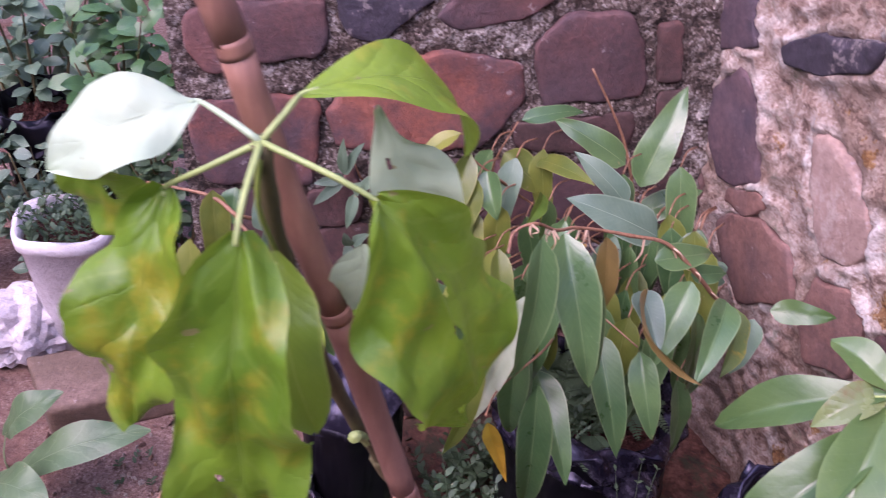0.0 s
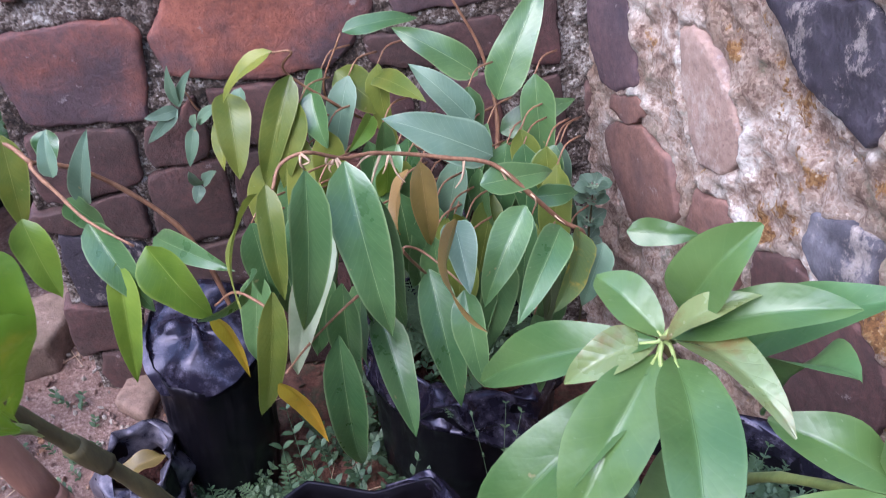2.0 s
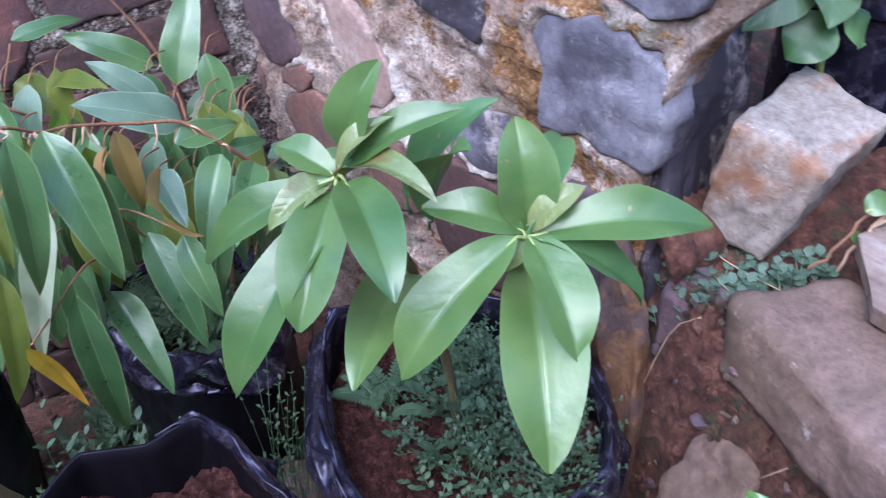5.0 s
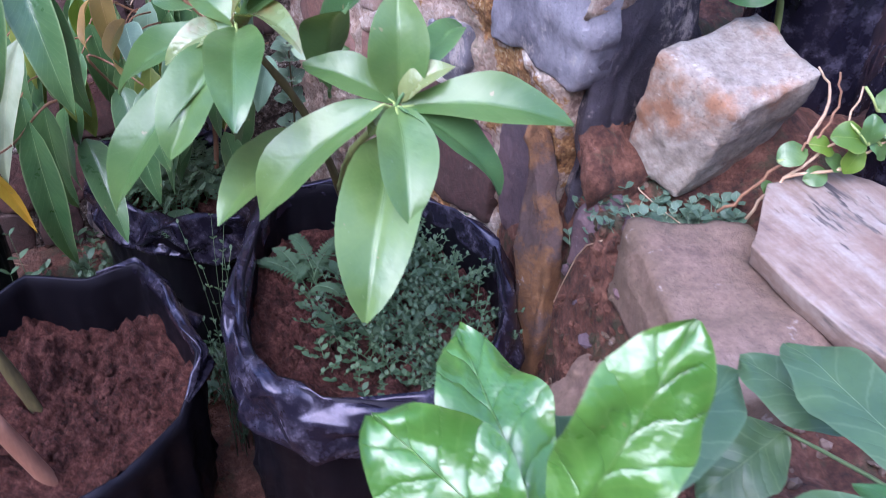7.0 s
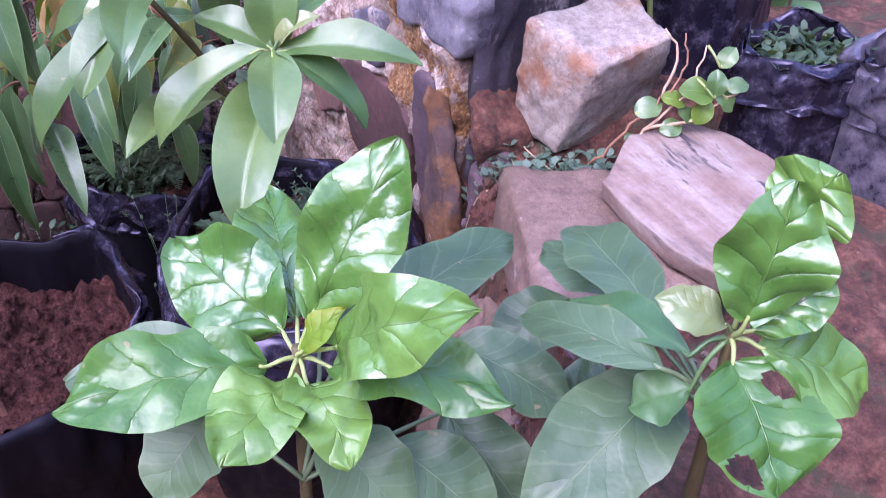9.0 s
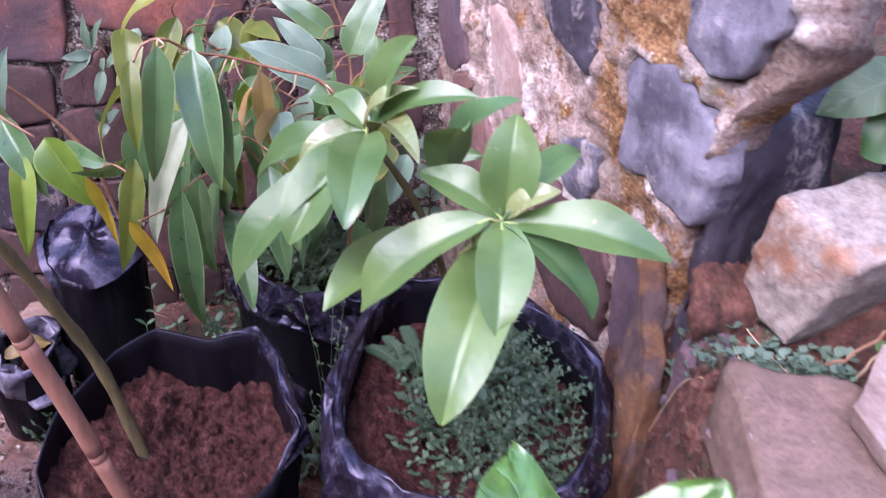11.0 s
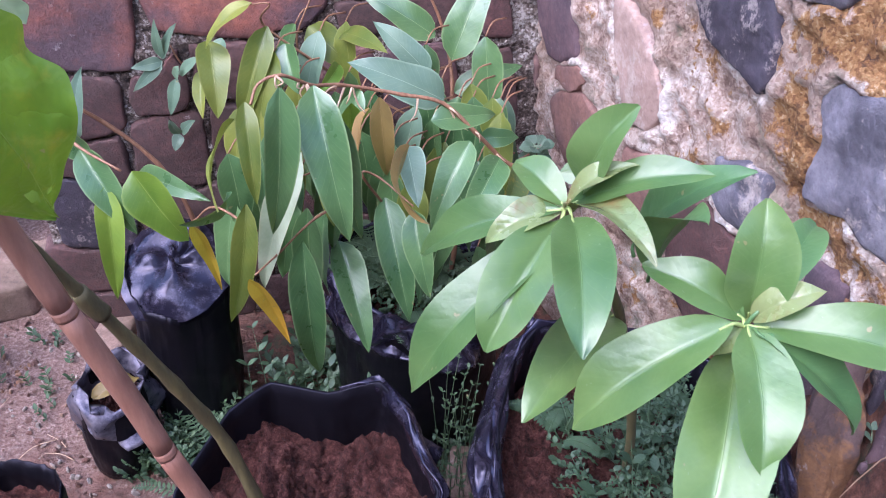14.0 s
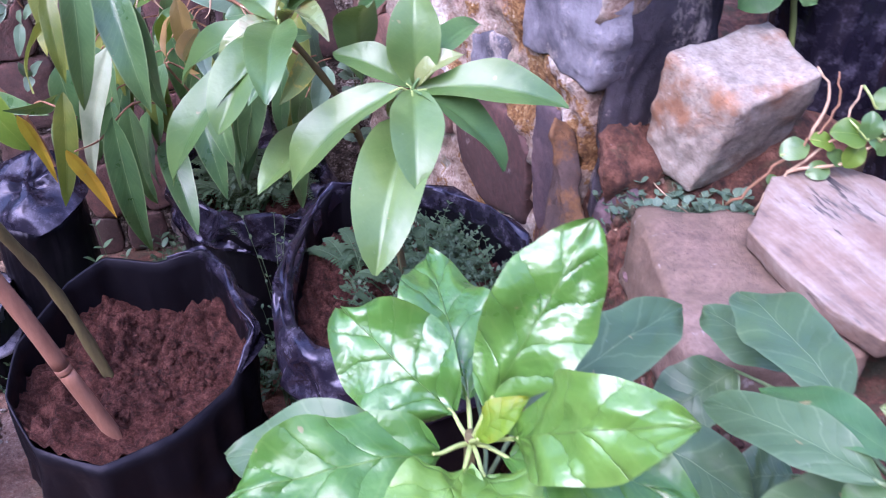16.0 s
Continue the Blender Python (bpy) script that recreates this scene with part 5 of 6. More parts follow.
leaf(drooping, "y", (-0.156, 0.938, 0.692), (-0.219, 0.933, 0.631), 0.025, "lance", 0.12, (-0.35, -1, 0.3), 40, 0.3, 0.05, 37)
leaf(drooping, "y", (-0.219, 0.953, 0.633), (-0.206, 0.893, 0.553), 0.043, "lance", 0.12, (-0.35, -1, 0.3), -40, 0.3, 0.05, 38)
leaf(drooping, "y", (-0.271, 1.090, 0.518), (-0.267, 1.038, 0.468), 0.023, "lance", 0.07, (0, -1, 0.35), 8, 0.46, 0.05, 39, hook=0.05)
leaf(drooping, "b", (-0.208, 0.978, 0.625), (-0.214, 0.964, 0.580), 0.022, "lance", 0.07, (0, -1, 0.35), 21, 0.46, 0.05, 40, hook=0.05)
leaf(drooping, "a", (0.225, 0.790, 0.552), (0.299, 0.775, 0.556), 0.030, "lance", 0.05, (0, -0.7, 0.8), 11, 0.15, 0.05, 50)
leaf(drooping, "b", (0.196, 0.760, 0.560), (0.176, 0.735, 0.495), 0.031, "lance", 0.07, (0, -1, 0.35), 8, 0.3, 0.05, 51)

second = rooted("drooping_plant", (-0.25, 0.93, 0.27), "slender plant with hanging olive and yellow leaves", "plant")
BRANCH_2 = [(-0.473, 0.900, 0.605), (-0.433, 0.880, 0.588), (-0.397, 0.850, 0.563), (-0.360, 0.820, 0.550), (-0.309, 0.800, 0.531)]
bm = bmesh.new()
tube(bm, smooth_path([(-0.25, 0.93, 0.26), (-0.30, 0.95, 0.42), (-0.38, 0.93, 0.53), *BRANCH_2[1:]], 5), 0.0035, 0.0014, 8, 10)
tube(bm, smooth_path([BRANCH_2[1], BRANCH_2[0], (-0.55, 0.9, 0.62)], 5), 0.003, 0.0015, 8, 5)
part("stem", bm, TWIG, second)
leaf(second, "g", (-0.366, 0.830, 0.541), (-0.301, 0.785, 0.446), 0.043, "lance", 0.07, (0, -1, 0.35), -15, 0.46, 0.05, 60, hook=0.05)
leaf(second, "e", (-0.295, 0.799, 0.532), (-0.237, 0.784, 0.436), 0.056, "lance", 0.07, (0, -1, 0.35), -2, 0.46, 0.05, 61, hook=0.05)
leaf(second, "g", (-0.336, 0.924, 0.446), (-0.218, 0.826, 0.473), 0.034, "lance", 0.06, (0, -0.75, 0.75), 5, 0.2, 0.05, 62, hook=0.05)
leaf(second, "e", (-0.335, 0.805, 0.504), (-0.331, 0.752, 0.361), 0.034, "lance", 0.07, (0, -1, 0.35), -20, 0.46, 0.05, 63, hook=0.05)
leaf(second, "b", (-0.399, 0.901, 0.514), (-0.375, 0.909, 0.612), 0.030, "lance", 0.07, (0, -1, 0.35), -7, 0.46, 0.05, 64, hook=0.05)
leaf(second, "b", (-0.394, 0.841, 0.595), (-0.398, 0.862, 0.640), 0.021, "lance", 0.07, (0, -1, 0.35), 6, 0.46, 0.05, 65, hook=0.05)
leaf(second, "g", (-0.466, 1.000, 0.558), (-0.469, 0.980, 0.510), 0.034, "lance", 0.07, (0, -1, 0.35), -1, 0.2, 0.05, 67)
leaf(second, "e", (-0.433, 0.820, 0.554), (-0.409, 0.800, 0.456), 0.044, "lance", 0.07, (0, -1, 0.35), -14, 0.2, 0.05, 68)
leaf(second, "y", (-0.468, 0.900, 0.613), (-0.470, 0.880, 0.492), 0.039, "lance", 0.07, (0, -1, 0.35), -27, 0.2, 0.05, 69)
leaf(second, "y", (-0.470, 0.800, 0.606), (-0.460, 0.780, 0.457), 0.044, "lance", 0.07, (0, -1, 0.35), 20, 0.2, 0.05, 70)
leaf(second, "g", (-0.418, 0.900, 0.523), (-0.381, 0.900, 0.481), 0.039, "lance", 0.07, (0, -1, 0.35), 7, 0.2, 0.05, 71)

avocado = rooted("leafy_sapling", (0.29, 0.47, 0.32), "young sapling with broad fresh green leaves and bronze tips", "plant")
bm = bmesh.new()
tube(bm, smooth_path([(0.286, 0.475, 0.31), (0.275, 0.47, 0.45), (0.25, 0.455, 0.57), (0.215, 0.43, 0.68), (0.166, 0.411, 0.767)], 6), 0.0055, 0.003, 8, 6)
part("stem", bm, STALK, avocado)
bm = bmesh.new()
tube(bm, smooth_path([(0.25, 0.455, 0.57), (0.258, 0.40, 0.65), (0.282, 0.32, 0.736)], 6), 0.004, 0.003, 8, 4)
part("branch", bm, GREENSTALK, avocado)
leaf(avocado, "a", (0.166, 0.415, 0.768), (0.131, 0.456, 0.782), 0.029, "oblong", 0.1, (0, -0.35, 1), -10, 0.48, 0.05, 0, (14, 8), (0.166, 0.411, 0.769), (), 0.0, 0.06)
leaf(avocado, "n", (0.165, 0.398, 0.783), (0.207, 0.392, 0.822), 0.017, "oval", 0.16, (0, -0.35, 1), -5, 0.5, 0.05, 1, (14, 8), (0.166, 0.411, 0.769), (), 0.0, 0.06)
leaf(avocado, "a", (0.177, 0.417, 0.781), (0.201, 0.403, 0.860), 0.039, "oblong", 0.1, (0, -0.35, 1), 0, 0.48, 0.05, 2, (14, 8), (0.166, 0.411, 0.769), (), 0.0, 0.06)
leaf(avocado, "a", (0.169, 0.407, 0.775), (0.255, 0.377, 0.827), 0.029, "oblong", 0.1, (0, -0.35, 1), 5, 0.48, 0.05, 3, (14, 8), (0.166, 0.411, 0.769), (), 0.0, 0.06)
leaf(avocado, "d", (0.235, 0.456, 0.703), (0.288, 0.399, 0.815), 0.040, "oblong", 0.1, (0, -0.35, 1), 10, 0.48, 0.05, 4, (14, 8), (0.236, 0.452, 0.692), (), 0.0, 0.06)
leaf(avocado, "n", (0.170, 0.412, 0.765), (0.212, 0.321, 0.796), 0.028, "oval", 0.16, (0, -0.35, 1), -6, 0.5, 0.05, 5, (14, 8), (0.166, 0.411, 0.769), (), 0.0, 0.06)
leaf(avocado, "a", (0.167, 0.386, 0.778), (0.161, 0.260, 0.771), 0.044, "oblong", 0.1, (0, -0.35, 1), -1, 0.48, 0.05, 6, (14, 8), (0.166, 0.411, 0.769), (), 0.0, 0.06)
leaf(avocado, "a", (0.163, 0.407, 0.761), (0.107, 0.327, 0.705), 0.050, "oblong", 0.1, (0, -0.35, 1), 4, 0.48, 0.05, 7, (14, 8), (0.166, 0.411, 0.769), (), 0.0, 0.06)
leaf(avocado, "a", (0.163, 0.393, 0.757), (0.050, 0.345, 0.643), 0.047, "oblong", 0.1, (0, -0.35, 1), 9, 0.48, 0.05, 8, (14, 8), (0.166, 0.411, 0.769), (), 0.0, 0.06)
leaf(avocado, "a", (0.162, 0.409, 0.769), (0.056, 0.448, 0.696), 0.037, "oblong", 0.1, (0, -0.35, 1), -7, 0.48, 0.05, 9, (14, 8), (0.166, 0.411, 0.769), (), 0.0, 0.06)
leaf(avocado, "n", (0.165, 0.418, 0.763), (0.108, 0.398, 0.747), 0.026, "oval", 0.16, (0, -0.35, 1), -2, 0.5, 0.05, 10, (14, 8), (0.166, 0.411, 0.769), (), 0.0, 0.06)
leaf(avocado, "a", (0.229, 0.450, 0.629), (0.140, 0.313, 0.654), 0.052, "oblong", 0.1, (0, -0.35, 1), 3, 0.48, 0.05, 11, (14, 8), (0.232, 0.447, 0.637), (), 0.0, 0.06)
leaf(avocado, "d", (0.240, 0.407, 0.710), (0.243, 0.344, 0.816), 0.043, "oblong", 0.1, (0, -0.35, 1), 8, 0.48, 0.05, 12, (14, 8), (0.240, 0.415, 0.697), (), 0.0, 0.06)
leaf(avocado, "a", (0.287, 0.330, 0.737), (0.288, 0.353, 0.820), 0.048, "oblong", 0.1, (0, -0.35, 1), -8, 0.48, 0.05, 13, (14, 8), (0.282, 0.320, 0.738), (), 0.0, 0.06)
leaf(avocado, "d", (0.290, 0.322, 0.752), (0.353, 0.404, 0.769), 0.030, "oblong", 0.1, (0, -0.35, 1), -3, 0.48, 0.05, 14, (14, 8), (0.282, 0.320, 0.738), (), 0.0, 0.06)
leaf(avocado, "n", (0.287, 0.322, 0.742), (0.326, 0.316, 0.776), 0.023, "oval", 0.16, (0, -0.35, 1), 2, 0.5, 0.05, 15, (14, 8), (0.282, 0.320, 0.738), (), 0.0, 0.06)
leaf(avocado, "a", (0.287, 0.316, 0.742), (0.412, 0.274, 0.746), 0.043, "oblong", 0.1, (0, -0.35, 1), 7, 0.48, 0.05, 16, (14, 8), (0.282, 0.320, 0.738), (), 0.0, 0.06)
leaf(avocado, "d", (0.286, 0.304, 0.746), (0.364, 0.276, 0.683), 0.039, "oblong", 0.1, (0, -0.35, 1), -9, 0.48, 0.05, 17, (14, 8), (0.282, 0.320, 0.738), (), 0.0, 0.06)
leaf(avocado, "a", (0.282, 0.314, 0.742), (0.279, 0.225, 0.702), 0.047, "oblong", 0.1, (0, -0.35, 1), -4, 0.48, 0.05, 18, (14, 8), (0.282, 0.320, 0.738), (), 0.0, 0.06)
leaf(avocado, "a", (0.283, 0.326, 0.716), (0.240, 0.188, 0.645), 0.064, "oblong", 0.1, (0, -0.35, 1), 1, 0.48, 0.05, 19, (14, 8), (0.282, 0.320, 0.738), (), 0.0, 0.06)
leaf(avocado, "a", (0.271, 0.314, 0.746), (0.167, 0.293, 0.665), 0.051, "oblong", 0.1, (0, -0.35, 1), 6, 0.48, 0.05, 20, (14, 8), (0.282, 0.320, 0.738), (), 0.0, 0.06)
leaf(avocado, "a", (0.282, 0.325, 0.741), (0.215, 0.354, 0.765), 0.033, "oblong", 0.1, (0, -0.35, 1), -10, 0.48, 0.05, 21, (14, 8), (0.282, 0.320, 0.738), (), 0.0, 0.06)
leaf(avocado, "n", (0.283, 0.322, 0.739), (0.260, 0.308, 0.723), 0.017, "oval", 0.16, (0, -0.35, 1), -5, 0.5, 0.05, 22, (14, 8), (0.282, 0.320, 0.738), (), 0.0, 0.06)

cane = rooted("cane", (-0.075, 0.36, 0.26), "reddish dry cane pushed into the soil as a support", "stake")
FOOT, HEAD = Vector((-0.064, 0.370, 0.24)), Vector((-0.305, 0.293, 1.22))
for k in range(6):
    a, c = FOOT.lerp(HEAD, k / 6), FOOT.lerp(HEAD, (k + 1) / 6)
    bm = bmesh.new()
    tube(bm, [a.lerp(c, i / 8) + Vector((0.002 * math.sin(k), 0, 0)) * math.sin(math.pi * i / 8) for i in range(9)], 0.0095 - 0.0002 * k, 0.0093 - 0.0002 * k, 14, 0, k)
    part("cane_segment", bm, STAKE, cane)
    bm = bmesh.new()
    d = (c - a).normalized()
    tube(bm, [c - d * 0.005, c - d * 0.002, c + d * 0.001, c + d * 0.004], 0.00965 - 0.0002 * k, 0.0095 - 0.0002 * k, 14, 0, k)
    part("cane_joint", bm, STAKE, cane, "swollen joint of the cane")

tall = rooted("tall_seedling", (-0.096, 0.469, 0.27), "tall thin seedling with big drooping yellow-green leaves with holes", "plant")
NODE = (-0.244, 0.256, 1.034)
bm = bmesh.new()
tube(bm, smooth_path([(-0.094, 0.47, 0.25), (-0.133, 0.475, 0.41), (-0.165, 0.45, 0.53), (-0.205, 0.41, 0.67), (-0.235, 0.36, 0.8), (-0.246, 0.29, 0.95), NODE], 6), 0.0072, 0.004, 10, 12)
part("stem", bm, STALK, tall)
bm = bmesh.new()
tube(bm, smooth_path([(-0.198, 0.417, 0.648), (-0.203, 0.412, 0.662), (-0.209, 0.406, 0.682)], 3), 0.0084, 0.0078, 10)
part("knot", bm, STALK, tall, "swollen brown joint of the stem")
bm = bmesh.new()
tube(bm, smooth_path([(-0.205, 0.41, 0.67), (-0.218, 0.392, 0.717), (-0.223, 0.370, 0.739)], 4), 0.0052, 0.0044, 10)
part("cut_stub", bm, GREENSTALK, tall, "short cut side shoot")
leaf(tall, "w", (-0.195, 0.244, 1.016), (-0.148, 0.286, 0.846), 0.09, "broad", 0.12, (1.3, -1, 0.3), 0, -0.15, 0.12, 3, (60, 40), NODE, [(0.42, 0.3, 0.055), (0.5, 0.46, 0.05), (0.68, 0.86, 0.07), (0.3, 0.9, 0.05), (0.56, 1.0, 0.09)], 0.2)
leaf(tall, "w", (-0.230, 0.280, 1.046), (-0.156, 0.345, 0.984), 0.042, "broad", 0.26, (0.35, -0.2, 1), 0, 0.1, 0.06, 5, (20, 10), NODE)
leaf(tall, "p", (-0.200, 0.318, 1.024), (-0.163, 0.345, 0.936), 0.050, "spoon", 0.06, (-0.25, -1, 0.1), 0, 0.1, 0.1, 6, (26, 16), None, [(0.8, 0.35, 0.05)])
# The white glare on this leaf's upper side is in its colour.
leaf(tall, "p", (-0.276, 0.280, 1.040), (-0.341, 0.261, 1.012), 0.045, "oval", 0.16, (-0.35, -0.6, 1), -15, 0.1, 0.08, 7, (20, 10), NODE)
leaf(tall, "w", (-0.338, 0.276, 1.016), (-0.302, 0.272, 0.975), 0.052, "broad", 0.05, (0.1, -1, -0.2), 20, 0.1, 0.08, 8, (40, 26), None, [(0.4, 0.5, 0.09)])
leaf(tall, "w", (-0.290, 0.262, 1.006), (-0.312, 0.232, 0.888), 0.056, "broad", 0.12, (-0.6, -1, 0.35), -20, 0.12, 0.2, 9, (30, 20), NODE, [(0.9, 0.75, 0.1), (0.2, 0.6, 0.05)], 0.3)
leaf(tall, "w", (-0.248, 0.219, 1.012), (-0.252, 0.220, 0.832), 0.068, "broad", 0.12, (0, -1, 0.4), 5, 0.12, 0.2, 11, (34, 22), NODE, [(0.75, 0.7, 0.05)], 0.24)
leaf(tall, "e", (-0.246, 0.275, 0.965), (-0.226, 0.245, 0.872), 0.042, "broad", 0.08, (0.3, -1, 0.3), 30, 0.1, 0.08, 13, (14, 8), NODE)
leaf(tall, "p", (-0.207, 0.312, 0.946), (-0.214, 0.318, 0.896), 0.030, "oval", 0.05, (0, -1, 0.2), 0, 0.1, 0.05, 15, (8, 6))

glossy = rooted("glossy_seedling", (0.27, -0.08, 0.0), "seedling with large glossy wrinkled green leaves", "plant")
bm = bmesh.new()
tube(bm, smooth_path([(0.27, -0.08, -0.01), (0.276, -0.085, 0.4), (0.284, -0.080, 0.74)], 8), 0.008, 0.003, 8, 8)
part("stem", bm, STALK, glossy)
leaf(glossy, "G", (0.293, -0.079, 0.760), (0.348, -0.045, 0.850), 0.056, "broad", 0.05, (0.1, -0.8, 0.8), -10, 0.12, 0.13, 40, (22, 14), (0.284, -0.080, 0.732), (), 0.06)
leaf(glossy, "G", (0.276, -0.065, 0.740), (0.218, -0.008, 0.772), 0.062, "broad", 0.08, (0, -0.75, 0.8), -9, 0.12, 0.13, 41, (22, 14), (0.284, -0.080, 0.732), (), 0.06)
leaf(glossy, "G", (0.285, -0.058, 0.742), (0.272, 0.050, 0.762), 0.054, "broad", 0.08, (0.2, -0.8, 0.7), -8, 0.12, 0.13, 42, (22, 14), (0.284, -0.080, 0.732), (), 0.06)
leaf(glossy, "G", (0.304, -0.096, 0.751), (0.369, -0.159, 0.822), 0.052, "broad", 0.1, (0.1, -0.7, 0.8), -7, 0.12, 0.13, 43, (22, 14), (0.284, -0.080, 0.732), (), 0.06)
leaf(glossy, "F", (0.267, -0.089, 0.736), (0.158, -0.112, 0.740), 0.058, "broad", 0.12, (0, -0.3, 1), -6, 0.12, 0.13, 44, (22, 14), (0.284, -0.080, 0.732), (), 0.06)
leaf(glossy, "D", (0.258, -0.080, 0.728), (0.150, -0.060, 0.712), 0.052, "broad", 0.1, (0, -0.3, 1), -5, 0.12, 0.06, 45, (22, 14), (0.281, -0.085, 0.672), (), 0.06)
leaf(glossy, "F", (0.278, -0.100, 0.735), (0.242, -0.160, 0.738), 0.05, "broad", 0.12, (0, -0.2, 1), -4, 0.12, 0.13, 46, (22, 14), (0.284, -0.080, 0.732), (), 0.06)
leaf(glossy, "F", (0.287, -0.102, 0.734), (0.306, -0.165, 0.732), 0.045, "broad", 0.12, (0, -0.2, 1), -3, 0.12, 0.13, 47, (22, 14), (0.284, -0.080, 0.732), (), 0.06)
leaf(glossy, "F", (0.302, -0.095, 0.735), (0.391, -0.155, 0.752), 0.046, "broad", 0.12, (0, -0.3, 1), -2, 0.12, 0.13, 48, (22, 14), (0.284, -0.080, 0.732), (), 0.06)
leaf(glossy, "w", (0.286, -0.087, 0.742), (0.312, -0.088, 0.772), 0.02, "oval", 0.1, (0, -0.3, 1), -1, 0.12, 0.06, 49, (22, 14), (0.284, -0.080, 0.732), (), 0.06)
leaf(glossy, "D", (0.322, -0.045, 0.715), (0.438, 0.030, 0.722), 0.05, "broad", 0.08, (0, -0.3, 1), 0, 0.12, 0.06, 50, (22, 14), (0.281, -0.085, 0.672), (), 0.06)
leaf(glossy, "D", (0.380, -0.050, 0.702), (0.446, -0.100, 0.682), 0.05, "broad", 0.08, (0, -0.3, 1), 1, 0.12, 0.06, 51, (22, 14), (0.281, -0.085, 0.672), (), 0.06)
leaf(glossy, "D", (0.295, -0.108, 0.700), (0.337, -0.150, 0.660), 0.055, "broad", 0.08, (0, -0.3, 1), 2, 0.12, 0.06, 52, (18, 10), (0.281, -0.118, 0.672), (), 0.1)
leaf(glossy, "D", (0.333, -0.105, 0.680), (0.387, -0.145, 0.640), 0.055, "broad", 0.08, (0, -0.3, 1), 3, 0.12, 0.06, 53, (18, 10), (0.281, -0.118, 0.672), (), 0.1)
leaf(glossy, "D", (0.373, -0.067, 0.660), (0.414, -0.122, 0.620), 0.055, "broad", 0.08, (0, -0.3, 1), 4, 0.12, 0.06, 54, (18, 10), (0.281, -0.118, 0.672), (), 0.1)
leaf(glossy, "D", (0.236, -0.078, 0.700), (0.196, -0.109, 0.660), 0.055, "broad", 0.08, (0, -0.3, 1), 5, 0.12, 0.06, 55, (18, 10), (0.281, -0.118, 0.672), (), 0.1)
leaf(glossy, "D", (0.296, 0.000, 0.700), (0.359, 0.024, 0.680), 0.05, "broad", 0.08, (0, -0.3, 1), 6, 0.12, 0.06, 56, (18, 10), (0.281, -0.118, 0.672), (), 0.1)

leafy = rooted("glossy_seedling", (0.52, -0.13, 0.53), "seedling with dull lower leaves and glossy insect-eaten top leaves", "plant")
bm = bmesh.new()
tube(bm, smooth_path([(0.52, -0.13, 0.45), (0.515, -0.14, 0.65), (0.505, -0.15, 0.785)], 8), 0.007, 0.003, 8, 5)
part("stem", bm, STALK, leafy)
leaf(leafy, "G", (0.504, -0.161, 0.800), (0.521, -0.145, 0.870), 0.055, "broad", 0.05, (0, -1, 0.6), -10, 0.12, 0.12, 60, (24, 14), (0.505, -0.150, 0.780), (), 0.1)
leaf(leafy, "D", (0.469, -0.153, 0.765), (0.420, -0.062, 0.730), 0.034, "broad", 0.1, (0, -0.4, 1), -9, 0.12, 0.06, 61, (24, 14), (0.505, -0.150, 0.730), (), 0.1)
leaf(leafy, "D", (0.507, -0.061, 0.720), (0.495, 0.069, 0.700), 0.055, "broad", 0.06, (0, -0.5, 1), -8, 0.12, 0.06, 62, (24, 14), (0.505, -0.150, 0.730), (), 0.1)
leaf(leafy, "D", (0.512, 0.007, 0.680), (0.480, 0.087, 0.670), 0.045, "broad", 0.06, (0, -0.5, 1), -7, 0.12, 0.06, 63, (24, 14), (0.505, -0.150, 0.730), (), 0.1)
leaf(leafy, "D", (0.486, 0.031, 0.660), (0.420, 0.005, 0.640), 0.05, "broad", 0.06, (0, -0.4, 1), -6, 0.12, 0.06, 64, (24, 14), (0.505, -0.150, 0.730), (), 0.1)
leaf(leafy, "D", (0.499, -0.116, 0.720), (0.396, -0.178, 0.680), 0.066, "broad", 0.1, (0, -0.3, 1), -5, 0.12, 0.06, 65, (24, 14), (0.505, -0.150, 0.730), (), 0.1)
leaf(leafy, "F", (0.501, -0.164, 0.775), (0.506, -0.222, 0.740), 0.075, "broad", 0.1, (0, -0.4, 1), -4, 0.12, 0.06, 66, (56, 32), (0.505, -0.150, 0.780), [(0.16, 0.25, 0.1), (0.86, 0.8, 0.12)], 0.1)
leaf(leafy, "n", (0.500, -0.152, 0.790), (0.465, -0.137, 0.800), 0.026, "oval", 0.1, (0, -0.6, 1), -3, 0.12, 0.06, 67, (24, 14), (0.505, -0.150, 0.780), (), 0.1)
leaf(leafy, "d", (0.487, -0.155, 0.750), (0.459, -0.145, 0.730), 0.032, "oval", 0.1, (0, -0.4, 1), -2, 0.12, 0.06, 68, (24, 14), (0.505, -0.150, 0.780), (), 0.1)
leaf(leafy, "d", (0.484, -0.151, 0.770), (0.449, -0.064, 0.740), 0.03, "oval", 0.1, (0, -0.5, 1), -1, 0.12, 0.06, 69, (24, 14), (0.505, -0.150, 0.780), (), 0.1)
leaf(leafy, "G", (0.511, -0.158, 0.790), (0.554, -0.152, 0.810), 0.03, "broad", 0.1, (0, -0.5, 1), 0, 0.12, 0.12, 70, (24, 14), (0.505, -0.150, 0.780), (), 0.1)
leaf(leafy, "F", (0.516, -0.160, 0.780), (0.577, -0.173, 0.750), 0.055, "broad", 0.1, (0, -0.4, 1), 1, 0.12, 0.06, 71, (24, 14), (0.505, -0.150, 0.780), (), 0.1)
leaf(leafy, "G", (0.538, -0.119, 0.830), (0.557, -0.126, 0.860), 0.05, "broad", 0.1, (0, -0.7, 1), 2, 0.12, 0.12, 72, (24, 14), (0.505, -0.150, 0.780), (), 0.1)
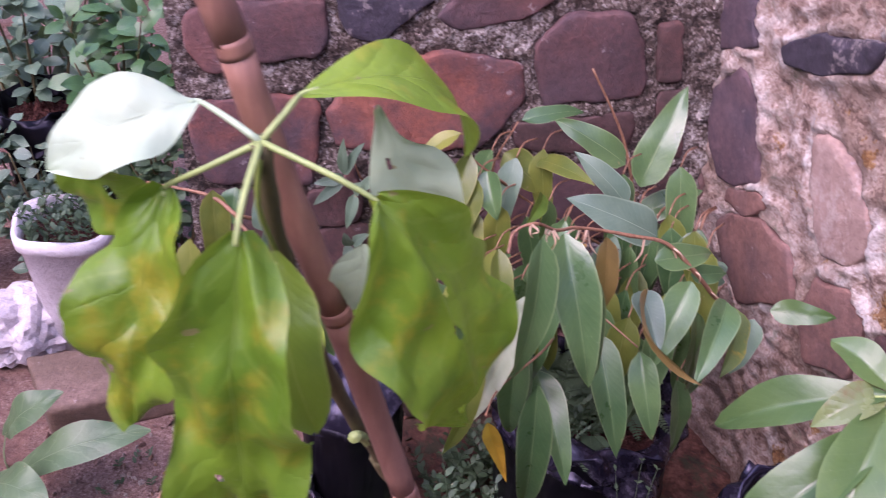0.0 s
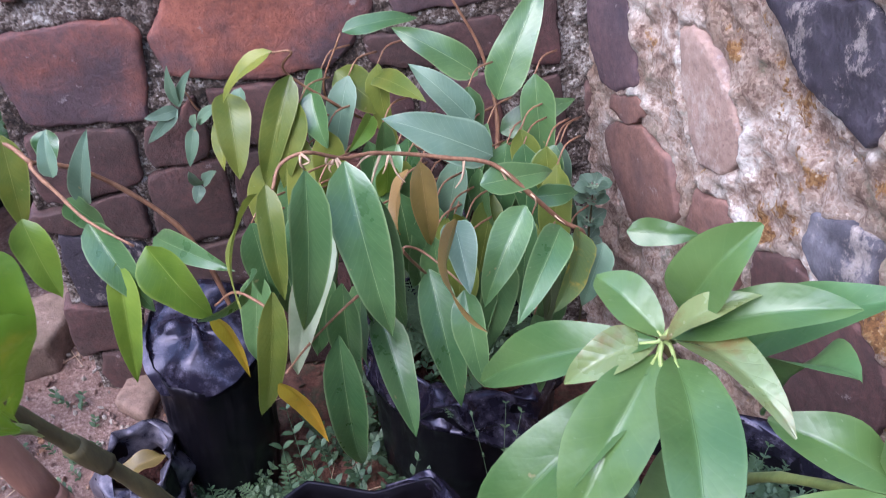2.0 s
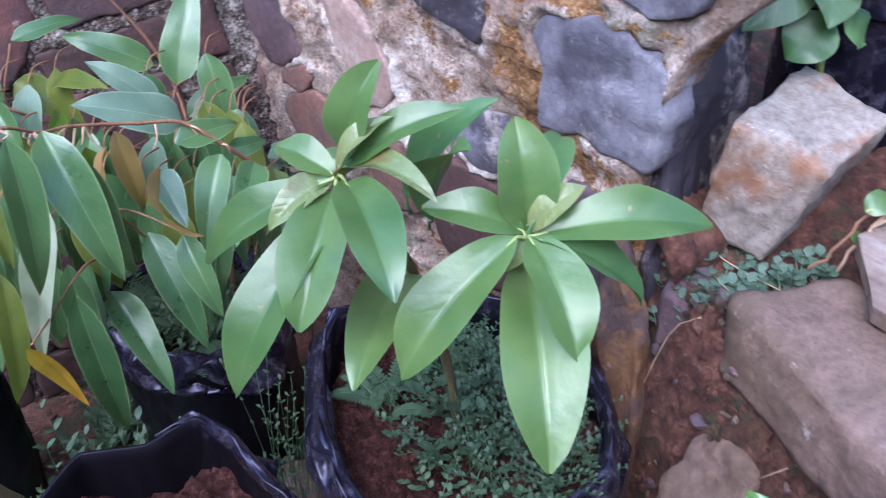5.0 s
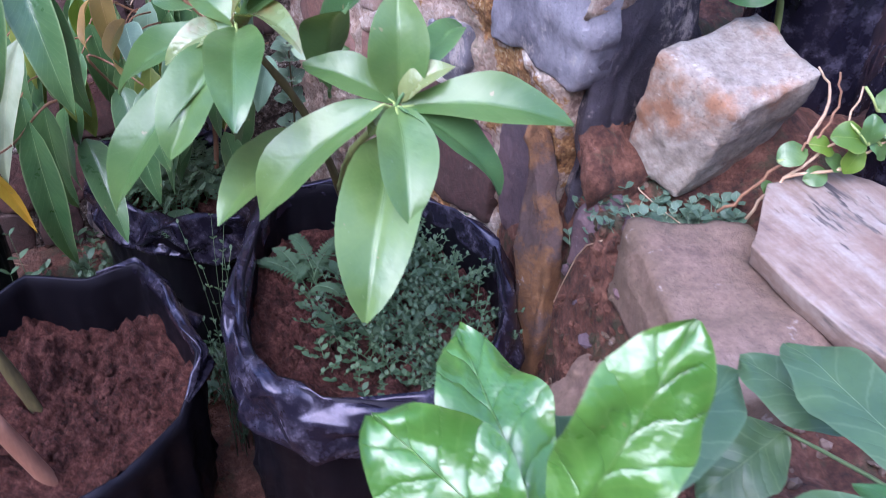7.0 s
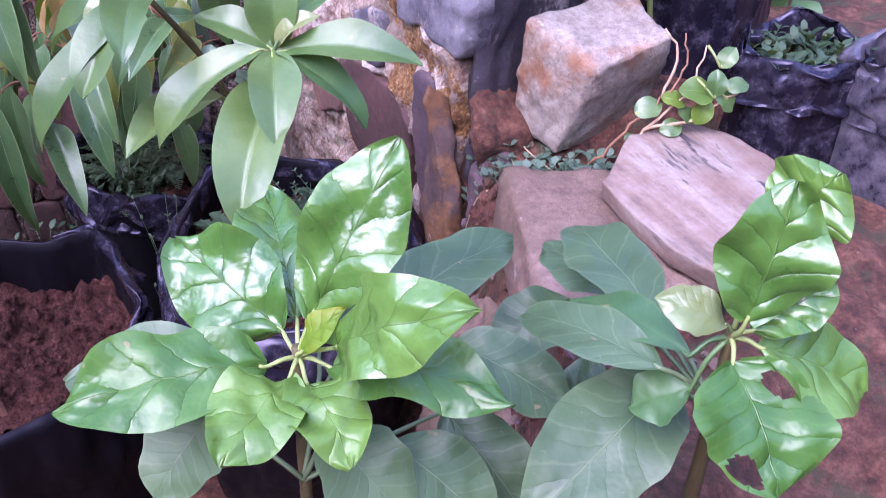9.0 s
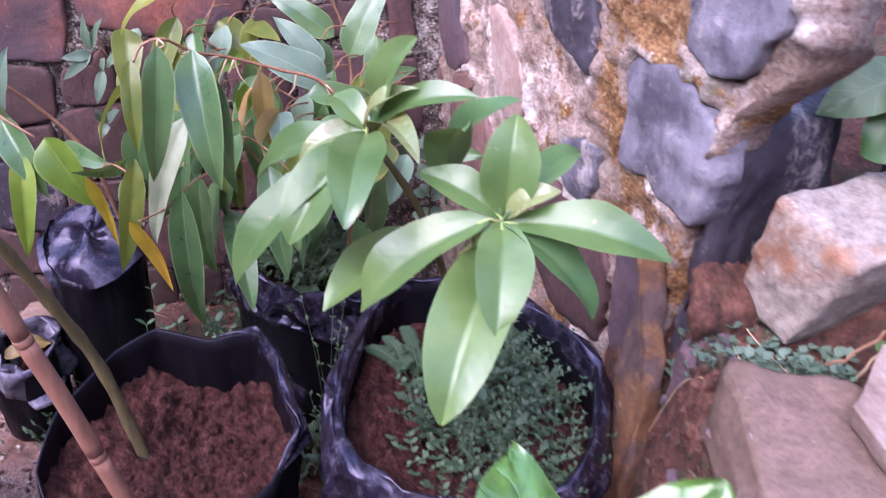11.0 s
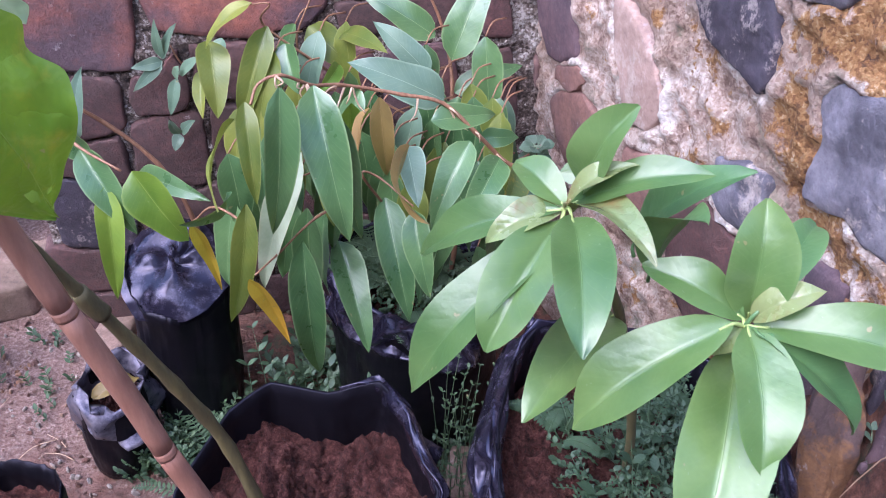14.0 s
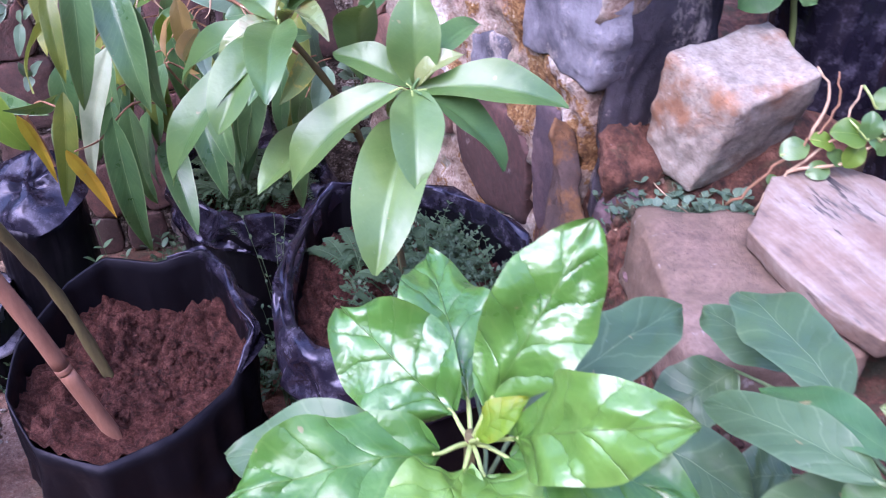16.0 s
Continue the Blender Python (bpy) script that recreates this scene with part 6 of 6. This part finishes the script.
leaf(leafy, "D", (0.477, -0.078, 0.680), (0.452, -0.063, 0.660), 0.05, "broad", 0.06, (0, -0.3, 1), 3, 0.12, 0.06, 73, (24, 14), (0.505, -0.150, 0.730), (), 0.1)

weed = rooted("wall_weed", (-0.30, 1.10, 0.53), "small grey-green weed rooted in a wall joint", "weed")
bm = bmesh.new()
tube(bm, smooth_path([(-0.29, 1.13, 0.50), (-0.30, 1.09, 0.53), (-0.31, 1.085, 0.56)], 4), 0.002, 0.0012, 6)
part("stem", bm, TWIG, weed)
leaf(weed, "b", (-0.326, 1.085, 0.534), (-0.368, 1.070, 0.529), 0.018, "lance", 0.06, (0, -0.8, 0.6), -20, 0.12, 0.05, 80, (8, 4))
leaf(weed, "b", (-0.326, 1.085, 0.534), (-0.371, 1.070, 0.491), 0.018, "lance", 0.06, (0, -0.8, 0.6), -19, 0.12, 0.05, 81, (8, 4))
leaf(weed, "b", (-0.325, 1.085, 0.539), (-0.322, 1.070, 0.607), 0.018, "lance", 0.06, (0, -0.8, 0.6), -18, 0.12, 0.05, 82, (8, 4))
leaf(weed, "b", (-0.325, 1.085, 0.539), (-0.293, 1.070, 0.601), 0.018, "lance", 0.06, (0, -0.8, 0.6), -17, 0.12, 0.05, 83, (8, 4))
leaf(weed, "b", (-0.310, 1.085, 0.506), (-0.298, 1.070, 0.535), 0.018, "lance", 0.06, (0, -0.8, 0.6), -16, 0.12, 0.05, 84, (8, 4))
leaf(weed, "b", (-0.304, 1.085, 0.513), (-0.262, 1.070, 0.552), 0.018, "lance", 0.06, (0, -0.8, 0.6), -15, 0.12, 0.05, 85, (8, 4))
leaf(weed, "b", (-0.310, 1.085, 0.506), (-0.322, 1.070, 0.452), 0.018, "lance", 0.06, (0, -0.8, 0.6), -14, 0.12, 0.05, 86, (8, 4))
leaf(weed, "b", (-0.319, 1.085, 0.411), (-0.326, 1.070, 0.445), 0.018, "lance", 0.06, (0, -0.8, 0.6), -13, 0.12, 0.05, 87, (8, 4))
leaf(weed, "b", (-0.319, 1.085, 0.411), (-0.325, 1.070, 0.389), 0.018, "lance", 0.06, (0, -0.8, 0.6), -12, 0.12, 0.05, 88, (8, 4))
leaf(weed, "b", (-0.315, 1.085, 0.414), (-0.287, 1.070, 0.445), 0.018, "lance", 0.06, (0, -0.8, 0.6), -11, 0.12, 0.05, 89, (8, 4))

broadleaf = rooted("broadleaf_seedling", (0.76, 0.53, 0.55), "seedling with broad pale green leaves beside a boulder", "plant")
bm = bmesh.new()
tube(bm, smooth_path([(0.76, 0.54, 0.5), (0.73, 0.53, 0.7), (0.687, 0.508, 0.821)], 6), 0.004, 0.003, 8, 4)
part("stem", bm, GREENSTALK, broadleaf)
leaf(broadleaf, "D", (0.686, 0.509, 0.822), (0.590, 0.495, 0.773), 0.055, "oval", 0.08, (0, -0.6, 1), -10, 0.12, 0.05, 90, (10, 6), (0.687, 0.508, 0.821))
leaf(broadleaf, "D", (0.688, 0.505, 0.817), (0.653, 0.452, 0.780), 0.055, "oval", 0.08, (0, -0.6, 1), -9, 0.12, 0.05, 91, (10, 6), (0.687, 0.508, 0.821))
leaf(broadleaf, "D", (0.692, 0.506, 0.820), (0.735, 0.441, 0.788), 0.055, "oval", 0.08, (0, -0.6, 1), -8, 0.12, 0.05, 92, (10, 6), (0.687, 0.508, 0.821))
leaf(broadleaf, "D", (0.683, 0.513, 0.827), (0.668, 0.559, 0.857), 0.055, "oval", 0.08, (0, -0.6, 1), -7, 0.12, 0.05, 93, (10, 6), (0.687, 0.508, 0.821))
leaf(broadleaf, "D", (0.689, 0.510, 0.825), (0.753, 0.545, 0.843), 0.055, "oval", 0.08, (0, -0.6, 1), -6, 0.12, 0.05, 94, (10, 6), (0.687, 0.508, 0.821))
leaf(broadleaf, "d", (0.683, 0.479, 0.776), (0.641, 0.486, 0.737), 0.055, "oval", 0.08, (0, -0.6, 1), -5, 0.12, 0.05, 95, (10, 6), (0.687, 0.508, 0.821))
leaf(broadleaf, "d", (0.693, 0.478, 0.776), (0.717, 0.466, 0.747), 0.055, "oval", 0.08, (0, -0.6, 1), -4, 0.12, 0.05, 96, (10, 6), (0.687, 0.508, 0.821))


# ---- small weeds, too many to count ----
def patch(name, label, cx, cy, rx, ry, count, height, leaf_len, pairs, seed, z=None, lean=0.5, wide=0.5):
    rng = random.Random(seed)
    spots = []
    for _ in range(count):
        a, q = rng.uniform(0, 6.283), math.sqrt(rng.random())
        x, y = cx + rx * q * math.cos(a), cy + ry * q * math.sin(a)
        spots.append((x, y, ground_height(x, y) if z is None else z))
    bm = bmesh.new()
    herbs(bm, spots, rng, height, leaf_len, pairs, lean, wide)
    return tagged(part(name, bm, LEAVES["h" if wide < 0.7 else "b"]), label, "weeds", kind="stuff")


patch("weeds", "fine feathery weeds growing in the bag", 0.325, 0.46, 0.085, 0.12, 260, 0.055, 0.0065, 6, 1, 0.372, 1.0)
patch("weeds", "low creeping weeds on the soil of the bag", 0.305, 0.46, 0.11, 0.14, 110, 0.02, 0.009, 3, 41, 0.378, 1.2, 0.6)
patch("weeds", "a few broader seedlings among the feathery weeds", 0.285, 0.50, 0.09, 0.10, 16, 0.07, 0.02, 2, 42, 0.375, 0.6, 0.55)
patch("weeds", "low weeds on the earth between the bags", -0.08, 0.74, 0.16, 0.10, 170, 0.06, 0.012, 4, 2)
patch("weeds", "feathery pale weeds beside the slack bag", -0.26, 0.79, 0.12, 0.06, 150, 0.07, 0.011, 5, 12)
patch("weeds", "dark weeds between the bags at the wall's foot", -0.08, 0.95, 0.1, 0.1, 90, 0.09, 0.018, 5, 13)
patch("weeds", "weeds between the nursery bags", 0.14, 0.72, 0.06, 0.12, 70, 0.07, 0.013, 4, 14)
patch("weeds", "small round-leaved weeds on the mound at the wall's foot", 0.545, 0.425, 0.05, 0.045, 60, 0.014, 0.011, 2, 3, None, 1.0, 0.9)
patch("weeds", "small round-leaved weeds beside the boulder", 0.595, 0.385, 0.06, 0.022, 46, 0.018, 0.012, 2, 4, None, 0.8, 0.9)
patch("weeds", "pale round-leaved weeds between the bags", -0.065, 0.72, 0.035, 0.05, 26, 0.05, 0.02, 2, 44, None, 0.7, 0.85)
patch("weeds", "small seedlings filling a nursery bag", 0.82, 0.58, 0.06, 0.06, 60, 0.03, 0.012, 4, 6, 0.76)
patch("weeds", "leafy herbs in a nursery bag", 0.87, 0.40, 0.06, 0.06, 60, 0.04, 0.018, 4, 7, 0.64)
patch("weeds", "pale low weeds on bare earth", -0.62, 0.92, 0.12, 0.12, 20, 0.03, 0.012, 3, 8)
patch("weeds", "weeds in the bag under the drooping plant", 0.035, 0.90, 0.08, 0.08, 90, 0.06, 0.012, 5, 9, 0.255)


def ferns(name, label, spots, reach, pinna, mat, seed):
    """Flat arching fronds with close narrow leaflets, several from each root."""
    rng = random.Random(seed)
    bm = bmesh.new()
    for x, y, z in spots:
        for _ in range(rng.randint(2, 4)):
            a, ln = rng.uniform(0, 6.283), reach * rng.uniform(0.7, 1.15)
            d = Vector((math.cos(a), math.sin(a), 0))
            low = Vector((x, y, z))
            path = smooth_path([low, low + d * 0.3 * ln + Vector((0, 0, 0.4 * ln)), low + d * 0.75 * ln + Vector((0, 0, 0.55 * ln)), low + d * 1.1 * ln + Vector((0, 0, 0.45 * ln))], 7)
            tube(bm, path, 0.0009, 0.0004, 4)
            for k in range(4, len(path)):
                t = k / (len(path) - 1)
                for sgn in (-1, 1):
                    w = d.cross(Vector((0, 0, 1))) * sgn + 0.45 * d + Vector((0, 0, rng.uniform(-0.15, 0.15)))
                    size = pinna * math.sin(math.pi * (0.12 + 0.8 * t)) * rng.uniform(0.85, 1.1)
                    blade(bm, path[k], path[k] + w.normalized() * size, size * 0.34, "oval", 0.05, (0, 0, 1), 0, 0.1, 0.02, k, (3, 2))
    return tagged(part(name, bm, LEAVES[mat]), label, "weeds", kind="stuff")


def about(cx, cy, rx, ry, count, z0, z1, seed):
    rng = random.Random(seed)
    return [(cx + rng.uniform(-rx, rx), cy + rng.uniform(-ry, ry), rng.uniform(z0, z1)) for _ in range(count)]


ferns("weeds", "small blue-green ferns on the earth between the bags", about(-0.12, 0.72, 0.13, 0.07, 34, 0.0, 0.01, 3), 0.09, 0.014, "h", 3)
ferns("weeds", "small ferns at the back of the weedy bag", about(0.27, 0.56, 0.08, 0.05, 9, 0.375, 0.38, 4), 0.06, 0.012, "h", 4)
ferns("weeds", "small ferns in the bag under the drooping plant", about(0.035, 0.90, 0.06, 0.06, 14, 0.25, 0.26, 5), 0.08, 0.016, "h", 5)
patch("weeds", "tall wiry weeds standing between the bags", 0.11, 0.66, 0.03, 0.07, 26, 0.34, 0.007, 9, 45, None, 0.12, 0.5)
patch("weeds", "tall leafy weeds behind the soil bag", -0.1, 0.70, 0.07, 0.03, 16, 0.33, 0.017, 7, 46, None, 0.15, 0.45)
patch("weeds", "weeds crowding the slack bag's foot", -0.30, 0.77, 0.1, 0.04, 130, 0.05, 0.011, 5, 47)


# ---- filling leaves deeper in the drooping plant ----
def fillers():
    rng = random.Random(21)
    for k in range(74):
        x = rng.uniform(-0.19, 0.17)
        y = rng.uniform(0.76, 1.0)
        z = rng.uniform(0.44, 0.56) + 0.5 * (y - 0.76) - 0.1 * abs(x)
        long = rng.uniform(0.10, 0.14)
        tip = (x + rng.uniform(-0.03, 0.03), y - rng.uniform(0.0, 0.04), z - long)
        kind = rng.choice("gggggggyyygb")
        leaf(drooping, kind, (x, y, z), tip, rng.uniform(0.032, 0.044), "lance", 0.07, (0, -1, 0.3), rng.uniform(-50, 50), 0.2, 0.05, k + 200)
        bm = bmesh.new()
        tube(bm, smooth_path([(x, y, z), (x + 0.01, y + 0.02, z + 0.012), (x + 0.03, y + 0.05, z + 0.005)], 3), 0.001, 0.0013, 5)
        part("twig", bm, TWIG, drooping)


fillers()


def dry_scales():
    """Curled pale stipules along the branch's nodes."""
    rng = random.Random(8)
    path = smooth_path(BRANCH, 5)
    for k in range(15):
        p = path[rng.randrange(4, len(path))]
        q = p + Vector((rng.uniform(-0.01, 0.012), rng.uniform(-0.012, 0.0), rng.uniform(-0.022, 0.01)))
        r = q + Vector((rng.uniform(-0.008, 0.012), rng.uniform(-0.005, 0.005), -rng.uniform(0.004, 0.012)))
        bm = bmesh.new()
        tube(bm, smooth_path([p, q, r], 4), 0.0016, 0.0005, 5)
        part("dry_stipule", bm, DRY, drooping)


dry_scales()

# ---- corner weed ----
corner_weed = rooted("corner_weed", (0.232, 1.06, 0.0), "round-leaved weed growing in the corner of the walls", "weed")
bm = bmesh.new()
tube(bm, smooth_path([(0.235, 1.09, -0.01), (0.236, 1.07, 0.2), (0.232, 1.05, 0.42)], 6), 0.0025, 0.0012, 6)
part("stem", bm, STALK, corner_weed)
rng = random.Random(3)
for z, n in ((0.425, 6), (0.40, 5), (0.36, 6), (0.32, 5), (0.27, 5)):
    for k in range(n):
        a = 6.283 * k / n + z * 30
        c = Vector((0.232, 1.05 + (0.425 - z) * 0.12, z))
        leaf(corner_weed, "b", c + Vector((math.cos(a), math.sin(a), 0)) * 0.006, c + Vector((math.cos(a), math.sin(a), rng.uniform(0.0, 0.5))) * rng.uniform(0.024, 0.03), 0.02, "oval", 0.1, (0, -0.5, 1), 0, 0.1, 0.05, k, (6, 4), c)

# ---- yard beyond the wall's end ----
def shrub(place, r, h, count, size, kind, label, seed):
    """A bush: limbs from the ground and many leaves round their ends."""
    rng = random.Random(seed)
    x0, y0 = place
    root = rooted("shrub", (x0, y0, 0), label, "shrub")
    crown = bmesh.new()
    ends = []
    for k in range(9):
        a, q = rng.uniform(0, 6.28), r * math.sqrt(rng.random())
        top = Vector((x0 + q * math.cos(a), y0 + q * math.sin(a), h * rng.uniform(0.6, 1.0)))
        low = Vector((x0 + rng.uniform(-0.02, 0.02), y0 + rng.uniform(-0.02, 0.02), -0.01))
        path = smooth_path([low, low.lerp(top, 0.5) + Vector((0, 0, 0.1 * h)), top], 5)
        limb = bmesh.new()
        tube(limb, path, 0.005, 0.0015, 6)
        part("limb", limb, STALK, root)
        ends += path[3:]
    for k in range(count):
        p = rng.choice(ends)
        d = Vector((rng.uniform(-1, 1), rng.uniform(-1, 0.8), rng.uniform(-0.4, 0.6))).normalized()
        ln = size * rng.uniform(0.6, 1.2)
        blade(crown, p + d * 0.01, p + d * (0.01 + ln), ln * rng.uniform(0.5, 0.7), "oval", 0.08, (0, -0.5, 1), rng.uniform(-20, 20), 0.12, 0.05, k, (6, 4))
    part("crown", crown, LEAVES[kind], root)


shrub((-1.08, 1.72), 0.22, 0.7, 420, 0.05, "b", "dense shrub with small grey-green round leaves", 1)
shrub((-0.86, 1.62), 0.18, 0.72, 260, 0.06, "d", "shrub with broad green leaves behind the wall's end", 2)
shrub((-1.22, 1.48), 0.18, 0.45, 300, 0.06, "b", "low leafy shrub with fresh green leaves", 3)
shrub((-0.98, 1.42), 0.12, 0.36, 220, 0.035, "b", "small weedy bush with tiny pale leaves", 4)
shrub((-0.75, 1.5), 0.1, 0.42, 160, 0.035, "h", "thin weedy bush beside the wall's end", 5)
shrub((-1.6, 2.4), 0.5, 1.3, 300, 0.09, "d", "dark leafy bush in the back of the yard", 6)
shrub((-0.9, 2.6), 0.5, 1.4, 300, 0.09, "d", "dark leafy bush in the back of the yard", 7)
shrub((1.15, 0.85), 0.25, 0.95, 120, 0.06, "d", "leafy bush behind the terrace bags", 8)

PALE = stone_material("pale_plastic", (0.72, 0.68, 0.72), (0.62, 0.57, 0.61), (0.4, 0.34, 0.36), (0.5, 0.44, 0.45), 0.66, 0.45)
pot = rooted("plant_pot", (-0.87, 1.30, 0.0), "pale plastic pot full of weeds", "pot")
bm = bmesh.new()
profile = ((0.06, 0.0), (0.075, 0.12), (0.088, 0.26), (0.096, 0.265), (0.097, 0.29), (0.088, 0.292), (0.08, 0.27), (0.078, 0.25))
rows = [[bm.verts.new((-0.87 + q * math.cos(a) * (1 + 0.03 * math.sin(5 * a)), 1.30 + q * math.sin(a), z + 0.006 * math.sin(3 * a))) for a in (6.2832 * k / 40 for k in range(40))] for q, z in profile]
for p, q in zip(rows, rows[1:]):
    for k in range(40):
        bm.faces.new((p[k], p[(k + 1) % 40], q[(k + 1) % 40], q[k]))
bm.faces.new(rows[0][::-1])
part("pot_wall", bm, PALE, pot)
bm = bmesh.new()
bmesh.ops.create_circle(bm, cap_ends=True, segments=40, radius=0.08, matrix=Matrix.Translation((-0.87, 1.30, 0.262)))
part("soil", bm, SOIL, pot)
patch("weeds", "pale weeds spilling out of the pot", -0.87, 1.30, 0.08, 0.08, 60, 0.06, 0.016, 4, 31, 0.262)

bm = bmesh.new()
bmesh.ops.create_icosphere(bm, subdivisions=4, radius=0.085, matrix=Matrix.Translation((-0.98, 1.27, 0.06)))
for v in bm.verts:
    c = v.co - Vector((-0.98, 1.27, 0.06))
    v.co += c * (0.5 * abs(fine(v.co, 0.05, 2)) + 0.25 * abs(fine(v.co, 0.02, 3)) - 0.2)
    v.co.z = max(v.co.z, 0.0)
tagged(part("plastic_sack", bm, PALE, smooth=False), "crumpled white plastic sack lying on the ground", "sack")

ground_plant = rooted("ground_plant", (-0.86, 0.92, 0.0), "low plant with broad dull grey-green leaves", "plant")
for base, tip, w in (((-0.84, 0.90, 0.06), (-0.633, 0.95, 0.119), 0.07), ((-0.87, 0.94, 0.1), (-0.765, 0.96, 0.185), 0.06), ((-0.86, 0.86, 0.08), (-0.74, 0.80, 0.12), 0.07)):
    leaf(ground_plant, "D", base, tip, w, "broad", 0.15, (0, -0.4, 1), 0, 0.1, 0.08, 4, (14, 8), (-0.86, 0.92, 0.0))


# ---- litter on the earth ----
def litter(name, label, mat, cx, cy, rx, ry, count, size, seed):
    rng = random.Random(seed)
    bm = bmesh.new()
    for _ in range(count):
        x, y = cx + rng.uniform(-rx, rx), cy + rng.uniform(-ry, ry)
        s = size * rng.uniform(0.4, 1.3)
        m = Matrix.Translation((x, y, ground_height(x, y) + 0.2 * s)) @ Euler((rng.uniform(0, 6), rng.uniform(0, 6), rng.uniform(0, 6))).to_matrix().to_4x4() @ Matrix.Diagonal((s, s * rng.uniform(0.5, 1), s * rng.uniform(0.3, 0.7), 1))
        bmesh.ops.create_icosphere(bm, subdivisions=1, radius=0.5, matrix=m)
    return tagged(part(name, bm, mat, smooth=False), label, "pebbles", kind="stuff")


litter("pebbles", "small pale stones and crumbs on the bare earth", ROCK, -0.55, 0.92, 0.25, 0.3, 420, 0.012, 1)
litter("earth_crumbs", "crumbs of red earth on the ground", EARTH, -0.4, 0.85, 0.5, 0.4, 900, 0.014, 2)
litter("earth_crumbs", "crumbs and small stones on the bank and terrace", FLAT, 0.53, 0.30, 0.13, 0.3, 320, 0.012, 3)
litter("earth_crumbs", "damp red clods on the slope of the bank", EARTH, 0.47, 0.24, 0.07, 0.24, 900, 0.016, 5)
litter("pebbles", "dark small stones stuck in the slope of the bank", PURPLE, 0.47, 0.24, 0.07, 0.24, 60, 0.022, 6)


def straws(name, label, mat, spots, seed):
    rng = random.Random(seed)
    bm = bmesh.new()
    for cx, cy, r, n in spots:
        for _ in range(n):
            x, y, a = cx + rng.uniform(-r, r), cy + rng.uniform(-r, r), rng.uniform(0, 6.28)
            ln = rng.uniform(0.02, 0.07)
            pts = []
            for k in (-1, 0, 1):
                px, py = x + k * ln * math.cos(a + 0.2 * k), y + k * ln * math.sin(a + 0.2 * k)
                pts.append((px, py, ground_height(px, py) + 0.003 + rng.uniform(0, 0.006)))
            tube(bm, smooth_path(pts, 3), 0.001, 0.0006, 4)
    return tagged(part(name, bm, mat), label, "straw", kind="stuff")


straws("dry_straw", "dry twigs and straw scattered on the earth", DRY, [(-0.5, 0.95, 0.25, 26), (-0.1, 0.75, 0.15, 14), (0.53, 0.40, 0.05, 3), (0.47, 0.2, 0.08, 8)], 4)


# ---- creeping plant over the terrace ----
creeper = rooted("creeper", (0.63, 0.372, 0.56), "creeping weed with dry twigs and small round pale green leaves", "weed")
rng = random.Random(17)
RUNNERS = [[(0.622, 0.372, 0.56), (0.652, 0.362, 0.605), (0.69, 0.362, 0.645), (0.715, 0.37, 0.68), (0.712, 0.385, 0.71)], [(0.65, 0.365, 0.56), (0.672, 0.358, 0.61), (0.712, 0.355, 0.65), (0.735, 0.37, 0.70)], [(0.69, 0.362, 0.645), (0.705, 0.375, 0.69), (0.69, 0.385, 0.715)], [(0.672, 0.358, 0.61), (0.73, 0.345, 0.63), (0.775, 0.35, 0.66)]]
for path in RUNNERS:
    pts = smooth_path(path, 5)
    bm = bmesh.new()
    tube(bm, [p + Vector((rng.uniform(-1, 1), rng.uniform(-1, 1), rng.uniform(-1, 1))) * 0.0025 for p in pts], 0.0019, 0.001, 6)
    part("runner", bm, DRY if rng.random() < 0.5 else TWIG, creeper)
for at, long, kind, turn in (((0.676, 0.362, 0.634), 0.032, "a", 0.4), ((0.722, 0.35, 0.656), 0.04, "e", 2.9), ((0.7, 0.355, 0.645), 0.028, "e", -0.4), ((0.742, 0.35, 0.665), 0.03, "a", 1.5), ((0.755, 0.348, 0.645), 0.03, "a", -1.0), ((0.73, 0.345, 0.635), 0.03, "e", -2.0), ((0.70, 0.35, 0.615), 0.026, "a", 3.4), ((0.768, 0.35, 0.66), 0.026, "a", 0.2), ((0.66, 0.362, 0.598), 0.016, "a", 2.0), ((0.715, 0.35, 0.63), 0.022, "a", 2.4), ((0.755, 0.36, 0.69), 0.026, "a", 1.0)):
    c, d = Vector(at), Vector((math.cos(turn), 0.3 * math.sin(turn), 0.7 * math.sin(turn))).normalized()
    node = min((p for path in RUNNERS for p in smooth_path(path, 5)), key=lambda p: (p - c).length)
    leaf(creeper, kind, c - d * long / 2, c + d * long / 2, long * 0.8, "broad", 0.1, (rng.uniform(-0.4, 0.4), -0.7, 1), rng.uniform(-20, 20), 0.12, 0.05, rng.random(), (10, 8), node)

# ---- single dry leaves and a root ----
def dry_leaf(place, turn, long, kind, label):
    root = rooted("dry_leaf", place, label, "leaf")
    c = Vector(place)
    d = Vector((math.cos(turn), math.sin(turn), 0)) * long / 2
    leaf(root, kind, c - d + Vector((0, 0, 0.004)), c + d + Vector((0, 0, 0.008)), long * 0.45, "oval", 0.15, (0, 0, 1), 10, 0.4, 0.15, long * 90, (10, 6))


dry_leaf((-0.38, 0.785, 0.155), 0.6, 0.07, "o", "curled brown leaf lying in the small bag")
dry_leaf((-0.47, 0.92, 0.012), 2.2, 0.05, "o", "dry brown leaf on bare earth")
